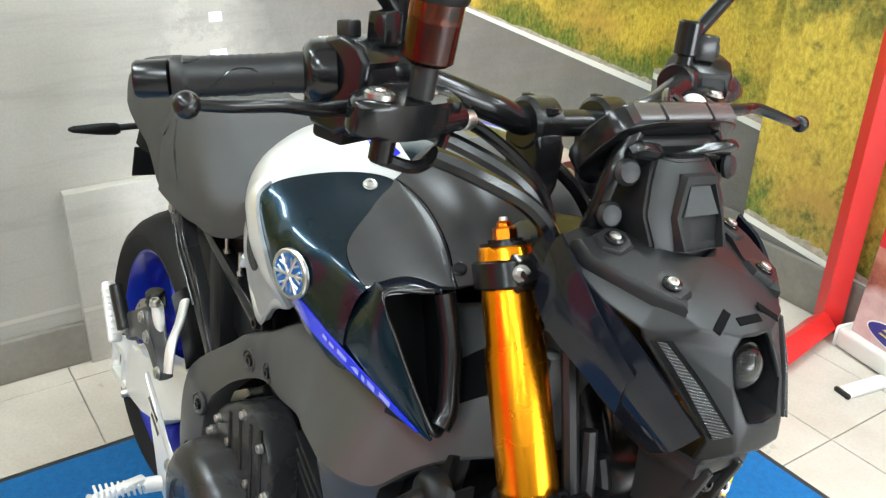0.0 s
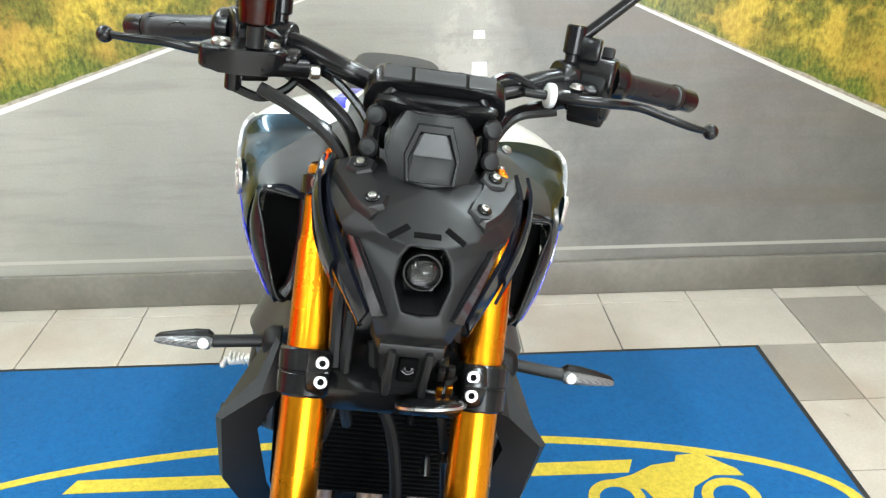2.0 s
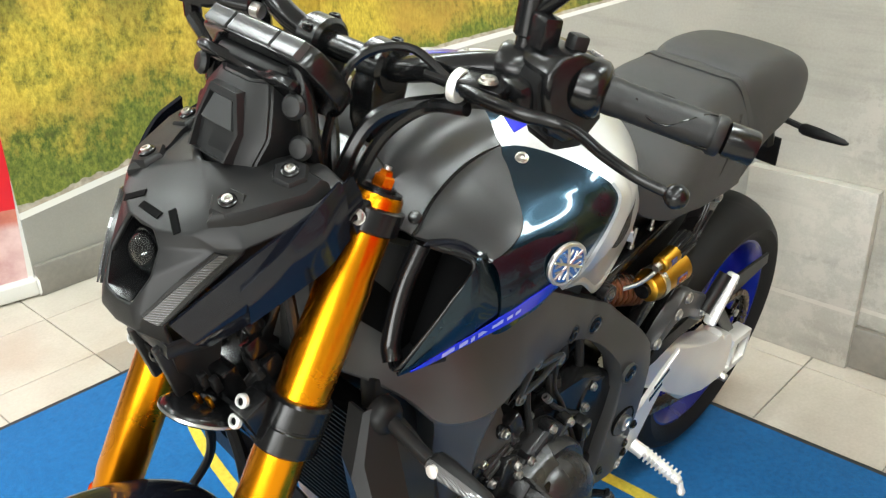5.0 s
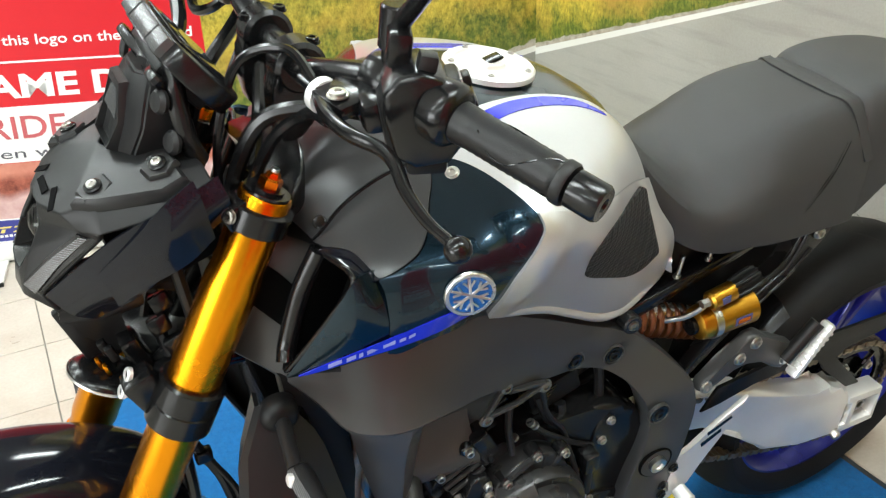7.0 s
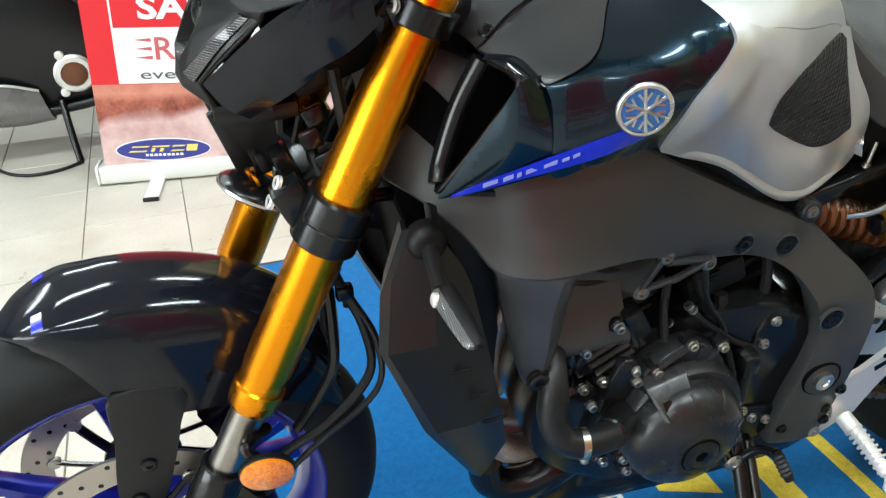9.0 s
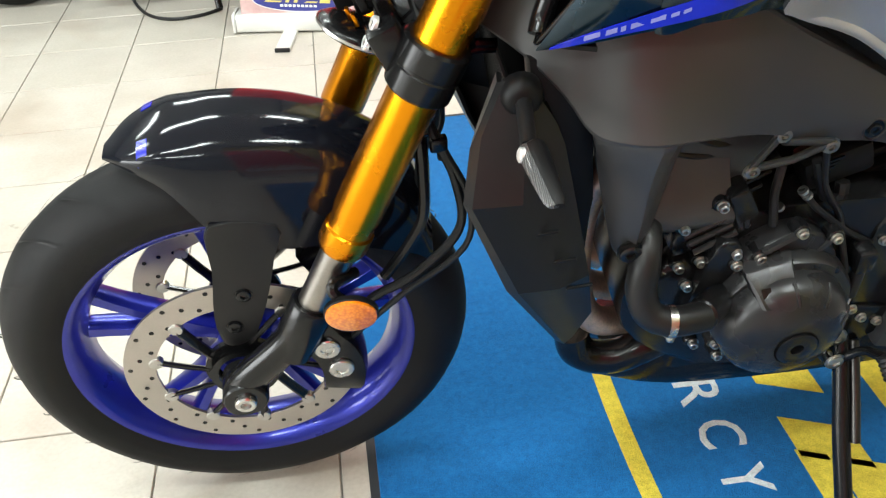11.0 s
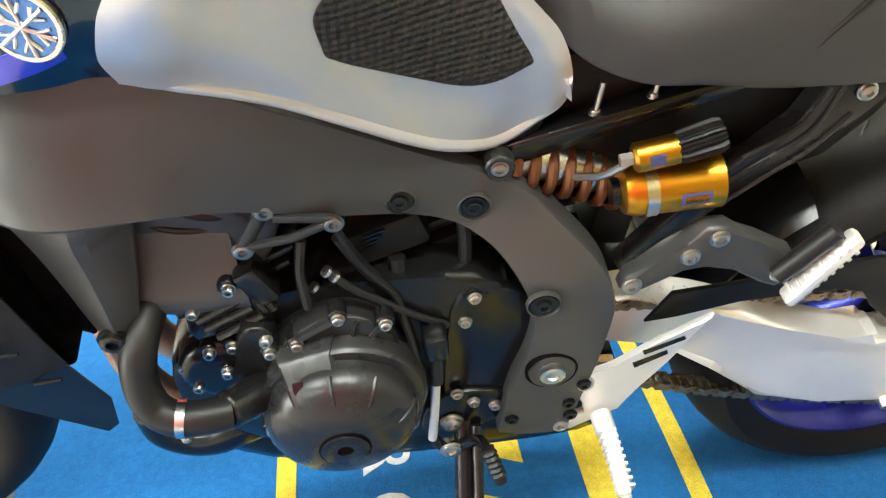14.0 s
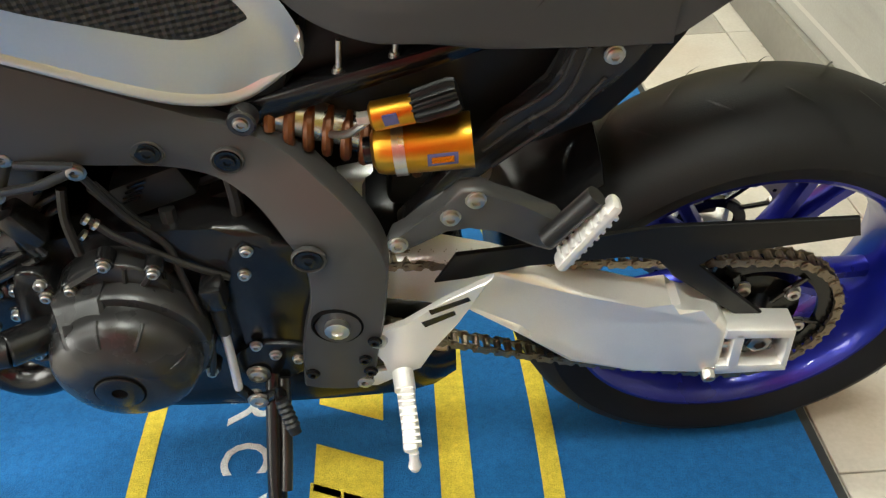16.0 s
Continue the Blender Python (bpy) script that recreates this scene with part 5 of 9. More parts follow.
# three vent slots above the lamp: near-black strips paint in the shade of their recesses
for y, turn in ((0.0, 0), (0.031, -34), (-0.031, 34)):
    c = (0.535, y, 1.011) if y == 0 else (0.531, y, 1.0113)
    bm = box((0.008, 0.026 if y else 0.03, 0.0014), c, pose(0, 0, 0, (0 if y == 0 else -9 if y > 0 else 9), 38 if y else 30, 0) @ pose(0, 0, 0, 0, 0, turn), 0.0006, 1)
    part("vent_slot", bm, SHADE_BLACK, cowl)
for side in (1, -1):
    # raised pads with screws
    for px_, py_, pz_ in ((0.44, 0.0775, 1.0505), (0.4965, 0.0615, 1.032)):
        pad = bmesh.new()
        way = Vector((0.32, side * 0.2, 1)).normalized()
        c = Vector((px_, side * py_, pz_))
        add_lathe(pad, c - way * 0.006, way, [(0, 0.019), (0.005, 0.0175), (0.007, 0.0155)], 6)
        pd = part("screw_pad", pad, DARK_PLASTIC, cowl)
        part("collar", add_lathe(bmesh.new(), c + way * 0.001, way, [(0, 0.0085), (0.002, 0.0085), (0.003, 0.007)], 20), SATIN_BLACK, pd)
        part("screw", hexbolt(bmesh.new(), c + way * 0.003, way, 0.005, 0.0035), BOLT, pd)
    # raised plate that carries both screws
    plate_pts = [(0.4246, 0.064), (0.418, 0.106), (0.44, 0.108), (0.499, 0.082), (0.5192, 0.062), (0.5012, 0.046), (0.4761, 0.052), (0.4542, 0.062)]
    rings = []
    for k, lift in ((1.0, -0.004), (0.98, 0.004), (0.88, 0.0075)):
        ring = []
        for x, y in plate_pts:
            x, y = 0.463 + (x - 0.463) * k, 0.072 + (y - 0.072) * k
            ring.append((x + lift * 0.3, side * y, 1.0385 - (x - 0.452) * 0.34 - max(0.0, y - 0.08) * 0.35 + lift))
        rings.append(ring)
    part("raised_plate", add_rings(bmesh.new(), rings), DARK_PLASTIC, cowl)
    # position lamp strip
    dark_rows = [[(0.5192, side * 0.072, 0.9943), (0.5042, side * 0.0838, 0.991)], [(0.5449, side * 0.0538, 0.967), (0.5332, side * 0.068, 0.96)], [(0.5714, side * 0.0329, 0.931), (0.5608, side * 0.0481, 0.923)]]
    rows = []
    for a, b in dark_rows:
        a, b = Vector(a), Vector(b)
        rows.append([a.lerp(b, 0.3 - 4 * (0.999 - a.z) * 0.6), a.lerp(b, 0.66 + 4 * (0.999 - a.z) * 0.8)])
    bm = skin(dark_rows, 6, 4, 0.004)
    for v in bm.verts:
        v.co += Vector((0.002, side * 0.0015, 0.0005))
    drl = part("position_lamp", bm, SATIN_BLACK, cowl, "dark position lamp strip with a ribbed reflector")
    bm = skin(rows, 6, 4, 0.002)
    for v in bm.verts:
        v.co += Vector((0.0045, side * 0.0032, 0.001))
    part("ribbed_strip", bm, LAMP_STRIP, drl, "ribbed bright reflector strip")
    # gloss side panel sweeping back to the fork
    side_rows = [
        [(0.396, side * 0.112, 1.046), (0.39, side * 0.12, 1.025), (0.386, side * 0.112, 1.005)],
        [(0.44, side * 0.115, 1.028), (0.434, side * 0.122, 1.003), (0.426, side * 0.115, 0.98)],
        [(0.498, side * 0.099, 0.994), (0.488, side * 0.105, 0.962), (0.474, side * 0.098, 0.93)],
        [(0.559, side * 0.056, 0.925), (0.541, side * 0.063, 0.9), (0.52, side * 0.06, 0.885)],
    ]
    fin = [[(0.42, side * 0.121, 1.052), (0.416, side * 0.126, 1.036), (0.408, side * 0.125, 0.99)], [(0.45, side * 0.124, 1.034), (0.444, side * 0.129, 1.008), (0.435, side * 0.126, 0.97)],
           [(0.48, side * 0.117, 1.002), (0.474, side * 0.12, 0.982), (0.468, side * 0.116, 0.95)], [(0.512, side * 0.097, 0.962), (0.506, side * 0.1, 0.945), (0.5, side * 0.095, 0.92)]]
    part("cowl_fin", skin(fin, 4, 4, 0.004), GLOSS_BLACK, cowl, "gloss black fin that stands off the cowl")
    part("side_panel", skin(side_rows, 5, 4, 0.005), GLOSS_BLACK, cowl, "gloss black cowl side panel")
# lower bracket under the lamp
br = part("lamp_bracket", plate([(0.552, -0.036), (0.552, 0.036), (0.51, 0.046), (0.47, 0.04), (0.47, -0.04), (0.51, -0.046)], 0.868, 0.888, "z", 0.006), DARK_PLASTIC, cowl)
tongue = bmesh.new()
add_rings(tongue, [[(x0 + 0.016, -w, z + 0.018), (x1 + 0.016, -w * 0.8, z + 0.022), (x1 + 0.016, w * 0.8, z + 0.022), (x0 + 0.016, w, z + 0.018)] for z, w, x0, x1 in ((0.87, 0.046, 0.48, 0.538), (0.845, 0.04, 0.478, 0.528), (0.815, 0.031, 0.475, 0.518), (0.79, 0.028, 0.474, 0.506))])
part("bracket_tongue", tongue, DARK_PLASTIC, br)
for y in (-0.021, 0.021):
    part("bracket_prong", box((0.022, 0.009, 0.075), (0.537, y, 0.845), pose(0, 0, 0, 0, 18, 0), 0.003), DARK_PLASTIC, br)
part("bracket_tip", box((0.02, 0.046, 0.03), (0.51, 0, 0.812), pose(0, 0, 0, 0, 15, 0), 0.006), DARK_PLASTIC, br)
part("lamp_back", box((0.1, 0.11, 0.09), (0.44, 0, 0.95), pose(0, 0, 0, 0, 20, 0), 0.01), MATT_BLACK, br)
# near-black block that stands for the shaded recess of the tongue
part("bracket_recess", box((0.01, 0.022, 0.04), (0.539, 0, 0.848), pose(0, 0, 0, 0, 20, 0), 0.003), SHADE_BLACK, br)
part("screw", hexbolt(bmesh.new(), (0.542, 0, 0.852), (1, 0, 0.3), 0.007, 0.005), SATIN_BLACK, br)
# fly screen hump behind the cowl
rings = []
for cx_, cz_, w_, d_ in ((0.438, 1.118, 0.034, 0.03), (0.448, 1.1, 0.046, 0.045), (0.458, 1.073, 0.054, 0.06), (0.468, 1.047, 0.046, 0.075), (0.47, 1.03, 0.044, 0.075)):
    rings.append([(cx_, w_ * 0.55, cz_), (cx_ - 0.012, w_, cz_), (cx_ - d_, w_, cz_), (cx_ - d_, -w_, cz_), (cx_ - 0.012, -w_, cz_), (cx_, -w_ * 0.55, cz_)])
bm = add_rings(bmesh.new(), rings)
bmesh.ops.bevel(bm, geom=[e for e in bm.edges], offset=0.0025, segments=2, affect="EDGES", clamp_overlap=True)
hump = part("fly_screen", bm, DARK_PLASTIC, cowl, "small dark fly screen with a raised trapezoid")
trap = bmesh.new()
n_ = Vector((0.92, 0, 0.4)).normalized()
quad = [(0.443, 0.02, 1.108), (0.443, -0.02, 1.108), (0.4525, -0.033, 1.073), (0.467, -0.029, 1.046), (0.467, 0.029, 1.046), (0.4525, 0.033, 1.073)]


def shrunk(k, lift):
    foot = Vector((0.469, 0, 1.043))
    return [foot + (Vector(q) - foot) * k + n_ * lift for q in quad]


add_rings(trap, [shrunk(1.0, -0.004), shrunk(0.985, 0.003), shrunk(0.94, 0.009), shrunk(0.84, 0.009), shrunk(0.8, 0.002)])
part("trapezoid", trap, DARK_PLASTIC, hump)
facet = skin([[(0.4505, 0.0125, 1.0985), (0.4505, -0.0125, 1.0985)], [(0.46, 0.0225, 1.0745), (0.46, -0.0225, 1.0745)]], 2, 2, 0.003)
part("screen_facet", facet, SHEEN_GREY, hump, "satin facet, paler grey with its reflection painted in")
# meter
meter = base_of("instrument_panel", Matrix(), "", "")
meter.parent = bike
tagged(meter, "black instrument panel with a flat colour screen")
for key in ("category",):
    if key in meter:
        del meter[key]
back_ = pose(0.39, 0, 1.117) @ pose(0, 0, 0, 0, -52, 0)
out = rounded([(-0.046, -0.05), (-0.05, 0.0), (-0.046, 0.05), (-0.02, 0.08), (0.026, 0.079), (0.044, 0.06), (0.047, 0.0), (0.044, -0.06), (0.026, -0.079), (-0.02, -0.08)], 3)
bm = plate(out, -0.01, 0.012, "z", 0.002)
bmesh.ops.transform(bm, matrix=back_, verts=bm.verts)
part("housing", bm, SATIN_BLACK, meter)
bm = plate([(-0.034, -0.05), (-0.034, 0.05), (0.034, 0.056), (0.034, -0.056)], 0.0121, 0.0142, "z", 0.001)
bmesh.ops.transform(bm, matrix=back_, verts=bm.verts)
part("screen", bm, SCREEN, meter)
bm = bmesh.new()
add_box(bm, (0.06, 0.1, 0.014), (0.0, 0, -0.016), None, 0.005)
bmesh.ops.transform(bm, matrix=back_, verts=bm.verts)
part("rear_cover", bm, MATT_BLACK, meter)
for side in (1, -1):
    br = part("meter_bracket", tube([(0.41, side * 0.05, 1.135), (0.413, side * 0.066, 1.105), (0.41, side * 0.07, 1.07), (0.40, side * 0.066, 1.04)], 0.0095, 10), SATIN_BLACK, meter)
    for p in ((0.425, side * 0.066, 1.105), (0.42, side * 0.07, 1.065)):
        part("rubber_mount", add_lathe(bmesh.new(), p, (1, side * 0.3, 0.3), [(0, 0.011), (0.004, 0.012), (0.008, 0.009), (0.009, 0.004)], 16), GREY_RUBBER, br)
# edge facets: the paler grey carries the bright reflection along the top
for y0, y1 in ((-0.066, -0.034), (-0.03, 0.03), (0.034, 0.066)):
    bm = plate([(0.04, y0), (0.04, y1), (0.049, y1 * 0.96), (0.049, y0 * 0.96)], -0.0085, 0.0105, "z", 0.002)
    bmesh.ops.transform(bm, matrix=back_, verts=bm.verts)
    part("top_ridge", bm, SHEEN_GREY, meter, "satin facet of the panel's edge, paler grey with its reflection painted in")
bm = plate(rounded([(0.0, -0.05), (0.03, -0.07), (0.036, -0.05), (0.02, 0.0), (0.036, 0.05), (0.03, 0.07), (0.0, 0.05), (0.004, 0.0)], 3), -0.03, -0.02, "z", 0.003)
bmesh.ops.transform(bm, matrix=back_, verts=bm.verts)
part("back_bracket", bm, SATIN_BLACK, meter)
# ---- main frame, engine, running gear ----
def beam_rows(side):
    """Stations along the frame spar: upper and lower edge."""
    front = [((0.385, 0.035, 0.96), (0.405, 0.055, 0.81)), ((0.348, 0.052, 0.945), (0.352, 0.114, 0.792)), ((0.315, 0.066, 0.935), (0.315, 0.149, 0.763)), ((0.283, 0.081, 0.922), (0.288, 0.174, 0.731)),
          ((0.255, 0.098, 0.91), (0.255, 0.193, 0.728)), ((0.22, 0.11, 0.895), (0.218, 0.197, 0.727)), ((0.165, 0.134, 0.868), (0.165, 0.182, 0.719)), ((0.09, 0.154, 0.83), (0.098, 0.162, 0.704))]
    rear = [((0.003, 0.149, 0.785), (0.015, 0.152, 0.681)),
          ((-0.076, 0.142, 0.742), (-0.057, 0.143, 0.667)), ((-0.127, 0.136, 0.713), (-0.1, 0.141, 0.652)), ((-0.176, 0.132, 0.678), (-0.127, 0.14, 0.63)), ((-0.211, 0.131, 0.633), (-0.15, 0.14, 0.6)),
          ((-0.253, 0.137, 0.575), (-0.174, 0.141, 0.549)), ((-0.273, 0.141, 0.517), (-0.186, 0.143, 0.508)), ((-0.269, 0.146, 0.462), (-0.182, 0.147, 0.455)), ((-0.26, 0.149, 0.406), (-0.165, 0.15, 0.39)), ((-0.24, 0.15, 0.3), (-0.155, 0.15, 0.305))]
    st = front + rear
    rings = []
    for a, b in st:
        a, b = Vector(a), Vector(b)
        ring = []
        for f, dy in ((0.0, -0.036), (0.0, -0.004), (0.025, 0.0), (0.25, 0.0035), (0.5, 0.0045), (0.75, 0.0035), (0.975, 0.0), (1.0, -0.004), (1.0, -0.036)):
            p = a.lerp(b, f)
            ring.append((p.x, side * (p.y + dy), p.z))
        rings.append(ring)
    return rings


def frame_side(side):
    rings = beam_rows(side)
    cols = [curve_points([r[i] for r in rings], 4) for i in range(len(rings[0]))]
    bm = bmesh.new()
    add_rings(bm, [[c[k] for c in cols] for k in range(len(cols[0]))])
    spar = part("frame_spar", bm, FRAME_GREY, bike, "dark grey cast aluminium frame spar", 32)
    # the engine mount arm flows out of the spar, with a ridge down its middle
    arm = []
    for z, x0, x1, y0, ym, y1 in ((0.785, 0.3, 0.15, 0.14, 0.168, 0.15), (0.75, 0.294, 0.16, 0.156, 0.182, 0.158), (0.726, 0.286, 0.172, 0.165, 0.193, 0.16), (0.7, 0.279, 0.182, 0.162, 0.19, 0.156), (0.66, 0.271, 0.189, 0.157, 0.182, 0.153),
                                  (0.61, 0.259, 0.197, 0.158, 0.178, 0.156), (0.575, 0.251, 0.204, 0.16, 0.174, 0.16), (0.55, 0.243, 0.209, 0.16, 0.172, 0.16), (0.538, 0.233, 0.216, 0.158, 0.166, 0.158)):
        xm, xn = x0 + (x1 - x0) * 0.58, x0 + (x1 - x0) * 0.7
        arm.append([(x0 - 0.003, side * 0.125, z), (x0, side * (y0 - 0.004), z), (x0 - 0.004, side * y0, z), (xm + 0.004, side * (ym - 0.001), z), (xm, side * ym, z), (xn, side * (ym - 0.004), z), (x1 + 0.004, side * y1, z), (x1, side * (y1 - 0.004), z), (x1 + 0.003, side * 0.125, z)])
    cols = [curve_points([r[i] for r in arm], 3) for i in range(9)]
    lg = part("engine_mount_leg", add_rings(bmesh.new(), [[c[k] for c in cols] for k in range(len(cols[0]))]), FRAME_GREY, spar, "dark grey engine mount arm", 30)
    part("mount_bolt", hexbolt(bmesh.new(), (0.229, side * 0.171, 0.562), (0, side, 0), 0.0125, 0.009), DARK_BOLT, lg)
    for (x, y, z), rx in (((-0.052, 0.1472, 0.69), 0.0145), ((-0.124, 0.1437, 0.672), 0.0155), ((-0.193, 0.1495, 0.537), 0.017)):
        ring = bmesh.new()
        add_lathe(ring, (x, side * (y - 0.004), z), (0, side, 0), [(0, rx + 0.0015), (0.005, rx + 0.0015), (0.006, rx), (0.001, rx - 0.002)], 24)
        hole = part("frame_boss", ring, FRAME_GREY, spar)
        part("boss_hole", cyl((x, side * (y - 0.001), z), (x, side * (y + 0.0012), z), rx - 0.0025, seg=24), SATIN_BLACK, hole)
        if x < -0.1 or x > -0.06:
            part("boss_bolt", hexbolt(bmesh.new(), (x, side * (y + 0.001), z), (0, side, 0), 0.008, 0.003), SATIN_BLACK, hole)
    # near-black sheet on the spar's front, painting the shade of an intake opening
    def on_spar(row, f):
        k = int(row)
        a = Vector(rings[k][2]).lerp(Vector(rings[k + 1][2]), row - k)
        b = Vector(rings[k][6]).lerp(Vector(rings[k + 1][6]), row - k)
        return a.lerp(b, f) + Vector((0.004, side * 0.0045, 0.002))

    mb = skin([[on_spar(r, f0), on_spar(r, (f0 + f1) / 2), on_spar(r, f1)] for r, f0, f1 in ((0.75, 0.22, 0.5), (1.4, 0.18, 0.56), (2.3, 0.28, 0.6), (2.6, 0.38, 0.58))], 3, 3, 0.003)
    part("intake_opening", mb, SHADE_BLACK, spar, "near-black sheet on the frame, painted shade of an intake opening")
    # swingarm pivot; its well is near-black, the recess's shade painted in
    well = bmesh.new()
    add_lathe(well, (-0.21, side * 0.148, 0.425), (0, side, 0), [(0, 0.03), (0.004, 0.03), (0.006, 0.028), (0.002, 0.026), (0.001, 0.0)], 32)
    pv = part("pivot_boss", well, SHADE_BLACK, spar)
    part("pivot_nut", add_lathe(bmesh.new(), (-0.21, side * 0.152, 0.425), (0, side, 0), [(0, 0.0145), (0.008, 0.0145), (0.009, 0.0125), (0.009, 0.007), (0.006, 0.006)], 12), STEEL, pv, "bright swingarm pivot nut")
    for p in ((-0.235, 0.36), (-0.24, 0.335), (-0.17, 0.335), (-0.25, 0.395)):
        part("frame_bolt", hexbolt(bmesh.new(), (p[0], side * 0.152, p[1]), (0, side, 0), 0.007, 0.005), SATIN_BLACK, spar)
    # the spar draws in and down towards the rear of the tank
    for ob in [spar, *spar.children_recursive]:
        for v in ob.data.vertices:
            w = min(1.0, max(0.0, (v.co.z - 0.56) / 0.1)) * float(np.interp(v.co.x, [-0.26, -0.18, -0.12, -0.05, 0.05, 0.15], [0.5, 1.0, 1.2, 1.0, 0.45, 0.0]))
            v.co.y -= side * 0.033 * w
            v.co.z -= 0.027 * w
    return spar


frame_side(1)
frame_side(-1)
head = bmesh.new()
add_cyl(head, fork_at(0.04, 0, -0.045), fork_at(0.21, 0, -0.045), 0.038, seg=28, edge=0.004)
add_box(head, (0.07, 0.14, 0.11), (0.37, 0, 0.86), None, 0.012)
part("head_pipe", head, FRAME_GREY, bike)
# dark airbox and tank underside that fill the middle
core = bmesh.new()
add_box(core, (0.36, 0.2, 0.15), (0.08, 0, 0.8), pose(0, 0, 0, 0, -12, 0), 0.02)
add_box(core, (0.2, 0.16, 0.16), (-0.1, 0, 0.74), pose(0, 0, 0, 0, -20, 0), 0.02)
part("air_box", core, MATT_BLACK, bike)

engine = base_of("engine", Matrix(), "", "")
engine.parent = bike
tagged(engine, "black three-cylinder engine with bright bolts")
for key in ("category",):
    if key in engine:
        del engine[key]
case = plate(rounded([(0.2, 0.36), (0.205, 0.45), (0.15, 0.53), (0.06, 0.56), (-0.06, 0.565), (-0.15, 0.55), (-0.2, 0.46), (-0.2, 0.36), (-0.12, 0.29), (0.0, 0.265), (0.12, 0.285)], 3), -0.135, 0.125, "y", 0.012)
part("crankcase", case, ENGINE_BLACK, engine, "black crankcase")
part("sump", box((0.24, 0.17, 0.1), (0.0, 0, 0.235), None, 0.025, 3), ENGINE_BLACK, engine)
headb = plate([(0.15, 0.53), (0.085, 0.575), (0.055, 0.66), (0.07, 0.705), (0.17, 0.735), (0.235, 0.71), (0.245, 0.655), (0.235, 0.6), (0.21, 0.545)], -0.13, 0.118, "y", 0.014, 3)
part("cylinder_head", headb, FRAME_GREY, engine, "dark grey cylinder head")
# sloping cover on the head's left side
cover = [[(0.232, 0.118, 0.655), (0.235, 0.128, 0.615), (0.226, 0.142, 0.572), (0.21, 0.13, 0.55)], [(0.17, 0.112, 0.668), (0.168, 0.126, 0.622), (0.168, 0.147, 0.572), (0.165, 0.135, 0.548)], [(0.112, 0.112, 0.66), (0.108, 0.126, 0.618), (0.1, 0.146, 0.574), (0.1, 0.135, 0.553)]]
part("head_cover", skin(cover, 4, 4, 0.006), FRAME_GREY, engine, "smooth grey cylinder head cover")
for z, off in ((0.555, 0.0), (0.575, 0.006), (0.595, 0.012)):
    part("cooling_fin", box((0.14, 0.262, 0.008), (0.13 - off, -0.005, z), pose(0, 0, 0, 0, 28, 0), 0.003), ENGINE_BLACK, engine)


def generator_cover():
    """The round cover low on the engine's left: flange, stepped dome, marked wedge and bolts."""
    out = [(0.108, 0.42), (0.104, 0.485), (0.068, 0.527), (0.027, 0.542), (-0.002, 0.533), (-0.026, 0.505), (-0.05, 0.43), (-0.048, 0.37), (-0.02, 0.335), (0.03, 0.32), (0.085, 0.335), (0.105, 0.37)]
    cov = part("generator_cover", plate(rounded(out, 3), 0.118, 0.166, "y", 0.006), ENGINE_GREY, engine, "black round generator cover with bright bolts")
    c = Vector((0.034, 0.16, 0.42))
    part("cover_step", add_lathe(bmesh.new(), c + Vector((-0.004, 0, 0.006)), (0, 1, 0), [(0, 0.0905), (0.02, 0.0895), (0.026, 0.086), (0.027, 0.08)], 56), ENGINE_GREY, cov, "", 30)
    part("dome", add_lathe(bmesh.new(), c, (0, 1, 0), [(0, 0.084), (0.036, 0.082), (0.05, 0.078), (0.058, 0.072), (0.066, 0.062), (0.073, 0.048), (0.077, 0.036), (0.078, 0.027)], 56), ENGINE_GREY, cov, "", 30)
    part("cap_groove", add_lathe(bmesh.new(), c + Vector((0, 0.0765, 0)), (0, 1, 0), [(0, 0.0275), (0.0026, 0.0275), (0.0026, 0.025)], 40), SHADE_BLACK, cov)
    part("inspection_cap", add_lathe(bmesh.new(), c + Vector((0, 0.077, 0)), (0, 1, 0), [(0, 0.0255), (0.0035, 0.0255), (0.0045, 0.024), (0.0045, 0.0085), (0.001, 0.008)], 40), ENGINE_BLACK, cov)
    for a in (18, 62, 96):
        d = Vector((-math.cos(radians(a)), 0, math.sin(radians(a))))
        part("dome_rib", tube([c + d * 0.06 + Vector((0, 0.066, 0)), c + d * 0.071 + Vector((0, 0.0585, 0)), c + d * 0.08 + Vector((0, 0.044, 0))], 0.0026, 6, 3), ENGINE_GREY, cov)
    tab = add_rings(bmesh.new(), [[(0.1, 0.155, 0.505), (0.034, 0.155, 0.522), (0.026, 0.165, 0.462), (0.086, 0.165, 0.458)],
                                  [(0.094, 0.18, 0.502), (0.038, 0.18, 0.516), (0.031, 0.217, 0.473), (0.082, 0.217, 0.474)],
                                  [(0.09, 0.187, 0.5), (0.041, 0.187, 0.513), (0.035, 0.222, 0.474), (0.078, 0.222, 0.476)]])
    tb = part("marked_tab", tab, ENGINE_GREY, cov, "", 30)
    for x, w in ((0.074, 0.011), (0.0615, 0.006), (0.052, 0.007)):
        part("mark_bar", box((w, 0.0012, 0.012), (x, 0.2062, 0.489), pose(0, 0, 0, 44, 10, 0)), SATIN_BLACK, tb)
    for a, b, r in (((0.005, 0.165, 0.497), (-0.02, 0.167, 0.533), 0.004), ((0.034, 0.167, 0.541), (0.07, 0.167, 0.519), 0.0055), ((0.015, 0.166, 0.512), (0.01, 0.166, 0.536), 0.003)):
        part("rib", tube([a, b], r, 6), ENGINE_GREY, cov)
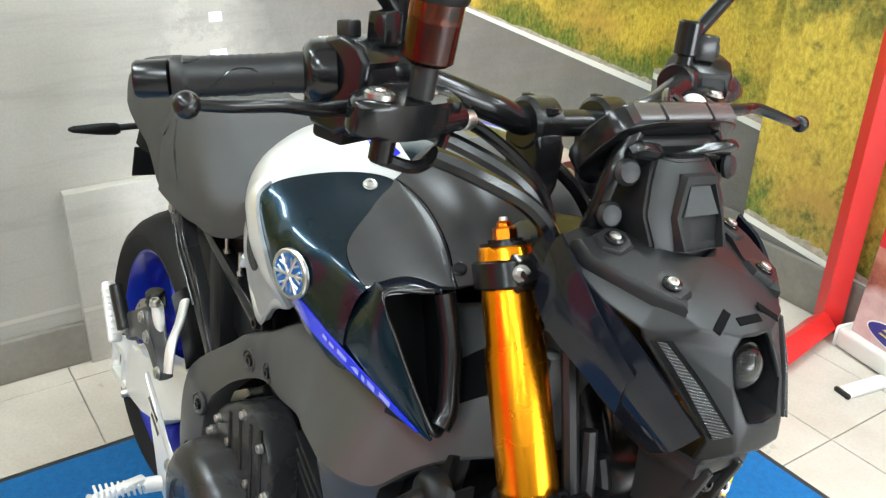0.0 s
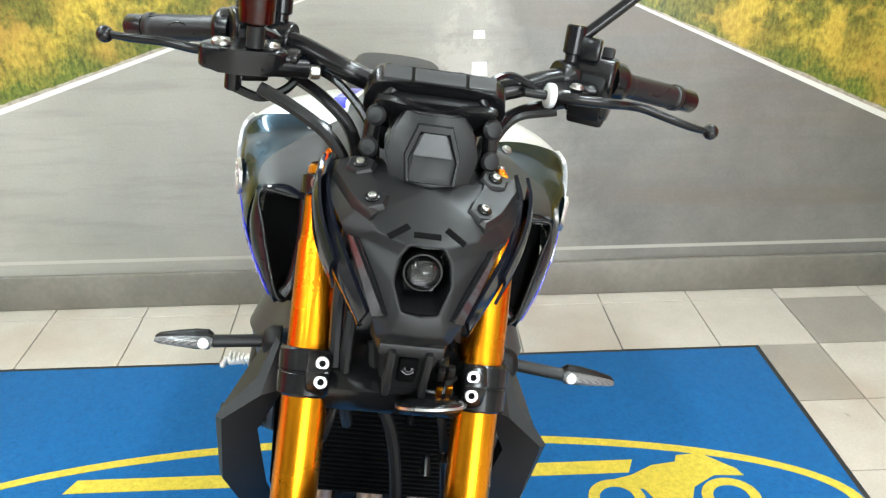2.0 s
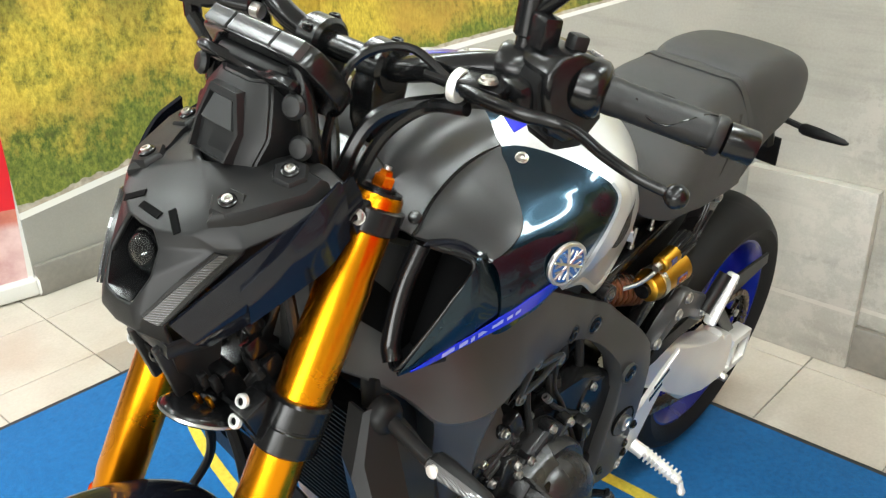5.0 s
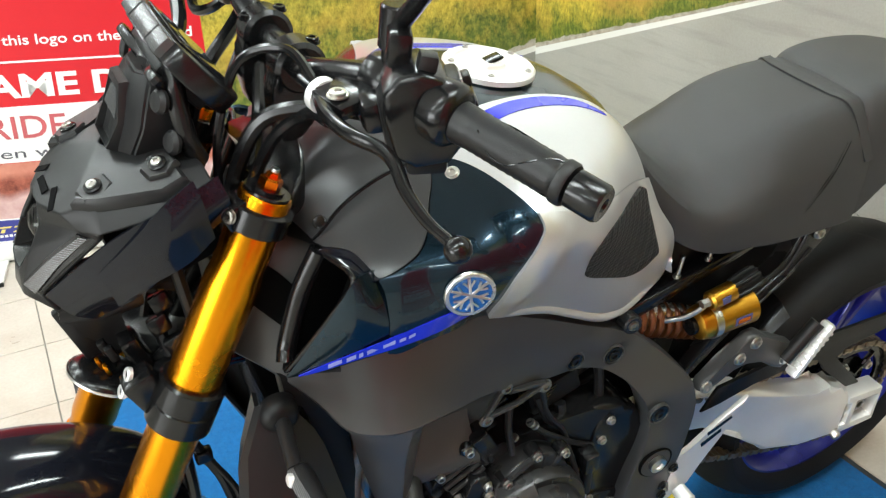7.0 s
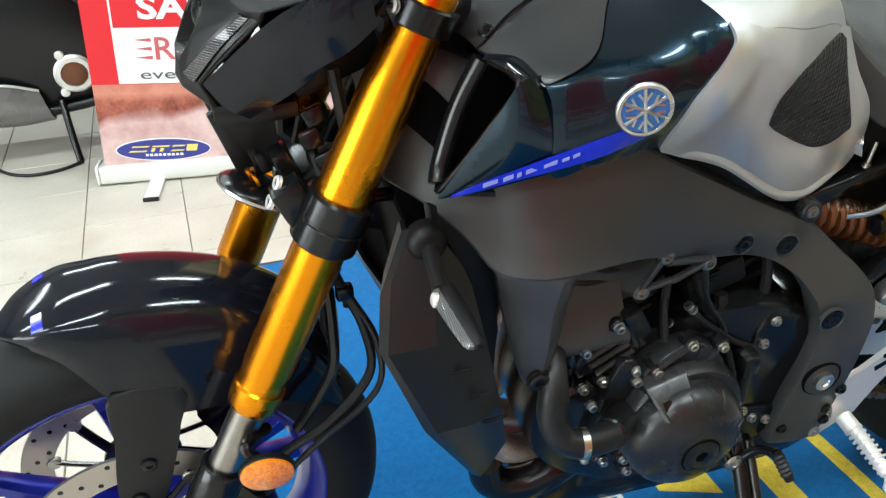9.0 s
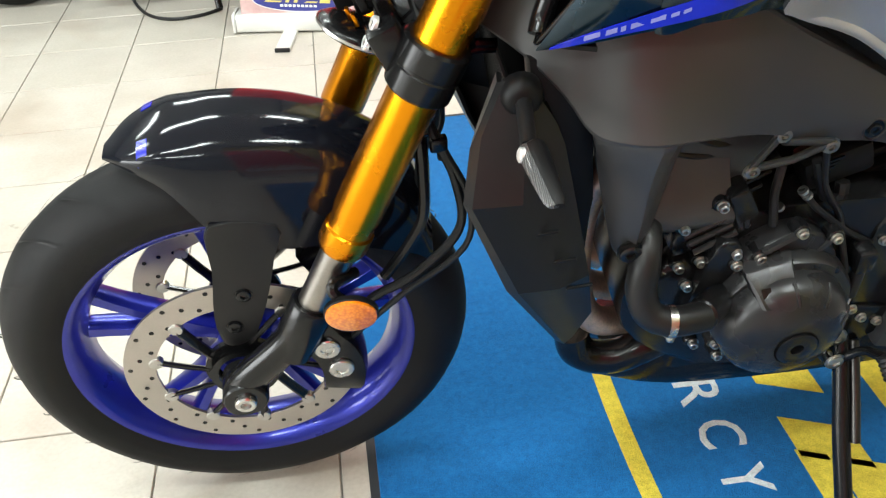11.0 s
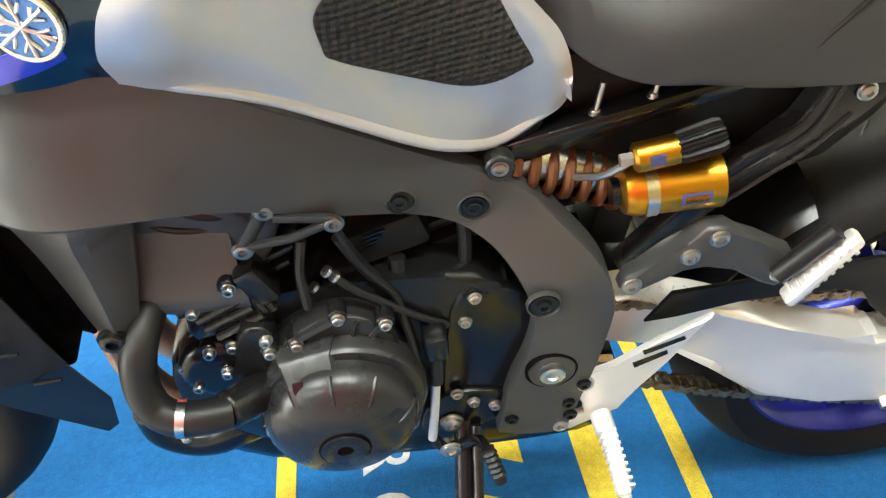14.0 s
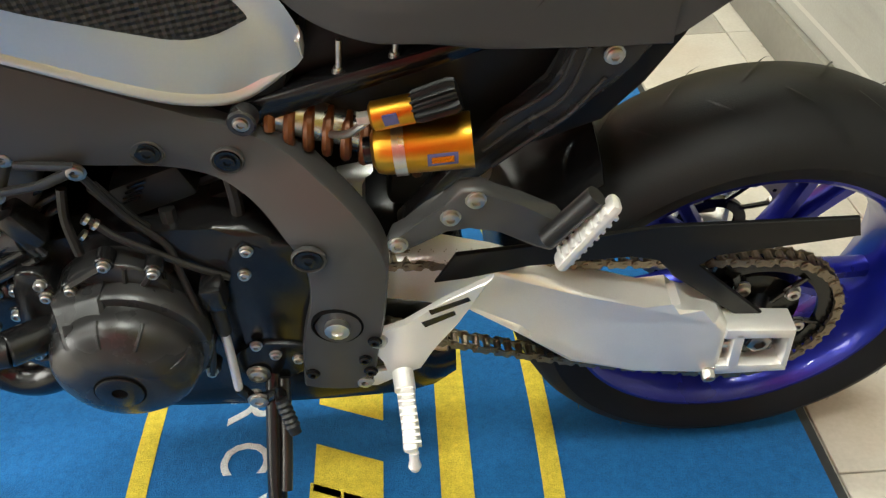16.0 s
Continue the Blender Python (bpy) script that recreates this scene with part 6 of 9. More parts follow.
    for x, z in ((0.028, 0.545), (-0.019, 0.53), (0.072, 0.512), (0.1, 0.504), (-0.036, 0.45), (-0.043, 0.352), (0.106, 0.431), (0.098, 0.36), (0.09, 0.335)):
        boss = part("bolt_boss", add_lathe(bmesh.new(), (x, 0.15, z), (0, 1, 0), [(0, 0.0105), (0.017, 0.01), (0.0185, 0.0085)], 16), ENGINE_BLACK, cov)
        part("cover_bolt", hexbolt(bmesh.new(), (x, 0.168, z), (0, 1, 0), 0.006, 0.007), BOLT, boss)
    return cov


def clutch_cover():
    """The round cover that stands out on the engine's right side, and the ribbed casing before it."""
    c = Vector((-0.075, -0.15, 0.43))
    cov = part("clutch_cover", add_lathe(bmesh.new(), c, (0, -1, 0), [(-0.03, 0.108), (0.012, 0.108), (0.016, 0.102), (0.05, 0.098), (0.066, 0.091), (0.076, 0.078), (0.08, 0.06), (0.08, 0.05), (0.076, 0.046)], 56), ENGINE_GREY, engine, "dark grey clutch cover with bright bolts")
    for k in range(9):
        a = radians(10 + 40 * k)
        p = c + Vector((math.cos(a) * 0.106, 0.004, math.sin(a) * 0.106))
        boss = part("bolt_boss", add_lathe(bmesh.new(), p, (0, -1, 0), [(-0.01, 0.0105), (0.016, 0.01), (0.018, 0.0085)], 14), ENGINE_GREY, cov)
        part("cover_bolt", hexbolt(bmesh.new(), p + Vector((0, -0.018, 0)), (0, -1, 0), 0.006, 0.007), BOLT, boss)
    case_ = plate(rounded([(-0.125, 0.56), (-0.03, 0.62), (0.035, 0.6), (0.06, 0.54), (0.05, 0.46), (-0.02, 0.47), (-0.1, 0.5)], 3), -0.11, -0.166, "y", 0.008)
    cs = part("ribbed_casing", case_, ENGINE_GREY, engine, "dark ribbed casing on the engine's right side")
    for x in (-0.07, -0.035, 0.0, 0.03):
        part("casing_rib", tube([(x - 0.008, -0.166, 0.585 + (x + 0.07) * 0.3), (x + 0.008, -0.167, 0.5)], 0.003, 6), ENGINE_BLACK, cs)
    for x, z in ((-0.112, 0.552), (-0.03, 0.608), (0.028, 0.592), (0.05, 0.53), (0.04, 0.472), (-0.02, 0.48)):
        part("casing_bolt", hexbolt(bmesh.new(), (x, -0.166, z), (0, -1, 0), 0.006, 0.007), BOLT, cs)
    return cov


generator_cover()
clutch_cover()
# water pump, cam chain casting and bolts at the front left
pump = bmesh.new()
add_lathe(pump, (0.158, 0.11, 0.455), (0, 1, 0), [(0, 0.046), (0.03, 0.045), (0.038, 0.039), (0.041, 0.03), (0.041, 0.0)], 30)
add_plate(pump, rounded([(0.129, 0.527), (0.116, 0.538), (0.096, 0.53), (0.09, 0.483), (0.099, 0.436), (0.123, 0.394), (0.145, 0.387), (0.152, 0.415), (0.141, 0.473)], 3), 0.115, 0.165, "y", 0.005)
pm = part("water_pump", pump, ENGINE_BLACK, engine, "black water pump housing")
part("pump_neck", cyl((0.15, 0.205, 0.463), (0.108, 0.17, 0.45), 0.0205, seg=24, edge=0.003), ENGINE_BLACK, pm)
part("pump_rim", tube([(0.094, 0.166, 0.483), (0.103, 0.166, 0.438), (0.125, 0.166, 0.4), (0.144, 0.166, 0.393)], 0.003, 8), ENGINE_GREY, pm)
cam = plate(rounded([(0.114, 0.607), (0.094, 0.58), (0.088, 0.545), (0.1, 0.536), (0.143, 0.52), (0.172, 0.51), (0.178, 0.545), (0.135, 0.58)], 2), 0.1, 0.15, "y", 0.006)
ch = part("cam_chain_housing", cam, ENGINE_BLACK, engine, "ribbed black cam chain casting")
for a, b in (((0.166, 0.543), (0.12, 0.568)), ((0.16, 0.53), (0.11, 0.556)), ((0.15, 0.516), (0.101, 0.543)), ((0.118, 0.598), (0.098, 0.55)), ((0.103, 0.585), (0.09, 0.55))):
    part("casting_rib", tube([(a[0], 0.151, a[1]), (b[0], 0.151, b[1])], 0.0042, 8), ENGINE_GREY, ch)
part("casting_block", box((0.026, 0.035, 0.05), (0.102, 0.14, 0.585), pose(0, 0, 0, 0, 28, 0), 0.006), ENGINE_BLACK, ch)
for x, y, z in ((0.168, 0.15, 0.558), (0.128, 0.152, 0.588), (0.195, 0.138, 0.462), (0.184, 0.146, 0.436), (0.149, 0.152, 0.462), (0.142, 0.163, 0.405), (0.102, 0.163, 0.52), (0.138, 0.15, 0.5), (0.163, 0.148, 0.492), (0.118, 0.15, 0.345)):
    part("bolt_seat", add_lathe(bmesh.new(), (x, y - 0.025, z), (0.1, 1, 0), [(0, 0.0105), (0.024, 0.0095), (0.026, 0.008)], 14), ENGINE_BLACK, engine)
    part("engine_bolt", hexbolt(bmesh.new(), (x, y, z), (0.1, 1, 0), 0.006, 0.009), BOLT, engine)
hose = part("coolant_hose", tube([(0.2, 0.11, 0.562), (0.213, 0.15, 0.557), (0.222, 0.18, 0.538), (0.2255, 0.191, 0.506), (0.218, 0.202, 0.48), (0.2, 0.21, 0.469), (0.178, 0.212, 0.467), (0.145, 0.205, 0.462)], 0.0185, 16), GREY_RUBBER, engine, "black rubber coolant hose")
part("hose_clip", add_lathe(bmesh.new(), (0.196, 0.2108, 0.4685), (-1, 0.1, -0.1), [(0, 0.0186), (0, 0.02), (0.009, 0.02), (0.009, 0.0186)], 28, caps=False), STEEL, hose, "bright hose clip")
part("clip_screw", hexbolt(bmesh.new(), (0.191, 0.22, 0.451), (0, 0.4, -1), 0.005, 0.007), BOLT, hose)
# sprocket cover and side plates
part("sprocket_cover", plate(rounded([(-0.09, 0.512), (-0.112, 0.535), (-0.165, 0.53), (-0.185, 0.455), (-0.17, 0.386), (-0.147, 0.315), (-0.088, 0.315)], 3), 0.09, 0.145, "y", 0.008), SATIN_BLACK, engine, "smooth black sprocket cover")
boot = part("shift_boot", box((0.026, 0.03, 0.036), (-0.071, 0.16, 0.482), pose(0, 0, 0, 0, 4, 0), 0.006), SATIN_BLACK, engine, "black shift shaft boot")
part("boot_sleeve", tube([(-0.071, 0.164, 0.47), (-0.071, 0.165, 0.42)], 0.0085, 12), GREY_RUBBER, boot)
for x, y, z in ((-0.105, 0.145, 0.492), (-0.114, 0.146, 0.53), (-0.097, 0.15, 0.372), (-0.117, 0.15, 0.352), (-0.143, 0.15, 0.341), (-0.083, 0.16, 0.29)):
    part("engine_bolt", hexbolt(bmesh.new(), (x, y, z), (0, 1, 0), 0.0062, 0.006), BOLT, engine)
part("lower_lug", plate(rounded([(-0.056, 0.33), (-0.06, 0.29), (-0.075, 0.27), (-0.105, 0.275), (-0.12, 0.3), (-0.16, 0.32), (-0.16, 0.36), (-0.09, 0.37)], 3), 0.1, 0.15, "y", 0.005), SATIN_BLACK, engine)
# bracket and leads above the engine
tri_ = bmesh.new()
for a, b in (((0.082, 0.682), (0.107, 0.638)), ((0.107, 0.638), (0.06, 0.645)), ((0.06, 0.645), (0.022, 0.662)), ((0.075, 0.672), (0.022, 0.665))):
    add_tube(tri_, [(a[0], 0.152, a[1]), (b[0], 0.152, b[1])], 0.0105, 8, 2, flat=0.45)
tb = part("head_bracket", tri_, FRAME_GREY, engine, "triangular grey bracket")
for x, z in ((0.107, 0.638), (0.082, 0.684), (0.022, 0.662)):
    part("bracket_bolt", hexbolt(bmesh.new(), (x, 0.155, z), (0, 1, 0), 0.0085, 0.005), DARK_STEEL, tb)
part("relay_box", box((0.085, 0.04, 0.045), (-0.028, 0.1, 0.596), pose(0, 0, 0, 0, 20, 0), 0.008), MATT_BLACK, engine)
for k in range(4):
    part("relay_slot", box((0.022, 0.002, 0.0025), (-0.004 - 0.004 * k, 0.121, 0.59 + 0.007 * k), pose(0, 0, 0, 0, 20, 0)), SATIN_BLACK, engine)
for pts, r in (([(0.035, 0.15, 0.598), (0.012, 0.152, 0.57), (-0.014, 0.15, 0.546), (-0.05, 0.148, 0.515), (-0.088, 0.145, 0.489)], 0.0042),
               ([(0.02, 0.15, 0.65), (0.0, 0.142, 0.59), (-0.032, 0.142, 0.542), (-0.04, 0.152, 0.51), (-0.051, 0.168, 0.46), (-0.053, 0.172, 0.4), (-0.044, 0.172, 0.351)], 0.0042),
               ([(0.02, 0.14, 0.63), (-0.005, 0.135, 0.575), (-0.033, 0.132, 0.535)], 0.0065), ([(-0.037, 0.12, 0.575), (-0.038, 0.128, 0.54), (-0.04, 0.13, 0.505)], 0.009),
               ([(0.055, 0.13, 0.62), (0.06, 0.14, 0.585), (0.056, 0.15, 0.545)], 0.0055), ([(0.2, 0.11, 0.69), (0.15, 0.125, 0.662), (0.1, 0.12, 0.652)], 0.0055), ([(0.23, 0.11, 0.665), (0.17, 0.125, 0.645), (0.115, 0.12, 0.64)], 0.0045),
               ([(-0.1, 0.1, 0.66), (-0.108, 0.112, 0.59), (-0.108, 0.12, 0.545)], 0.0075)):
    part("hose", tube(pts, r, 8), GREY_RUBBER, engine)
for p in ((0.035, 0.152, 0.598), (0.028, 0.152, 0.59), (0.05, 0.14, 0.565)):
    part("lead_clamp", add_lathe(bmesh.new(), p, (-0.6, 0, -0.7), [(0, 0.0062), (0.004, 0.0062)], 12), STEEL, engine)
for z in (0.565, 0.595, 0.625):
    part("intake_rib", box((0.07, 0.19, 0.014), (-0.1, 0, z), pose(0, 0, 0, 0, 20, 0), 0.005), MATT_BLACK, engine)
part("valve_fitting", add_lathe(bmesh.new(), (-0.113, 0.108, 0.535), (0, 1, 0.6), [(0, 0.012), (0.01, 0.012), (0.012, 0.018), (0.016, 0.018), (0.018, 0.008), (0.024, 0.007)], 14), STEEL, engine)
# exhaust
for y in (-0.075, 0.005, 0.085):
    part("header_pipe", tube([(0.2, y, 0.635), (0.245, y, 0.61), (0.27, y, 0.55), (0.273, y, 0.48), (0.266, y, 0.41), (0.25, y, 0.36), (0.222, y * 0.95, 0.33), (0.18, y * 0.8, 0.312)], 0.0205, 16), EXHAUST, engine, "heat-tinted exhaust header pipe")
part("exhaust_shield", tube([(0.258, 0.088, 0.325), (0.25, 0.092, 0.29), (0.222, 0.096, 0.273), (0.19, 0.1, 0.276), (0.16, 0.1, 0.29), (0.12, 0.09, 0.3)], 0.025, 16), SATIN_BLACK, engine, "black exhaust collector")
muf = loft([[(x, y * w, 0.19 + z * h) for y, z in ((0, 0.07), (0.07, 0.06), (0.095, 0.0), (0.07, -0.05), (0, -0.055), (-0.07, -0.05), (-0.095, 0.0), (-0.07, 0.06))] for x, w, h in ((0.2, 0.6, 0.6), (0.1, 0.9, 0.9), (-0.1, 1, 1), (-0.28, 0.95, 1), (-0.34, 0.7, 0.7))], 3, 2)
part("silencer", muf, SATIN_BLACK, engine, "black underslung silencer")
part("silencer_pipe", tube([(-0.15, 0.03, 0.235), (-0.25, 0.04, 0.235), (-0.33, 0.05, 0.24)], 0.024, 14), EXHAUST, engine)

# radiator with its shrouds
rad = part("radiator", box((0.03, 0.3, 0.25), (0.33, 0, 0.615), pose(0, 0, 0, 0, 10, 0), 0.006), SHADE_BLACK, bike, "black finned radiator")
for k in range(26):
    m_ = pose(0.33, 0, 0.615) @ pose(0, 0, 0, 0, 10, 0)
    c = m_ @ Vector((0.0165, 0, -0.118 + 0.0094 * k))
    part("fin", box((0.004, 0.28, 0.002), c, pose(0, 0, 0, 0, 10, 0)), MATT_BLACK, rad)
for side in (1, -1):
    rows = [
        [(0.39, side * 0.12, 0.775), (0.412, side * 0.135, 0.722), (0.418, side * 0.165, 0.66), (0.37, side * 0.15, 0.53), (0.3, side * 0.115, 0.4)],
        [(0.395, side * 0.147, 0.78), (0.424, side * 0.164, 0.716), (0.4385, side * 0.21, 0.684), (0.39, side * 0.21, 0.552), (0.304, side * 0.142, 0.374)],
        [(0.388, side * 0.152, 0.784), (0.414, side * 0.172, 0.735), (0.431, side * 0.2185, 0.684), (0.378, side * 0.216, 0.552), (0.295, side * 0.147, 0.372)],
        [(0.36, side * 0.157, 0.776), (0.372, side * 0.178, 0.744), (0.378, side * 0.212, 0.676), (0.33, side * 0.205, 0.54), (0.283, side * 0.142, 0.378)],
        [(0.3369, side * 0.1653, 0.7385), (0.3304, side * 0.1792, 0.7212), (0.3164, side * 0.1902, 0.6551), (0.2882, side * 0.1835, 0.5334), (0.2707, side * 0.1631, 0.446)],
    ]
    sh = part("radiator_shroud", skin(rows, 1, 1, 0.005), DARK_PLASTIC, bike, "matt dark grey angular radiator shroud", 18)
    for k in range(3):
        f = 0.45 + 0.17 * k
        p = Vector((0.352 - 0.024 * k, side * (0.208 - 0.0045 * k), 0.63 - 0.048 * k))
        part("vent_mark", box((0.03, 0.004, 0.004), p, pose(0, 0, 0, 0, 10, -side * 6), 0.0015), MATT_BLACK, sh)
    # indicator on a short stalk
    root, lamp, tip = Vector((0.372, side * 0.165, 0.768)), Vector((0.382, side * 0.234, 0.765)), Vector((0.376, side * 0.309, 0.757))
    ind = part("front_indicator", tube([root, root.lerp(lamp, 0.6), lamp], 0.0085, 10), GREY_RUBBER, bike, "slim clear-lens indicator on a black stalk")
    part("stalk_base", add_lathe(bmesh.new(), root - Vector((0, side * 0.018, 0)), (0, side, 0), [(0, 0.022), (0.012, 0.022), (0.02, 0.018), (0.024, 0.012)], 20), MATT_BLACK, ind)
    rings, rings2 = [], []
    for f, h in ((0.0, 0.009), (0.08, 0.0145), (0.3, 0.0145), (0.6, 0.0115), (0.92, 0.007), (1.0, 0.003)):
        c = lamp.lerp(tip, f)
        rings.append([c + Vector((0.011 * math.cos(a) * (h / 0.0145) ** 0.5 - 0.004, 0, h * math.sin(a))) for a in (2 * math.pi * k / 14 for k in range(14))])
        rings2.append([c + Vector((0.011 * math.cos(a) * (h / 0.0145) ** 0.5 + 0.001, 0, h * 0.66 * math.sin(a))) for a in (2 * math.pi * k / 14 for k in range(14))])
    part("lamp_body", add_rings(bmesh.new(), rings), MATT_BLACK, ind)
    part("lamp_lens", add_rings(bmesh.new(), rings2), RIBBED, ind, "clear ribbed indicator lens")
    part("lamp_bulb", add_lathe(bmesh.new(), lamp.lerp(tip, 0.14) + Vector((0.008, 0, 0.001)), (1, 0, 0.15), [(0, 0.0075), (0.004, 0.0072), (0.0055, 0.005)], 18), ALU, ind, "round bright bulb holder")
    # dark filler plate, added to blacken the gap between shroud and mount arm
    part("inner_duct", plate([(0.36, 0.79), (0.345, 0.66), (0.305, 0.53), (0.275, 0.51), (0.275, 0.6), (0.285, 0.7), (0.3, 0.79)], side * 0.1, side * 0.128, "y", 0.006), MATT_BLACK, sh)
# horn under the lamp
hc, hw = Vector((0.522, 0.042, 0.791)), Vector((0.45, 0.1, -0.9)).normalized()
horn = part("horn", add_lathe(bmesh.new(), hc, hw, [(-0.011, 0.016), (-0.009, 0.03), (-0.004, 0.038), (0.0, 0.041), (0.004, 0.041), (0.006, 0.038), (0.003, 0.02), (0.001, 0.0)], 36), SATIN_BLACK, bike, "round black horn with brass terminals")
part("horn_rim", add_lathe(bmesh.new(), hc, hw, [(0.0, 0.0405), (0.0, 0.0425), (0.003, 0.0425), (0.003, 0.0405)], 36, caps=False), STEEL, horn)
for x, y in ((0.528, 0.048), (0.523, 0.0605)):
    boot = part("horn_terminal", box((0.009, 0.009, 0.02), (x - 0.008, y, 0.832), pose(0, 0, 0, 0, 18, 0), 0.002), MATT_BLACK, horn)
    part("terminal_tab", box((0.004, 0.007, 0.014), (x, y, 0.813), pose(0, 0, 0, 0, 18, 0), 0.0005), GOLD, boot)
part("horn_bracket", box((0.02, 0.03, 0.06), (0.488, 0.045, 0.81), pose(0, 0, 0, 0, 20, 0), 0.005), SATIN_BLACK, horn)
for pts, r in (([(0.45, 0.055, 0.82), (0.475, 0.05, 0.79), (0.46, 0.06, 0.76), (0.44, 0.07, 0.73)], 0.006), ([(0.46, -0.06, 0.87), (0.475, -0.062, 0.81), (0.47, -0.058, 0.75), (0.445, -0.05, 0.7)], 0.0075),
               ([(0.455, -0.03, 0.83), (0.47, -0.02, 0.77), (0.462, 0.005, 0.71), (0.455, 0.02, 0.64), (0.46, 0.03, 0.56)], 0.008), ([(0.42, -0.075, 0.96), (0.45, -0.078, 0.88), (0.472, -0.075, 0.8)], 0.008),
               ([(0.44, 0.02, 0.86), (0.46, 0.04, 0.83), (0.455, 0.06, 0.8)], 0.007), ([(0.44, 0.075, 0.93), (0.435, 0.08, 0.89), (0.43, 0.082, 0.85)], 0.0065)):
    part("cable", tube(pts, r, 8), GREY_RUBBER, bike)
for pts, r in (([(0.448, 0.030, 0.719), (0.430, 0.030, 0.737), (0.401, 0.030, 0.753), (0.371, 0.030, 0.752)], 0.006), ([(0.450, 0.030, 0.708), (0.428, 0.030, 0.730), (0.399, 0.030, 0.746), (0.372, 0.030, 0.746)], 0.0055), ([(0.466, 0.100, 0.687), (0.464, 0.100, 0.639), (0.466, 0.100, 0.578), (0.486, 0.100, 0.533), (0.516, 0.100, 0.487)], 0.007), ([(0.470, 0.060, 0.646), (0.455, 0.060, 0.665), (0.441, 0.060, 0.651), (0.438, 0.060, 0.626)], 0.0045)):
    part("cable", tube(pts, r, 8), SATIN_BLACK, bike)
for x, y, z in ((0.462, 0.052, 0.845), (0.45, 0.066, 0.825), (0.455, 0.04, 0.865)):
    part("connector", box((0.022, 0.016, 0.02), (x, y, z), pose(0, 0, 0, 20, 20, 0), 0.003), SATIN_BLACK, bike)
# ---- swingarm, chain, rear end ----
def swing(side):
    out = [(-0.2, 0.462), (-0.3, 0.462), (-0.381, 0.455), (-0.426, 0.452), (-0.48, 0.43), (-0.556, 0.407), (-0.592, 0.397), (-0.6, 0.405), (-0.622, 0.384), (-0.652, 0.377), (-0.668, 0.352), (-0.672, 0.262), (-0.654, 0.268), (-0.56, 0.282), (-0.475, 0.298), (-0.417, 0.358), (-0.347, 0.398), (-0.2, 0.4)]
    bm = plate(out, side * 0.116, side * 0.163, "y", 0.011, 3)
    for v in bm.verts:
        v.co.y -= side * 0.05 * min(1.0, max(0.0, (v.co.x + 0.5) / 0.2))
    arm = part("swingarm", bm, ALU, bike, "bare aluminium swingarm")
    # hollow end that carries the axle: upper and lower bars, a web and the open end
    for pts in ([(-0.664, 0.354), (-0.752, 0.345), (-0.754, 0.328), (-0.664, 0.336)], [(-0.664, 0.282), (-0.757, 0.274), (-0.76, 0.26), (-0.664, 0.262)], [(-0.676, 0.345), (-0.69, 0.344), (-0.694, 0.27), (-0.68, 0.27)], [(-0.745, 0.34), (-0.753, 0.34), (-0.759, 0.268), (-0.75, 0.268)]):
        part("end_bar", plate(pts, side * 0.128, side * 0.165, "y", 0.003), ALU, arm)
    part("adjuster_block", box((0.042, 0.012, 0.044), (-0.718, side * 0.142, 0.304), pose(0, 0, 0, 0, 4, 0), 0.004), ENGINE_GREY, arm)
    part("adjuster_screw", cyl((-0.69, side * 0.148, 0.306), (-0.662, side * 0.148, 0.308), 0.006, seg=10), BOLT, arm)
    part("axle_nut", add_lathe(bmesh.new(), (-0.718, side * 0.146, 0.306), (0, side, 0), [(0, 0.016), (0.007, 0.016), (0.009, 0.013), (0.009, 0.008), (0.003, 0.007)], 6), DARK_STEEL, arm)
    part("stand_bobbin", hexbolt(bmesh.new(), (-0.656, side * 0.158, 0.268), (0, side, -0.2), 0.009, 0.016), BOLT, arm)
    return arm


swing(1)
swing(-1).location.y = 0.03
part("swingarm_bridge", box((0.12, 0.19, 0.07), (-0.29, 0, 0.425), pose(0, 0, 0, 0, -3, 0), 0.015), SATIN_BLACK, bike)
# sprocket and chain
SPR, FSPR, CY = (-0.715, 0.306, 0.1138), (-0.165, 0.425, 0.0415), 0.088
teeth = []
for k in range(90):
    a = 2 * math.pi * k / 90
    rr = SPR[2] + (0.004 if k % 2 else -0.005)
    teeth.append((SPR[0] + rr * math.cos(a), SPR[1] + rr * math.sin(a)))
spr = bmesh.new()
n_out = [spr.verts.new((x, CY - 0.003, z)) for x, z in teeth]
n_out2 = [spr.verts.new((x, CY + 0.003, z)) for x, z in teeth]
n_in = [spr.verts.new((SPR[0] + 0.09 * math.cos(2 * math.pi * k / 90), CY - 0.003, SPR[1] + 0.09 * math.sin(2 * math.pi * k / 90))) for k in range(90)]
n_in2 = [spr.verts.new((v.co.x, CY + 0.003, v.co.z)) for v in n_in]
for k in range(90):
    j = (k + 1) % 90
    for q in ((n_out[k], n_out[j], n_out2[j], n_out2[k]), (n_in[k], n_in2[k], n_in2[j], n_in[j]), (n_out2[k], n_out2[j], n_in2[j], n_in2[k]), (n_out[k], n_in[k], n_in[j], n_out[j])):
        spr.faces.new(q)
sprocket = part("rear_sprocket", spr, SATIN_BLACK, rear_wheel, "black toothed rear sprocket", 30)
for k in range(6):
    a = 2 * math.pi * k / 6 + 0.2
    d = Vector((math.cos(a), 0, math.sin(a)))
    c = Vector((SPR[0], CY, SPR[1]))
    part("sprocket_arm", tube([c + d * 0.04, c + d * 0.095], 0.013, 8, flat=0.3), SATIN_BLACK, sprocket)
    part("sprocket_nut", hexbolt(bmesh.new(), c + d * 0.068 + Vector((0, 0.004, 0)), (0, 1, 0), 0.009, 0.01), BOLT, sprocket)
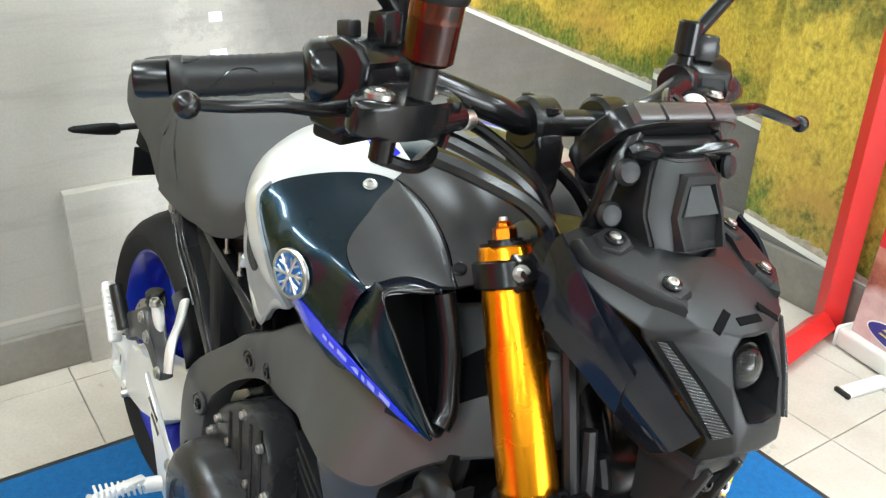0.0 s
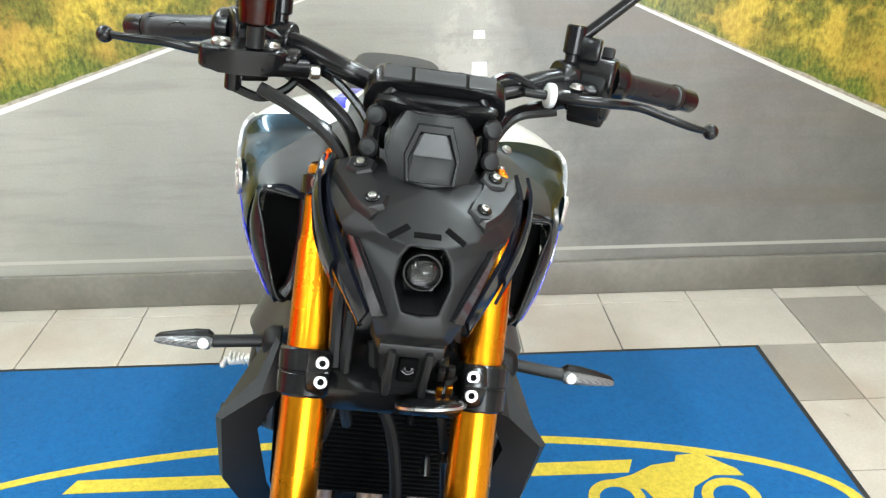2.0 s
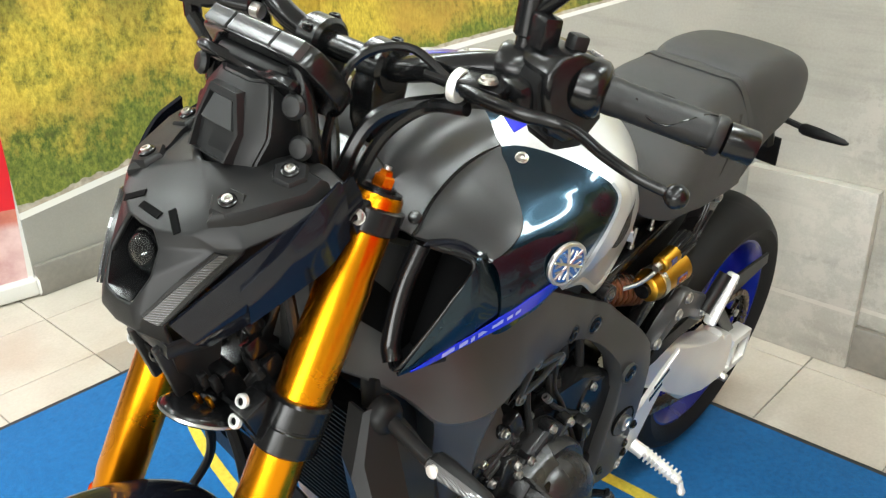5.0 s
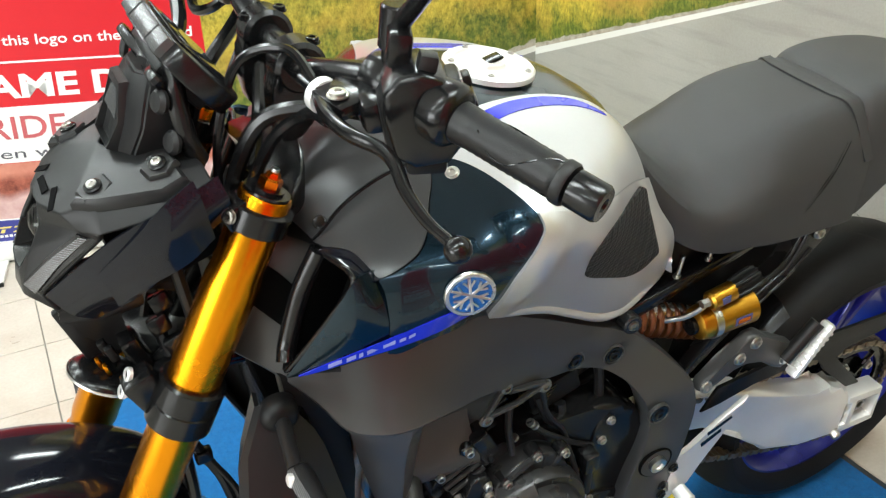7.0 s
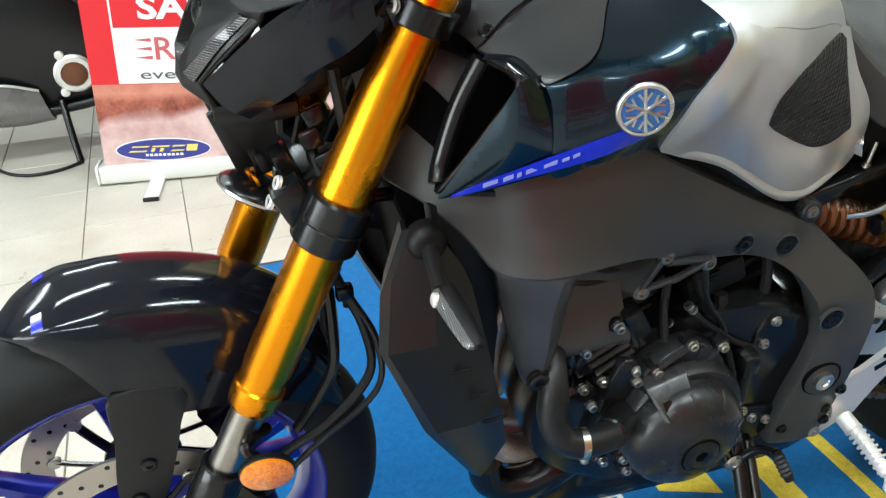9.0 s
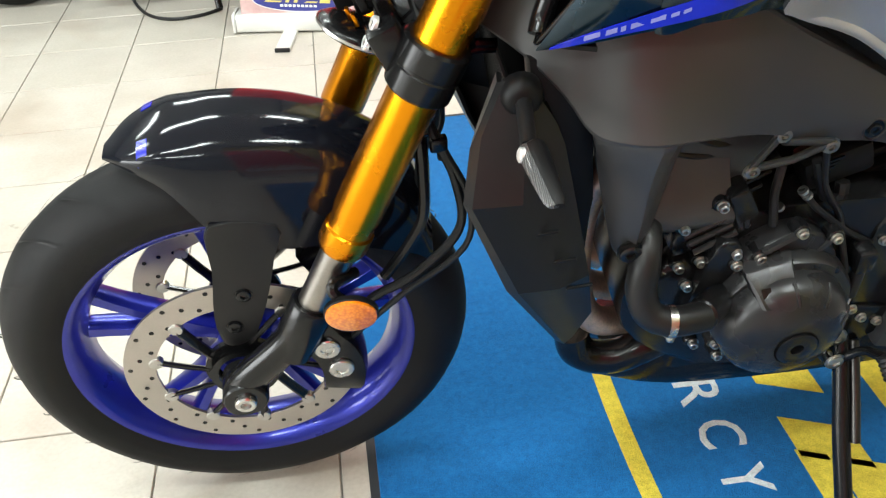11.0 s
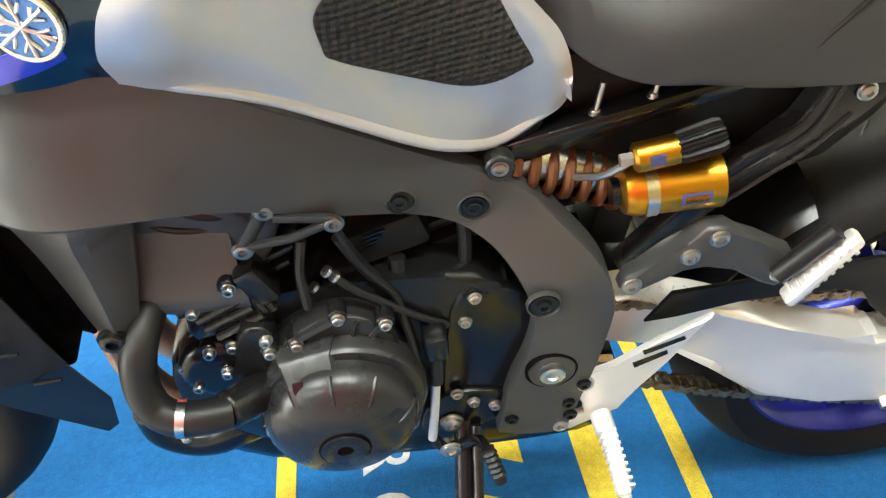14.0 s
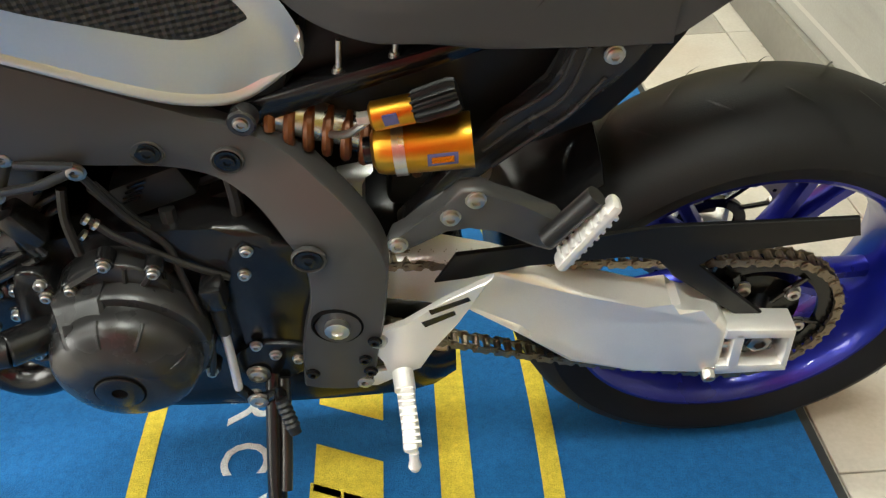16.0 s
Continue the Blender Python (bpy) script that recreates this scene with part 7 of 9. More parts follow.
part("cush_hub", add_lathe(bmesh.new(), (SPR[0], 0.04, SPR[1]), (0, 1, 0), [(0, 0.075), (0.02, 0.078), (0.04, 0.07), (0.046, 0.045)], 32), SATIN_BLACK, rear_wheel)


def chain_path(count):
    """Points and directions at even steps round both sprockets."""
    a, b = Vector((SPR[0], 0, SPR[1])), Vector((FSPR[0], 0, FSPR[1]))
    d = (b - a).normalized()
    up = Vector((-d.z, 0, d.x)) if -d.z < 10 else d
    tilt = math.asin((SPR[2] - FSPR[2]) / (b - a).length)
    nt = d * math.sin(tilt) + up * math.cos(tilt)
    nb = d * math.sin(tilt) - up * math.cos(tilt)
    pts = []
    for i in range(400):
        pts.append((a + nt * SPR[2]).lerp(b + nt * FSPR[2], i / 400))
    def arc(c, n0, n1, r, way):
        t0, t1 = math.atan2(n0.z, n0.x), math.atan2(n1.z, n1.x)
        if way < 0:
            while t1 > t0:
                t1 -= 2 * math.pi
        else:
            while t1 < t0:
                t1 += 2 * math.pi
        return [c + Vector((math.cos(t0 + (t1 - t0) * k / 60), 0, math.sin(t0 + (t1 - t0) * k / 60))) * r for k in range(60)]
    pts += arc(b, nt, nb, FSPR[2], -1)
    for i in range(400):
        sag = 0.02 * math.sin(math.pi * i / 400)
        pts.append((b + nb * FSPR[2]).lerp(a + nb * SPR[2], i / 400) - Vector((0, 0, sag)))
    pts += arc(a, nb, nt, SPR[2], -1)
    far = [0.0]
    for p, q in zip(pts, pts[1:] + pts[:1]):
        far.append(far[-1] + (q - p).length)
    out, j = [], 0
    for k in range(count):
        want = far[-1] * k / count
        while far[j + 1] < want:
            j += 1
        f = (want - far[j]) / max(far[j + 1] - far[j], 1e-9)
        q = pts[(j + 1) % len(pts)]
        out.append((pts[j].lerp(q, f), (q - pts[j]).normalized()))
    return out


links = []
for wide in (0, 1):
    bm = bmesh.new()
    yy = 0.0105 if wide else 0.0075
    shape = rounded([(-0.0125, 0), (-0.009, 0.0068), (0, 0.0048), (0.009, 0.0068), (0.0125, 0), (0.009, -0.0068), (0, -0.0048), (-0.009, -0.0068)], 2)
    for s in (1, -1):
        add_plate(bm, shape, s * yy - 0.001, s * yy + 0.001, "y")
        if wide:
            for q in (-0.008, 0.008):
                add_cyl(bm, (q, s * yy, 0), (q, s * (yy + 0.0022), 0), 0.0028, seg=8)
    add_cyl(bm, (0.008, -yy, 0), (0.008, yy, 0), 0.005, seg=8)
    links.append(as_mesh("chain_link", bm, CHAIN))
chain = base_of("drive_chain", Matrix(), "", "")
chain.parent = bike
chain.location.y = 0.02
tagged(chain, "oiled steel drive chain")
for key in ("category",):
    if key in chain:
        del chain[key]
COUNT = 108
for k, (p, d) in enumerate(chain_path(COUNT)):
    ob = new("link", links[k % 2])
    ob.parent = chain
    ob.matrix_basis = Matrix.Translation((p.x, CY, p.z)) @ Matrix.Rotation(-math.atan2(d.z, d.x), 4, "Y")
guard = plate([(-0.313, 0.447), (-0.338, 0.492), (-0.42, 0.497), (-0.568, 0.514), (-0.79, 0.508), (-0.8, 0.478), (-0.638, 0.464), (-0.615, 0.447), (-0.716, 0.35), (-0.7, 0.333), (-0.592, 0.43), (-0.572, 0.462), (-0.538, 0.472), (-0.42, 0.466), (-0.35, 0.452)], 0.132, 0.138, "y", 0.002)
part("chain_guard", guard, MATT_BLACK, bike, "matt black chain guard")
hug = []
for a in (128, 137, 146, 156, 166):
    q = radians(a)
    rr = 0.344
    hug.append([(REAR[0] + rr * math.cos(math.pi - q), g * 0.105, REAR[1] + (rr - 0.03 * abs(g) ** 3) * math.sin(q)) for g in (-1, -0.7, 0, 0.7, 1)])
part("rear_hugger", skin(hug, 4, 4, 0.004), SATIN_BLACK, bike, "smoked black inner mudguard")
# tail section
tail = bmesh.new()
add_box(tail, (0.34, 0.16, 0.2), (-0.31, 0, 0.69), pose(0, 0, 0, 0, 10, 0), 0.02)
add_box(tail, (0.36, 0.14, 0.07), (-0.63, 0, 0.805), pose(0, 0, 0, 0, 4, 0), 0.02)
part("under_seat_tray", tail, MATT_BLACK, bike, "matt black tail underside")
part("tail_lamp", box((0.03, 0.1, 0.035), (-0.86, 0, 0.832), pose(0, 0, 0, 0, -20, 0), 0.01), RED_PLASTIC, bike, "red tail lamp")
plate_arm = part("plate_holder", tube([(-0.84, 0, 0.81), (-0.89, 0, 0.76), (-0.93, 0, 0.69)], 0.022, 10, flat=2.0), MATT_BLACK, bike, "black number plate holder")
part("plate_panel", box((0.006, 0.09, 0.07), (-0.94, 0, 0.66), pose(0, 0, 0, 0, 12, 0), 0.002), MATT_BLACK, plate_arm)
for side in (1, -1):
    bar = part("rear_indicator", tube([(-0.865, side * 0.02, 0.765), (-0.868, side * 0.07, 0.76), (-0.868, side * 0.1, 0.757)], 0.007, 8), GREY_RUBBER, bike, "slim black rear indicator")
    part("lamp_body", add_rings(bmesh.new(), [[Vector((-0.868 + 0.01 * math.cos(a) * w, side * y, 0.755 + 0.013 * math.sin(a) * w)) for a in (2 * math.pi * k / 12 for k in range(12))] for y, w in ((0.095, 0.7), (0.105, 1.0), (0.135, 0.95), (0.185, 0.55), (0.195, 0.2))]), MATT_BLACK, bar)
    rail = plate([(-0.125, 0.672), (-0.138, 0.694), (-0.223, 0.716), (-0.33, 0.743), (-0.4, 0.757), (-0.4, 0.745), (-0.341, 0.728), (-0.222, 0.692), (-0.145, 0.664)], side * 0.085, side * 0.108, "y", 0.005)
    rl = part("subframe_rail", rail, SATIN_BLACK, bike, "dark grey cast subframe rail", 50)
    part("rail_bolt", hexbolt(bmesh.new(), (-0.142, side * 0.107, 0.682), (0, side, 0), 0.0095, 0.006), SATIN_BLACK, rl)
    for x, z in ((-0.232, 0.712), (-0.287, 0.726)):
        stud = part("rail_stud", cyl((x, side * 0.098, z), (x - 0.004, side * 0.098, z + 0.04), 0.003, seg=12), BOLT, rl)
        part("stud_nut", hexbolt(bmesh.new(), (x, side * 0.098, z + 0.004), (-0.1, 0, 1), 0.0052, 0.006), BOLT, stud)
    tailp = plate(rounded([(-0.38, 0.6), (-0.44, 0.745), (-0.6, 0.79), (-0.57, 0.72), (-0.5, 0.62)], 2), side * 0.05, side * 0.078, "y", 0.006)
    part("tail_side_cover", tailp, MATT_BLACK, bike, "matt black tail side cover")
    strut = plate([(-0.452, 0.74), (-0.49, 0.745), (-0.536, 0.738), (-0.517, 0.715), (-0.498, 0.693), (-0.458, 0.652), (-0.392, 0.605), (-0.286, 0.501), (-0.276, 0.52), (-0.35, 0.61), (-0.388, 0.655), (-0.438, 0.69)], side * 0.088, side * 0.11, "y", 0.005)
    sp = part("subframe_strut", strut, ENGINE_GREY, bike, "dark grey subframe strut", 50)
    for line in ([(-0.457, 0.735), (-0.441, 0.693), (-0.388, 0.655)], [(-0.471, 0.736), (-0.45, 0.679), (-0.404, 0.645), (-0.37, 0.617)], [(-0.489, 0.7), (-0.457, 0.658), (-0.42, 0.629), (-0.38, 0.596)]):
        part("strut_ridge", tube([(x, side * 0.1105, z) for x, z in line], 0.0026, 8), ENGINE_GREY, sp)
    part("strut_bolt", hexbolt(bmesh.new(), (-0.494, side * 0.112, 0.727), (0, side, 0), 0.0085, 0.006), BOLT, sp)
    out_, lift_ = (0.0, 0.0) if side > 0 else (0.022, 0.035)
    pb = plate([(-0.264, 0.535), (-0.27, 0.552), (-0.31, 0.573), (-0.327, 0.592), (-0.343, 0.612), (-0.366, 0.612), (-0.403, 0.58), (-0.445, 0.565), (-0.458, 0.545), (-0.452, 0.522), (-0.439, 0.513), (-0.419, 0.522), (-0.387, 0.555), (-0.351, 0.565), (-0.328, 0.556), (-0.292, 0.536), (-0.277, 0.525)], side * 0.14, side * 0.163, "y", 0.006)
    ph = part("pillion_bracket", pb, FRAME_GREY, bike, "grey pillion footrest bracket", 50)
    for x, z in ((-0.276, 0.541), (-0.332, 0.576), (-0.358, 0.598), (-0.438, 0.536)):
        part("bracket_bolt", hexbolt(bmesh.new(), (x, side * 0.162, z), (0, side, 0), 0.009, 0.006), BOLT, ph)
    peg = bmesh.new()
    p0, p1 = Vector((-0.444, side * 0.176, 0.508)), Vector((-0.499, side * 0.18, 0.6))
    way = (p1 - p0).normalized()
    add_box(peg, (0.014, 0.024, 0.105), (p0 + p1) / 2, Matrix.Rotation(math.atan2(way.x, way.z), 4, "Y"), 0.006)
    for k in range(8):
        c = p0.lerp(p1, 0.15 + 0.1 * k) + Vector((-0.006, 0, 0.01)).normalized() * 0.0
        part("peg_rib", box((0.018, 0.02, 0.005), c, Matrix.Rotation(math.atan2(way.x, way.z), 4, "Y"), 0.001), ALU, ph)
    part("pillion_peg", peg, ALU, ph, "folded aluminium pillion footrest")
    part("peg_rubber", tube([p0.lerp(p1, 0.2) + Vector((0.022, -side * 0.01, 0.012)), p1 + Vector((0.02, -side * 0.01, 0.0))], 0.012, 10), GREY_RUBBER, ph)
    heel = plate([(-0.378, 0.482), (-0.323, 0.447), (-0.275, 0.411), (-0.256, 0.4), (-0.238, 0.4), (-0.228, 0.386), (-0.234, 0.365), (-0.249, 0.345), (-0.253, 0.322), (-0.217, 0.322), (-0.207, 0.311), (-0.214, 0.297), (-0.236, 0.294), (-0.26, 0.314), (-0.291, 0.324), (-0.311, 0.367), (-0.337, 0.407)], side * 0.158, side * 0.167, "y", 0.003)
    hl = part("footrest_plate", heel, ALU, bike, "bare aluminium footrest plate with two slots")
    for pts in ([(-0.304, 0.434), (-0.349, 0.453), (-0.352, 0.447), (-0.307, 0.427)], [(-0.295, 0.414), (-0.333, 0.431), (-0.335, 0.424), (-0.299, 0.405)]):
        part("slot", plate(pts, side * 0.1665, side * 0.1678, "y"), SATIN_BLACK, hl)
    for x, z in ((-0.243, 0.386), (-0.221, 0.309)):
        part("plate_bolt", hexbolt(bmesh.new(), (x, side * 0.166, z), (0, side, 0), 0.0095, 0.007), BOLT, hl)
    rest = bmesh.new()
    a, b = Vector((-0.268, side * 0.17, 0.325 + lift_ * 0.3)), Vector((-0.276, side * (0.268 + out_ * 0.5), 0.305 + lift_))
    add_cyl(rest, a, a.lerp(b, 0.25), 0.013, seg=14)
    add_box(rest, (0.018, 0.085, 0.016), a.lerp(b, 0.6), pose(0, 0, 0, side * -13, 0, 0), 0.006)
    for k in range(9):
        part("peg_rib", box((0.021, 0.004, 0.019), a.lerp(b, 0.24 + 0.085 * k), pose(0, 0, 0, side * -13, 0, 0), 0.001), ALU, hl)
    add_lathe(rest, b + Vector((0.0, 0, -0.004)), (0, side * 0.4, -1), [(0, 0.006), (0.012, 0.006), (0.02, 0.008), (0.026, 0.005)], 12)
    part("rider_peg", rest, ALU, hl, "ribbed aluminium footrest")
    hl.location.y -= out_ if side < 0 else 0
    ph.location.y -= out_ * 1.8 if side < 0 else 0
# gear lever and rod
part("shift_rod", tube([(-0.071, 0.165, 0.44), (-0.069, 0.166, 0.37), (-0.066, 0.166, 0.31)], 0.0055, 10), ALU, bike, "bare aluminium shift rod")
lever = part("gear_lever", tube([(-0.066, 0.165, 0.308), (-0.08, 0.166, 0.289), (-0.1, 0.168, 0.29), (-0.118, 0.182, 0.318), (-0.124, 0.207, 0.333)], 0.007, 10), SATIN_BLACK, bike, "black gear lever with rubber toe piece")
part("lever_pivot", hexbolt(bmesh.new(), (-0.088, 0.172, 0.29), (0, 1, 0), 0.0115, 0.005), BOLT, lever)
toe0, toe1 = Vector((-0.124, 0.205, 0.336)), Vector((-0.138, 0.231, 0.301))
part("toe_rubber", add_lathe(bmesh.new(), toe0, toe1 - toe0, [(0, 0.0085)] + [(0.004 + 0.0035 * k, 0.0095 if k % 2 else 0.0075) for k in range(11)] + [(0.046, 0.007)], 16), GREY_RUBBER, lever)
# side stand
stand = part("side_stand", tube([(-0.115, 0.11, 0.325), (-0.115, 0.15, 0.285), (-0.11, 0.22, 0.2), (-0.108, 0.3, 0.108), (-0.106, 0.335, 0.068)], 0.0125, 12), SATIN_BLACK, bike, "black side stand, folded down")
part("stand_foot", box((0.06, 0.04, 0.012), (-0.11, 0.345, 0.066), pose(0, 0, 0, 10, 0, 0), 0.004), SATIN_BLACK, stand)
part("stand_spring", tube([(-0.13, 0.14, 0.31), (-0.128, 0.19, 0.25), (-0.124, 0.235, 0.2)], 0.007, 10), DARK_BOLT, stand)
part("stand_bolt", hexbolt(bmesh.new(), (-0.1, 0.14, 0.322), (0, 1, 0), 0.012, 0.008), BOLT, stand)
# joint of the subframe rail and the main frame
joint = part("rail_joint", add_lathe(bmesh.new(), (-0.148, 0.09, 0.686), (0.05, 1, 0.1), [(0, 0.0145), (0.016, 0.0145), (0.018, 0.0125), (0.018, 0.009), (0.016, 0.0085)], 24), ENGINE_GREY, bike, "grey subframe joint with its bolt")
part("joint_bolt", hexbolt(bmesh.new(), (-0.147, 0.106, 0.6876), (0.05, 1, 0.1), 0.007, 0.004), DARK_STEEL, joint)
# shock absorber
sh0, sh1 = Vector((-0.15, 0.06, 0.675)), Vector((-0.32, 0.05, 0.6))
part("inner_mudguard", box((0.05, 0.15, 0.24), (-0.305, -0.03, 0.6), pose(0, 0, 0, 0, -8, 0), 0.01), MATT_BLACK, bike, "matt black inner mudguard")
shock = part("shock_absorber", cyl(sh0, sh1, 0.022, seg=24), STEEL, bike, "rear shock absorber with orange spring and gold reservoir")
coil = [sh0.lerp(sh1, 0.1 + 0.85 * k / 96) + Vector((0, math.cos(k / 96 * 2 * math.pi * 8) * 0.025 + 0.002, math.sin(k / 96 * 2 * math.pi * 8) * 0.025 - 0.006)) for k in range(97)]
part("spring", tube(coil, 0.006, 8, 1), SPRING_ORANGE, shock, "orange coil spring")
ra, rb = Vector((-0.2678, 0.0976, 0.6408)), Vector((-0.3679, 0.0959, 0.648))
res = part("reservoir", add_lathe(bmesh.new(), ra, rb - ra, [(0, 0.017), (0.004, 0.024), (0.012, 0.0265), (0.05, 0.0275), (0.093, 0.0285), (0.1, 0.0285), (0.1, 0.0255), (0.097, 0.025)], 40), DULL_GOLD, shock, "gold reservoir cylinder")
part("reservoir_band", add_lathe(bmesh.new(), ra.lerp(rb, 0.22), rb - ra, [(0, 0.0275), (0, 0.029), (0.012, 0.029), (0.012, 0.0275)], 40, caps=False), STEEL, res, "bright clamp band")
part("blue_sticker", skin([[ra.lerp(rb, f) + Vector((0.0, 0.0287 * math.cos(a), 0.0287 * math.sin(a))) for a in (0.35, 0.1, -0.15)] for f in (0.55, 0.7, 0.85)], 3, 3, 0.0006), DULL_BLUE, res, "small blue sticker with illegible writing")
part("sticker_writing", skin([[ra.lerp(rb, f) + Vector((0.0, 0.0292 * math.cos(a), 0.0292 * math.sin(a))) for a in (0.22, 0.1, -0.02)] for f in (0.59, 0.7, 0.81)], 3, 3, 0.0004), ORANGE_METAL, res)
part("reservoir_end", cyl(ra - (rb - ra).normalized() * 0.008, ra, 0.014, seg=14), SATIN_BLACK, res)
aa, ab, ac = Vector((-0.2708, 0.1112, 0.6941)), Vector((-0.3108, 0.1092, 0.7008)), Vector((-0.3549, 0.1069, 0.7144))
adj = part("preload_adjuster", add_lathe(bmesh.new(), aa, ab - aa, [(0, 0.011), (0.003, 0.0145), (0.042, 0.0145)], 28), DULL_GOLD, shock, "gold preload adjuster with black ribbed knob")
knob = bmesh.new()
rings = []
for d_, r_ in ((0, 0.014), (0.006, 0.0165), (0.04, 0.0178), (0.046, 0.0155)):
    u, v, w = basis(ac - ab)
    rings.append([ab + w * d_ + (u * math.cos(a) + v * math.sin(a)) * (r_ - (0.003 if k % 4 < 2 else 0)) for k, a in ((k, 2 * math.pi * k / 48) for k in range(48))])
add_rings(knob, rings)
part("ribbed_knob", knob, MATT_BLACK, adj, "black ribbed knob", 25)
part("adjuster_sticker", box((0.014, 0.002, 0.012), aa.lerp(ab, 0.5) + Vector((0, 0.0138, 0.003)), pose(0, 0, 0, 0, 12, 0)), DULL_BLUE, adj)
part("adjuster_fitting", tube([aa, aa + Vector((0.01, -0.002, -0.012)), aa + Vector((0.025, -0.012, -0.03)), aa + Vector((0.045, -0.03, -0.045))], 0.004, 8), BOLT, adj)
part("hose_union", cyl(aa + Vector((0.012, 0, -0.002)), aa, 0.007, seg=6), BOLT, adj)
# right-hand rear brake parts
pedal = part("brake_pedal", tube([(-0.2, -0.18, 0.32), (-0.15, -0.19, 0.31), (-0.1, -0.2, 0.32), (-0.085, -0.235, 0.33), (-0.08, -0.272, 0.336)], 0.008, 10), SATIN_BLACK, bike, "black rear brake pedal")
part("pedal_tip", box((0.03, 0.03, 0.01), (-0.08, -0.268, 0.341), None, 0.003), SATIN_BLACK, pedal)
part("brake_line_guard", tube([(-0.366, -0.131, 0.612), (-0.32, -0.155, 0.6), (-0.278, -0.182, 0.585), (-0.265, -0.19, 0.545)], 0.0095, 10, flat=0.6), ALU, bike, "bare aluminium bracket arm")
mc = part("rear_master_cylinder", tube([(-0.335, -0.187, 0.628), (-0.333, -0.184, 0.604), (-0.33, -0.181, 0.575)], 0.0095, 12), ALU, bike, "bare aluminium rear brake cylinder")
part("rear_fluid_pot", cyl((-0.369, -0.175, 0.605), (-0.369, -0.18, 0.636), 0.016, seg=18, edge=0.003), SATIN_BLACK, mc)
part("brake_union", hexbolt(bmesh.new(), (-0.334, -0.19, 0.63), (0, -0.2, 1), 0.008, 0.01), BOLT, mc)
# ---- handlebar and controls ----
bar = part("handlebar", tube([(0.187, -0.363, 1.122), (0.232, -0.26, 1.142), (0.262, -0.18, 1.146), (0.286, -0.11, 1.128), (0.284, -0.06, 1.112), (0.283, 0.0, 1.11), (0.284, 0.06, 1.112), (0.286, 0.11, 1.128), (0.262, 0.18, 1.146), (0.232, 0.26, 1.142), (0.187, 0.363, 1.122)], 0.0135, 16), SATIN_BLACK, bike, "black tapered handlebar")
BAR = [bar]
for side in (1, -1):
    ris = bmesh.new()
    add_plate(ris, rounded([(0.276, 1.125), (0.3, 1.118), (0.312, 1.095), (0.31, 1.04), (0.29, 1.035), (0.275, 1.05), (0.262, 1.09), (0.262, 1.113)], 3), side * 0.046 - 0.015, side * 0.046 + 0.015, "y", 0.005, 3)
    add_lathe(ris, (0.283, side * 0.046 - 0.017, 1.11), (0, 1, 0), [(0, 0.022), (0.004, 0.0265), (0.03, 0.0265), (0.034, 0.022)], 32)
    rs = part("bar_clamp", ris, SATIN_BLACK, bike, "black handlebar clamp")
    BAR.append(rs)
    for x, z in ((0.302, 1.125), (0.266, 1.129)):
        part("clamp_bolt", hexbolt(bmesh.new(), (x, side * 0.046, z), (-0.1, 0, 1), 0.0065, 0.006), SATIN_BLACK, rs)
    a, b = Vector((0.226, side * 0.272, 1.14)), Vector((0.185, side * 0.365, 1.123))
    way = b - a
    far = way.length
    prof = [(-0.02, 0.0175), (0.002, 0.0175), (0.009, 0.017)] + [(0.012 + 0.075 * k / 20, 0.0165 + (0.0006 if k % 2 else 0)) for k in range(21)] + [(far - 0.012, 0.0168), (far - 0.01, 0.0185), (far - 0.003, 0.0185), (far - 0.001, 0.017)]
    grip = part("grip", add_lathe(bmesh.new(), a, way, prof, 28), GREY_RUBBER, bike, "black rubber handlebar grip")
    for k in range(3):
        u, v, w = basis(way)
        line = [a + w * (0.02 + 0.08 * f) + (u * math.cos(2 * math.pi * k / 3 + 0.9 * math.sin(f * 5)) + v * math.sin(2 * math.pi * k / 3 + 0.9 * math.sin(f * 5))) * 0.0166 for f in (0, 0.2, 0.4, 0.6, 0.8, 1)]
        part("grip_groove", tube(line, 0.0009, 5), SATIN_BLACK, grip)
    part("bar_end", add_lathe(bmesh.new(), b, way, [(0, 0.013), (0.002, 0.0158), (0.026, 0.0158), (0.029, 0.014), (0.029, 0.006), (0.027, 0.005)], 28), SATIN_BLACK, grip, "black bar-end weight")
    BAR.append(grip)
    # switch housing
    hm = pose(0.243, side * 0.224, 1.144, 0, 10, -side * 22)

    def on_housing(name, bm, material, label="", parent=None):
        bmesh.ops.transform(bm, matrix=hm, verts=bm.verts)
        return part(name, bm, material, parent or bike, label)

    shape = [(-0.03, -0.036), (-0.031, 0.008), (-0.022, 0.026), (-0.006, 0.034), (0.014, 0.033), (0.027, 0.022), (0.03, 0.0), (0.027, -0.036), (0.012, -0.05), (-0.016, -0.05)]
    hs = on_housing("switch_housing", plate(shape, -0.029, 0.029, "y", 0.006, 3), SATIN_BLACK, "black handlebar switch housing")
    BAR.append(hs)
    on_housing("front_cover", plate([(0.006, -0.046), (0.006, 0.028), (0.02, 0.027), (0.033, 0.01), (0.033, -0.03), (0.022, -0.047)], -0.024, 0.02, "y", 0.004), MATT_BLACK, "", hs)
    on_housing("switch_pod", box((0.022, 0.05, 0.05), (-0.029, 0, -0.008), pose(0, 0, 0, 0, 8, 0), 0.006), MATT_BLACK, "", hs)
    on_housing("flash_trigger", box((0.02, 0.028, 0.03), (0.008, -side * 0.01, 0.044), pose(0, 0, 0, 0, -14, 0), 0.004), SATIN_BLACK, "", hs)
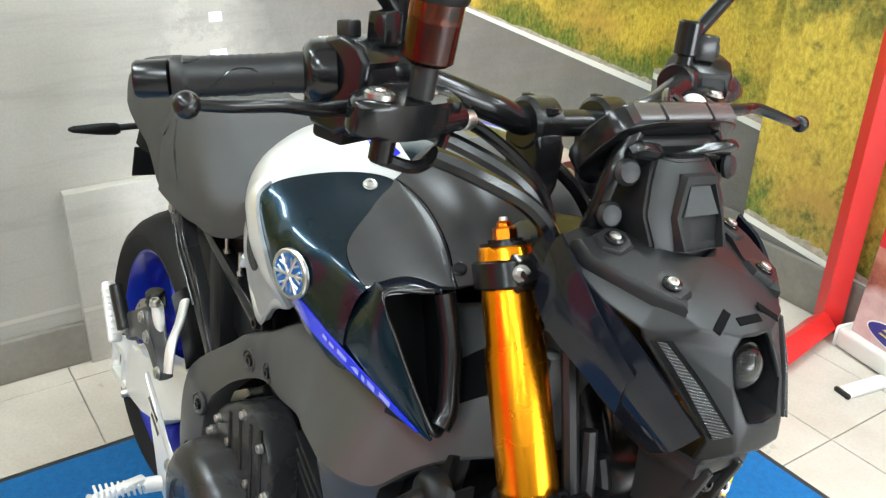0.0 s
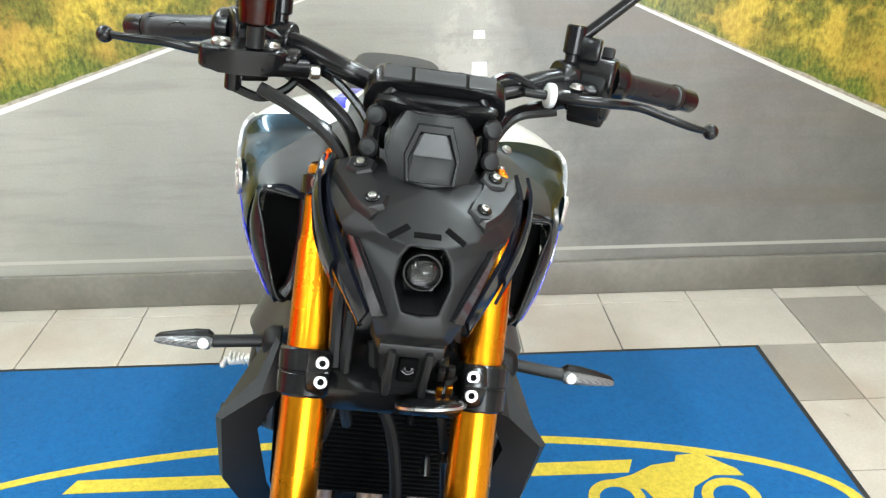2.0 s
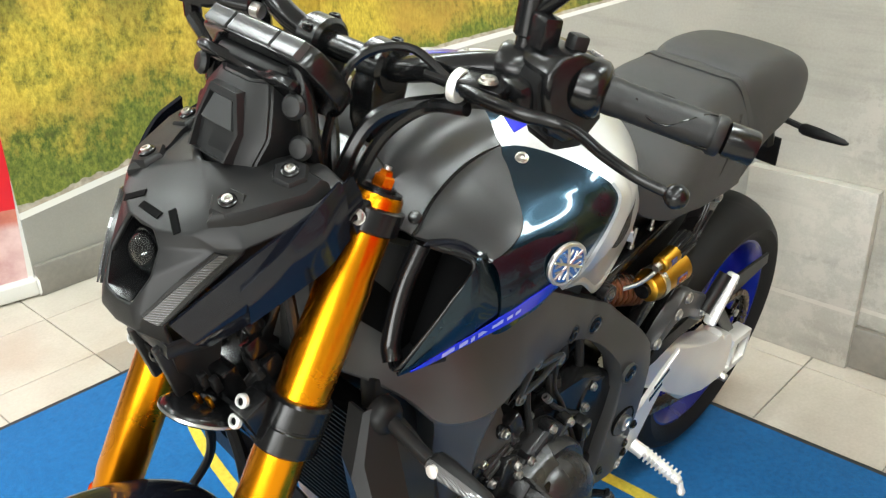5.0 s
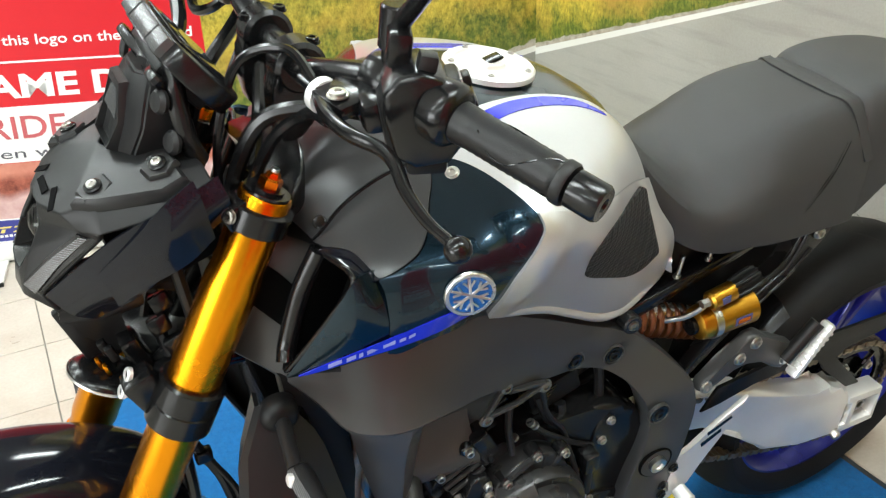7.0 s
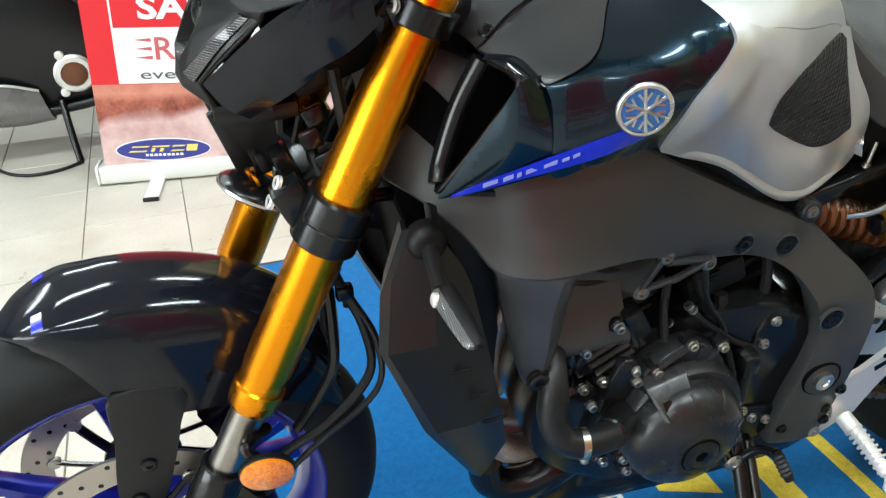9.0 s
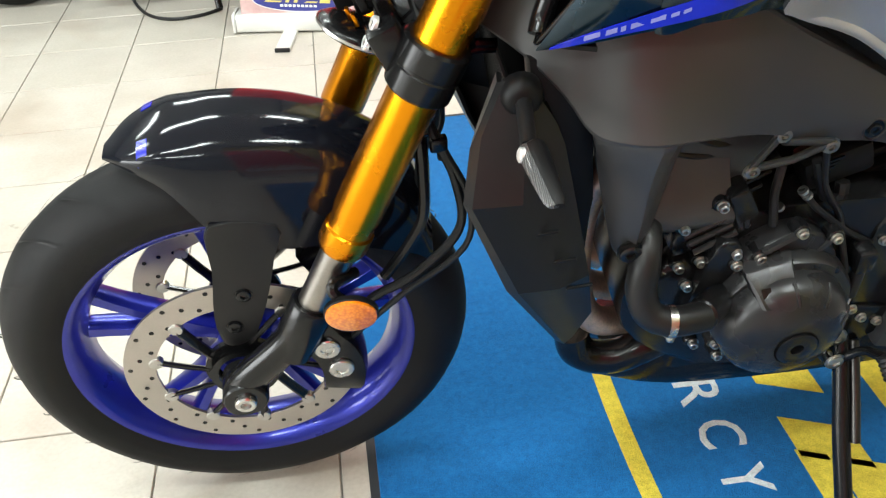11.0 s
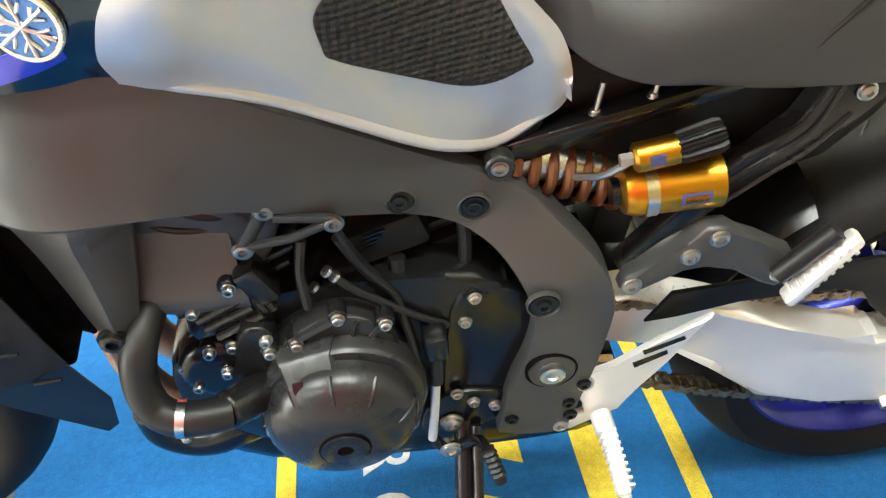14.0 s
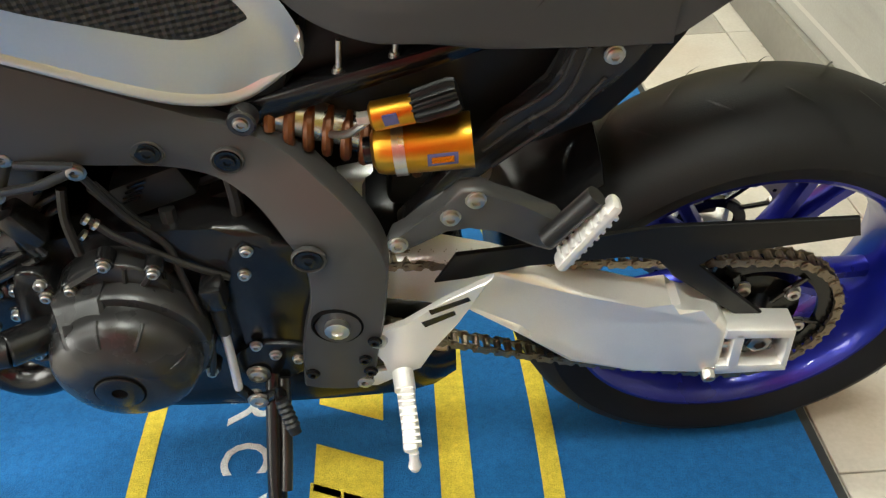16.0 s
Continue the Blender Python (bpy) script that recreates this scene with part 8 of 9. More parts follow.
    on_housing("switch_button", box((0.016, 0.016, 0.016), (-0.012, side * 0.012, 0.036), pose(0, 0, 0, 0, -20, 0), 0.003), GREY_RUBBER, "", hs)
    on_housing("lower_cover", box((0.036, 0.05, 0.02), (0.002, 0, -0.05), pose(0, 0, 0, 0, -8, 0), 0.006), MATT_BLACK, "", hs)
    on_housing("switch_rocker", box((0.012, 0.02, 0.016), (-0.041, side * 0.006, -0.004), pose(0, 0, 0, 0, 14, 0), 0.003), SATIN_BLACK, "", hs)
    on_housing("switch_rocker", box((0.01, 0.016, 0.012), (-0.041, -side * 0.01, 0.006), pose(0, 0, 0, 0, 10, 0), 0.003), GREY_RUBBER, "", hs)
    on_housing("switch_button", box((0.012, 0.013, 0.013), (-0.04, -side * 0.008, -0.022), None, 0.003), GREY_RUBBER, "", hs)
    for k in range(4):
        on_housing("switch_mark", box((0.0012, 0.0032, 0.004), (-0.0365, side * (0.001 + 0.0048 * k), 0.0175), pose(0, 0, 0, 0, 12, 0)), PALE_PRINT, "", hs)
    on_housing("housing_screw", hexbolt(bmesh.new(), (0.0, side * 0.012, -0.06), (0, 0, -1), 0.004, 0.002), BOLT, "", hs)
    way_g = Vector((-0.4, side * 0.9, -0.14))
    part("housing_collar", add_lathe(bmesh.new(), (0.2375, side * 0.243, 1.145), way_g, [(0, 0.026), (0.012, 0.0275), (0.02, 0.027), (0.024, 0.0235), (0.027, 0.019)], 30), SATIN_BLACK, hs)
    part("lever_lug", box((0.03, 0.04, 0.03), (0.272, side * 0.205, 1.132), pose(0, 0, 0, 0, 8, side * -14), 0.008), SATIN_BLACK, hs)
    # lever with its perch
    perch = bmesh.new()
    add_lathe(perch, (0.258, side * 0.17, 1.146), Vector((-0.3, side * 0.9, 0)), [(0, 0.02), (0.003, 0.022), (0.026, 0.022), (0.029, 0.02)], 24)
    add_box(perch, (0.046, 0.05, 0.014), (0.287, side * 0.18, 1.136), pose(0, 0, 0, 0, 8, side * 10), 0.005)
    pc = part("lever_perch", perch, SATIN_BLACK, bike, "black lever perch")
    BAR.append(pc)
    part("perch_bolt", hexbolt(bmesh.new(), (0.3, side * 0.19, 1.143), (0, 0, 1), 0.0075, 0.005), BOLT, pc)
    tip_y, tip_z = (0.0, -0.009) if side > 0 else (0.01, 0.013)
    lv = part("clutch_lever" if side > 0 else "brake_lever", tube([(0.306, side * 0.17, 1.13), (0.312, side * 0.2, 1.131), (0.309, side * 0.235, 1.131), (0.296, side * 0.262, 1.129), (0.294, side * 0.285, 1.127), (0.299, side * (0.315 + tip_y * 0.5), 1.125 + tip_z * 0.5), (0.298, side * (0.348 + tip_y * 0.8), 1.12 + tip_z * 0.8), (0.292, side * (0.374 + tip_y), 1.117 + tip_z)], 0.0095, 12, 6, 0.0058, 0.75), SATIN_BLACK, bike, "black ball-end lever")
    bmb = bmesh.new()
    bmesh.ops.create_uvsphere(bmb, u_segments=20, v_segments=12, radius=0.0105, matrix=Matrix.Translation((0.291, side * (0.381 + tip_y), 1.1165 + tip_z)))
    part("lever_ball", bmb, SATIN_BLACK, lv)
    BAR.append(lv)
    # mirror stem
    st = part("mirror_stem", cyl((0.252, side * 0.188, 1.14), (0.246, side * 0.188, 1.207), 0.0095, seg=14, edge=0.002), SATIN_BLACK, bike, "black mirror stem")
    part("stem_nut", cyl((0.2515, side * 0.188, 1.15), (0.2505, side * 0.188, 1.163), 0.0125, seg=6), SATIN_BLACK, st)
    part("stem_sleeve", cyl((0.2485, side * 0.188, 1.175), (0.2455, side * 0.188, 1.213), 0.0135, seg=16, edge=0.002), SATIN_BLACK, st)
    part("mirror_arm", tube([(0.247, side * 0.19, 1.192), (0.246, side * 0.22, 1.222), (0.244, side * 0.265, 1.268), (0.24, side * 0.32, 1.325)], 0.008, 10), SATIN_BLACK, st)
    mh = bmesh.new()
    add_plate(mh, rounded([(0.28, 1.33), (0.3, 1.38), (0.38, 1.39), (0.42, 1.36), (0.39, 1.32), (0.31, 1.315)], 4), 0.225, 0.25, "x", 0.006)
    if side < 0:
        mirror(mh)
    part("mirror_head", mh, MATT_BLACK, st, "black mirror housing")
    BAR.append(st)
# clutch adjuster wheel and master cylinder
wheel_ = part("adjuster_wheel", add_lathe(bmesh.new(), (0.3, 0.162, 1.129), (0.15, -1, 0.05), [(0, 0.015), (0.002, 0.016), (0.008, 0.016), (0.01, 0.013), (0.01, 0.004)], 28), ALU, bike, "bright cable adjuster wheel")
part("adjuster_barrel", cyl((0.3, 0.162, 1.129), (0.306, 0.122, 1.131), 0.006, seg=12, edge=0.001), SATIN_BLACK, wheel_)
mm = pose(0.312, -0.222, 1.13, 0, 5, 14)
mc = plate(rounded([(-0.024, -0.03), (-0.026, 0.012), (-0.014, 0.045), (0.01, 0.05), (0.022, 0.03), (0.022, -0.02), (0.008, -0.052), (-0.01, -0.05)], 3), -0.016, 0.014, "z", 0.006, 3)
bmesh.ops.transform(mc, matrix=mm, verts=mc.verts)
master = part("brake_master_cylinder", mc, SATIN_BLACK, bike, "black radial brake master cylinder")
for q, r in (((0.0, -0.028, 0.014), 0.0125), ((-0.004, 0.03, 0.014), 0.0085)):
    part("master_bolt", add_lathe(bmesh.new(), mm @ Vector(q), (0, 0, 1), [(0, r), (0.004, r), (0.006, r * 0.8), (0.006, r * 0.4), (0.003, r * 0.3)], 18), STEEL, master)
part("cylinder_barrel", cyl(mm @ Vector((0.012, 0.012, -0.006)), mm @ Vector((0.0, 0.078, -0.01)), 0.0125, seg=18, edge=0.003), SATIN_BLACK, master)
part("lever_pivot", cyl(mm @ Vector((0.0, -0.012, -0.016)), mm @ Vector((0.0, -0.012, -0.042)), 0.0105, seg=16, edge=0.002), SATIN_BLACK, master)
part("switch_loop", tube([mm @ Vector(p) for p in ((0.0, -0.01, -0.04), (0.012, 0.02, -0.046), (0.008, 0.05, -0.036), (-0.006, 0.07, -0.02))], 0.006, 8), SATIN_BLACK, master)
part("hose_banjo", cyl(mm @ Vector((0.004, 0.078, -0.012)), mm @ Vector((0.004, 0.092, -0.012)), 0.009, seg=12, edge=0.002), BOLT, master)
pot = part("fluid_reservoir", add_lathe(bmesh.new(), (0.322, -0.21, 1.172), (0.05, 0, 1), [(0, 0.016), (0.004, 0.021), (0.05, 0.022), (0.052, 0.022)], 30), SMOKED, bike, "amber translucent brake fluid reservoir")
part("brake_fluid", add_lathe(bmesh.new(), (0.3225, -0.21, 1.176), (0.05, 0, 1), [(0, 0.017), (0.03, 0.0185)], 26), surface("brake_fluid", (0.2, 0.035, 0.015), 0.2), pot)
part("reservoir_cap", add_lathe(bmesh.new(), (0.3245, -0.21, 1.222), (0.05, 0, 1), [(0, 0.0235), (0.004, 0.025), (0.018, 0.025), (0.021, 0.022)], 30), MATT_BLACK, pot)
part("reservoir_stem", cyl((0.32, -0.21, 1.145), (0.322, -0.21, 1.174), 0.011, seg=14), GREY_RUBBER, pot)
part("reservoir_bracket", tube([(0.318, -0.21, 1.165), (0.3, -0.19, 1.155), (0.28, -0.185, 1.148)], 0.007, 8), SATIN_BLACK, pot)
BAR += [wheel_, master, pot]
for pts, r in (([(0.3, 0.15, 1.13), (0.31, 0.1, 1.15), (0.345, 0.065, 1.13), (0.37, 0.06, 1.06), (0.375, 0.055, 0.98)], 0.0045), ([(0.24, 0.2, 1.11), (0.28, 0.13, 1.1), (0.33, 0.085, 1.08), (0.36, 0.07, 1.02), (0.37, 0.065, 0.96)], 0.008),
               ([(0.24, -0.2, 1.11), (0.29, -0.13, 1.09), (0.34, -0.085, 1.06), (0.37, -0.07, 1.0)], 0.008), ([(0.335, -0.2, 1.1), (0.345, -0.16, 1.085), (0.37, -0.11, 1.06), (0.385, -0.085, 1.02), (0.39, -0.08, 0.95)], 0.0085),
               ([(0.3, 0.17, 1.11), (0.3, 0.12, 1.095), (0.325, 0.09, 1.06), (0.35, 0.075, 1.0)], 0.0065), ([(0.25, -0.17, 1.12), (0.275, -0.11, 1.105), (0.32, -0.06, 1.06), (0.35, -0.05, 1.0)], 0.006),
               ([(0.29, -0.05, 1.09), (0.31, 0.0, 1.05), (0.33, 0.03, 1.0)], 0.007)):
    BAR.append(part("control_cable", tube(pts, r, 8), SATIN_BLACK, bike))
# front brake hoses behind the left leg
for side in (1, -1):
    hz = part("brake_hose", tube([(0.43, side * 0.06, 0.76), (0.455, side * 0.075, 0.7), (0.428, side * 0.09, 0.62), (0.425, side * 0.1, 0.55), (0.48, side * 0.105, 0.49), (0.53, side * 0.1, 0.455), (0.56, side * 0.095, 0.42)], 0.0058, 8), GREY_RUBBER, bike, "black rubber brake hose")
    part("hose_guide", box((0.02, 0.014, 0.018), (0.445, side * 0.082, 0.665), None, 0.003), SATIN_BLACK, hz)
    part("sensor_lead", tube([(0.44, side * 0.085, 0.66), (0.415, side * 0.1, 0.6), (0.42, side * 0.11, 0.53), (0.5, side * 0.11, 0.46), (0.57, side * 0.1, 0.38)], 0.004, 8), GREY_RUBBER, hz)

# everything on the steering turns a little to the left
top, low_ = fork_at(0.03, 0, -0.045), fork_at(0.23, 0, -0.045)
TURN = Matrix.Translation(top) @ Matrix.Rotation(radians(STEER), 4, top - low_) @ Matrix.Translation(-top)
FRONT_NAMES = ("front_wheel", "fork_leg", "top_yoke", "bottom_yoke", "steering_stem", "brake_caliper", "reflector_base", "front_mudguard", "headlamp_cowl", "instrument_panel", "horn", "brake_hose")
# the castings of either flank sit a little toed in against the middle plane
TOE = pose(0, 0, 0, LEAN, 0, 0) @ pose(0, 0, 0, 0, 0, -YAW - 2.2) @ pose(0, 0, 0, -10.2, 0, 0)
SWAP = Matrix.Diagonal((1, -1, 1, 1))
FLANK = ("frame_spar", "head_cover", "side_stand", "rail_joint", "shock_absorber", "cylinder_head", "crankcase", "air_box", "exhaust_shield")
for ob in [*bike.children, *engine.children]:
    if ob.name.split(".")[0] in FLANK:
        ys = [c[1] for c in ob.bound_box]
        ob.matrix_basis = (TOE if min(ys) + max(ys) > -0.06 else SWAP @ TOE @ SWAP) @ ob.matrix_basis
for ob in list(bike.children):
    if ob.name.split(".")[0] in FRONT_NAMES or ob in BAR:
        ob.matrix_basis = (TURN @ Matrix.Translation((0.009, 0.0, -0.003) if ob in BAR else (0.002, 0.006, 0.0) if ob in (cowl, meter) else (0, 0, 0))) @ ob.matrix_basis

# nothing lies more than two steps under its thing
for top in (bike,):
    for a in list(top.children):
        for b in list(a.children):
            for c in list(b.children_recursive):
                c.parent = a
# ---- the mat's emblem ----
EMBLEM = (-0.166, 0.078)
EZ0, EZ1 = 0.0052, 0.0066


def on_mat(u, v):
    """Emblem coordinates (u along the word, v up) to the floor."""
    return (EMBLEM[0] - v, EMBLEM[1] + u)


def oval_ring(ru, rv, width, z0, z1, spot, seg=120):
    bm = bmesh.new()
    rings = []
    for k in range(seg):
        a = 2 * math.pi * k / seg
        c, s = math.cos(a), math.sin(a)
        i, o = spot((ru - width) * c, (rv - width) * s), spot(ru * c, rv * s)
        rings.append([(*i, z0), (*o, z0), (*o, z1), (*i, z1)])
    return add_rings(bm, rings, loop=True)


def stroke(name, pts, material, parent):
    part(name, plate([on_mat(u, v) for u, v in pts], EZ0, EZ1, "z"), material, parent)


ring = part("emblem_oval", oval_ring(1.118, 0.322, 0.03, EZ0, EZ1, on_mat), PILE_YELLOW, mat_thing, "yellow oval outline woven into the mat")
# three bold slanted shapes in yellow: open box, comb, open box
LEAN = 0.42


def slanted(u0, u1, v0, v1, base=-0.045):
    k = LEAN
    return [(u0 + k * (v0 - base), v0), (u1 + k * (v0 - base), v0), (u1 + k * (v1 - base), v1), (u0 + k * (v1 - base), v1)]


for shift in (-0.78, 0.15):
    box_shape = base_of("emblem_shape", Matrix(), "", "emblem")
    box_shape.parent = mat_thing
    del box_shape["category"]
    stroke("stroke", slanted(shift - 0.04, shift + 0.37, 0.142, 0.19), PILE_YELLOW, box_shape)
    stroke("stroke", slanted(shift - 0.07, shift + 0.02, 0.0, 0.1), PILE_YELLOW, box_shape)
    stroke("stroke", slanted(shift - 0.07, shift + 0.37, -0.05, -0.004), PILE_YELLOW, box_shape)
comb = base_of("emblem_shape", Matrix(), "", "emblem")
comb.parent = mat_thing
del comb["category"]
stroke("stroke", slanted(-0.33, 0.1, 0.142, 0.19), PILE_YELLOW, comb)
for u in (-0.33, -0.165, 0.005):
    stroke("stroke", slanted(u, u + 0.088, -0.045, 0.058), PILE_YELLOW, comb)
# small two-wheeler silhouette
rider = base_of("emblem_bike", Matrix(), "", "emblem")
rider.parent = mat_thing
del rider["category"]
for u, v, r in ((0.55, 0.052, 0.066), (0.815, 0.04, 0.068)):
    part("wheel_ring", oval_ring(r, r, 0.026, EZ0, EZ1, lambda a, b, u=u, v=v: on_mat(u + a, v + b), 32), PILE_YELLOW, rider)
part("bike_shape", plate([on_mat(u, v) for u, v in [(0.53, 0.11), (0.6, 0.13), (0.66, 0.165), (0.72, 0.175), (0.73, 0.2), (0.79, 0.205), (0.86, 0.14), (0.87, 0.115), (0.8, 0.12), (0.74, 0.08), (0.72, 0.03), (0.64, 0.03), (0.62, 0.08), (0.56, 0.09)]], EZ0 + 0.0003, EZ1 + 0.0005, "z"), PILE_YELLOW, rider)


def lettering(name, text, m, x0, x1, y0, y1, depth, material, parent, weight=0.0):
    """Flat letters of the built-in font, fitted to a box in the plane of m."""
    cu = bpy.data.curves.new(name, "FONT")
    cu.body, cu.size, cu.extrude, cu.offset, cu.resolution_u = text, 1.0, 0.5, weight, 3
    tmp = bpy.data.objects.new(name, cu)
    scene.collection.objects.link(tmp)
    me = bpy.data.meshes.new_from_object(tmp)
    bpy.data.objects.remove(tmp)
    bpy.data.curves.remove(cu)
    lo = [min(v.co[i] for v in me.vertices) for i in range(3)]
    hi = [max(v.co[i] for v in me.vertices) for i in range(3)]
    for v in me.vertices:
        f = [(v.co[i] - lo[i]) / (hi[i] - lo[i]) for i in range(3)]
        v.co = m @ Vector((x0 + f[0] * (x1 - x0), y0 + f[1] * (y1 - y0), f[2] * depth))
    me.materials.clear()
    me.materials.append(material)
    ob = new(name, me)
    ob.parent = parent
    return ob


word_m = Matrix.Translation((EMBLEM[0], EMBLEM[1], EZ0)) @ Matrix(((0, -1, 0, 0), (1, 0, 0, 0), (0, 0, 1, 0), (0, 0, 0, 1)))
for k, letter in enumerate("MOTORCYCLES"):
    half = 0.036 if letter == "M" else 0.03
    mid = -0.073 + (k - 4) * 0.097
    lettering("woven_letter", letter, word_m, mid - half, mid + half, -0.189, -0.113, 0.0014, PILE_WHITE, mat_thing, 0.006)

# ---- roll-up banners ----
BANNER_RED = surface("red_banner_print", (0.6, 0.012, 0.02), 0.42, vary=0.05, big=4, rvary=0.05)
BANNER_WHITE = surface("white_banner_print", (0.78, 0.77, 0.76), 0.42, vary=0.03, big=4, rvary=0.05)
BANNER_PINK = surface("faded_red_print", (0.5, 0.1, 0.11), 0.42, vary=0.05, rvary=0.05)
PRINT_GREY = surface("grey_print", (0.09, 0.085, 0.1), 0.45, vary=0.08)
PRINT_BLUE = surface("dark_blue_print", (0.035, 0.04, 0.24), 0.4, vary=0.15)
PRINT_YELLOW = surface("yellow_print", (0.75, 0.6, 0.16), 0.4, vary=0.08)
CASE_PAINT = surface("silver_white_case", (0.7, 0.69, 0.66), 0.35, 0.2, vary=0.05)


def desert_print():
    """Printed desert: red rocks over pale pinkish sand."""
    n = Nodes("desert_photo_print")
    vec = n.local()
    x, y, z = n.split(vec)
    a, b = n.noise(vec, 9.0, 5, 0.65), n.noise(vec, 42.0, 5, 0.7)
    hill = n.math("MULTIPLY_ADD", n.noise(vec, 2.4, 3), -0.25, n.math("MULTIPLY_ADD", x, -0.12, z))
    sand = n.mix(n.ramp(a, 0.3, 0.7), (0.48, 0.27, 0.26), (0.72, 0.52, 0.5))
    rock = n.mix(n.ramp(n.math("ADD", n.math("MULTIPLY", a, 0.4), n.math("MULTIPLY", b, 0.6)), 0.36, 0.64), (0.13, 0.022, 0.014), (0.46, 0.13, 0.08))
    top = n.mix(n.ramp(a, 0.35, 0.65), (0.45, 0.13, 0.09), (0.6, 0.24, 0.17))
    col = n.mix(n.ramp(hill, 0.06, 0.09), sand, rock)
    col = n.mix(n.ramp(n.math("MULTIPLY_ADD", x, 0.06, z), 0.285, 0.312), col, top)
    n.link(col, n.bsdf.inputs["Base Color"])
    n.bsdf.inputs["Roughness"].default_value = 0.42
    return n.mat


DESERT = desert_print()


def roll_up_banner(m, label):
    """Local x along the foot, z up; the print faces -y."""
    ob = base_of("roll_up_banner", m, label, "banner", "roll-up banners")
    case = part("base_case", box((0.935, 0.085, 0.06), (0.467, 0.03, 0.034), bevel=0.012, seg=3), CASE_PAINT, ob, "white metal base case")
    for sx in (0.0, 0.935):
        part("end_cap", box((0.012, 0.09, 0.066), (sx, 0.03, 0.035), bevel=0.01), WHITE_PLASTIC, case)
    for fx in (0.19, 0.74):
        foot = part("foot", box((0.048, 0.3, 0.012), (fx, -0.025, 0.006), bevel=0.004), CASE_PAINT, ob, "swing-out metal foot")
        part("rubber_tip", box((0.05, 0.012, 0.013), (fx, -0.172, 0.0066), bevel=0.003), GREY_RUBBER, foot)
    lean = Matrix.Translation((0.025, 0.012, 0.05)) @ Matrix.Rotation(radians(3.0), 4, "Y")
    up = Matrix(((1, 0, 0, 0), (0, 0, -1, 0), (0, 1, 0, 0), (0, 0, 0, 1)))

    def flat(name, x0, x1, z0, z1, y, material, label=""):
        bm = box((x1 - x0, 0.0012, z1 - z0), ((x0 + x1) / 2, y, (z0 + z1) / 2))
        bmesh.ops.transform(bm, matrix=lean, verts=bm.verts)
        return part(name, bm, material, ob, label)

    flat("sheet", 0.0, 0.885, 0.29, 1.95, 0.0, BANNER_RED, "glossy red printed banner sheet")
    flat("photo_print", 0.0, 0.885, -0.01, 0.29, 0.0, DESERT, "printed photo of red desert sand and rocks")
    flat("side_trim", 0.885, 0.905, -0.01, 1.95, 0.001, CASE_PAINT)
    for x0, x1, z0, z1 in ((0.085, 0.835, 0.603, 0.609), (0.085, 0.091, 0.47, 0.603), (0.829, 0.835, 0.47, 0.603)):
        flat("white_line", x0, x1, z0, z1, -0.0012, BANNER_WHITE)
    flat("white_panel", 0.085, 0.835, 0.292, 0.47, -0.0012, BANNER_WHITE, "white lettered panel")
    face = lean @ Matrix.Translation((0, -0.0012, 0)) @ up
    lettering("printed_line", "Look for this logo on the", face, 0.1, 0.63, 0.646, 0.686, 0.001, BANNER_WHITE, ob, 0.012)
    lettering("printed_line", "card", face, 0.745, 0.84, 0.655, 0.686, 0.001, BANNER_WHITE, ob, 0.012)
    flat("print_bar", 0.65, 0.725, 0.655, 0.676, -0.0012, BANNER_WHITE)
    lettering("printed_line", "SAME DAY", face, 0.17, 0.8, 0.495, 0.57, 0.001, BANNER_WHITE, ob, 0.03)
    over = lean @ Matrix.Translation((0, -0.0022, 0)) @ up
    lettering("printed_line", "RIDE AWAY", over, 0.21, 0.8, 0.368, 0.44, 0.0008, BANNER_PINK, ob, 0.008)
    for k in range(3):
        z = 0.376 + 0.028 * k
        bm = plate([(0.145, z), (0.2, z - 0.007), (0.2, z + 0.005)], -0.0024, -0.0014, "y")
        bmesh.ops.transform(bm, matrix=lean, verts=bm.verts)
        part("speed_bar", bm, BANNER_PINK, ob)
    lettering("printed_line", "even with Finance!", over, 0.155, 0.76, 0.306, 0.338, 0.0008, PRINT_GREY, ob)
    # oval emblem in plain shapes
    spot = lambda a, b: (0.195 + a, 0.066 + b)

    def oval(name, ru, rv, y0, y1, material):
        bm = plate([spot(ru * math.cos(2 * math.pi * k / 40), rv * math.sin(2 * math.pi * k / 40)) for k in range(40)], y0, y1, "y")
        bmesh.ops.transform(bm, matrix=lean, verts=bm.verts)
        return part(name, bm, material, ob)

    oval("emblem_rim", 0.155, 0.04, -0.0018, -0.0008, BANNER_WHITE)
    oval("emblem_oval", 0.15, 0.036, -0.0026, -0.001, PRINT_BLUE)
    for u0, u1, v0, v1 in ((-0.1, -0.045, 0.009, 0.014), (-0.11, -0.055, -0.007, -0.002), (-0.035, 0.02, 0.009, 0.014), (-0.04, -0.028, -0.007, 0.005), (-0.012, 0.0, -0.007, 0.005), (0.03, 0.07, 0.009, 0.014), (0.025, 0.065, -0.007, -0.002), (0.075, 0.11, -0.007, 0.016)):
        bm = plate([spot(u0 - 0.003, v0), spot(u1 - 0.003, v0), spot(u1 + 0.003, v1), spot(u0 + 0.003, v1)], -0.0034, -0.0016, "y")
        bmesh.ops.transform(bm, matrix=lean, verts=bm.verts)
        part("emblem_bar", bm, PRINT_YELLOW, ob)
    for k in range(9):
        bm = plate([spot(-0.06 + 0.014 * k, -0.022), spot(-0.05 + 0.014 * k, -0.022), spot(-0.05 + 0.014 * k, -0.014), spot(-0.06 + 0.014 * k, -0.014)], -0.0034, -0.0016, "y")
        bmesh.ops.transform(bm, matrix=lean, verts=bm.verts)
        part("emblem_mark", bm, BANNER_WHITE, ob)
    return ob


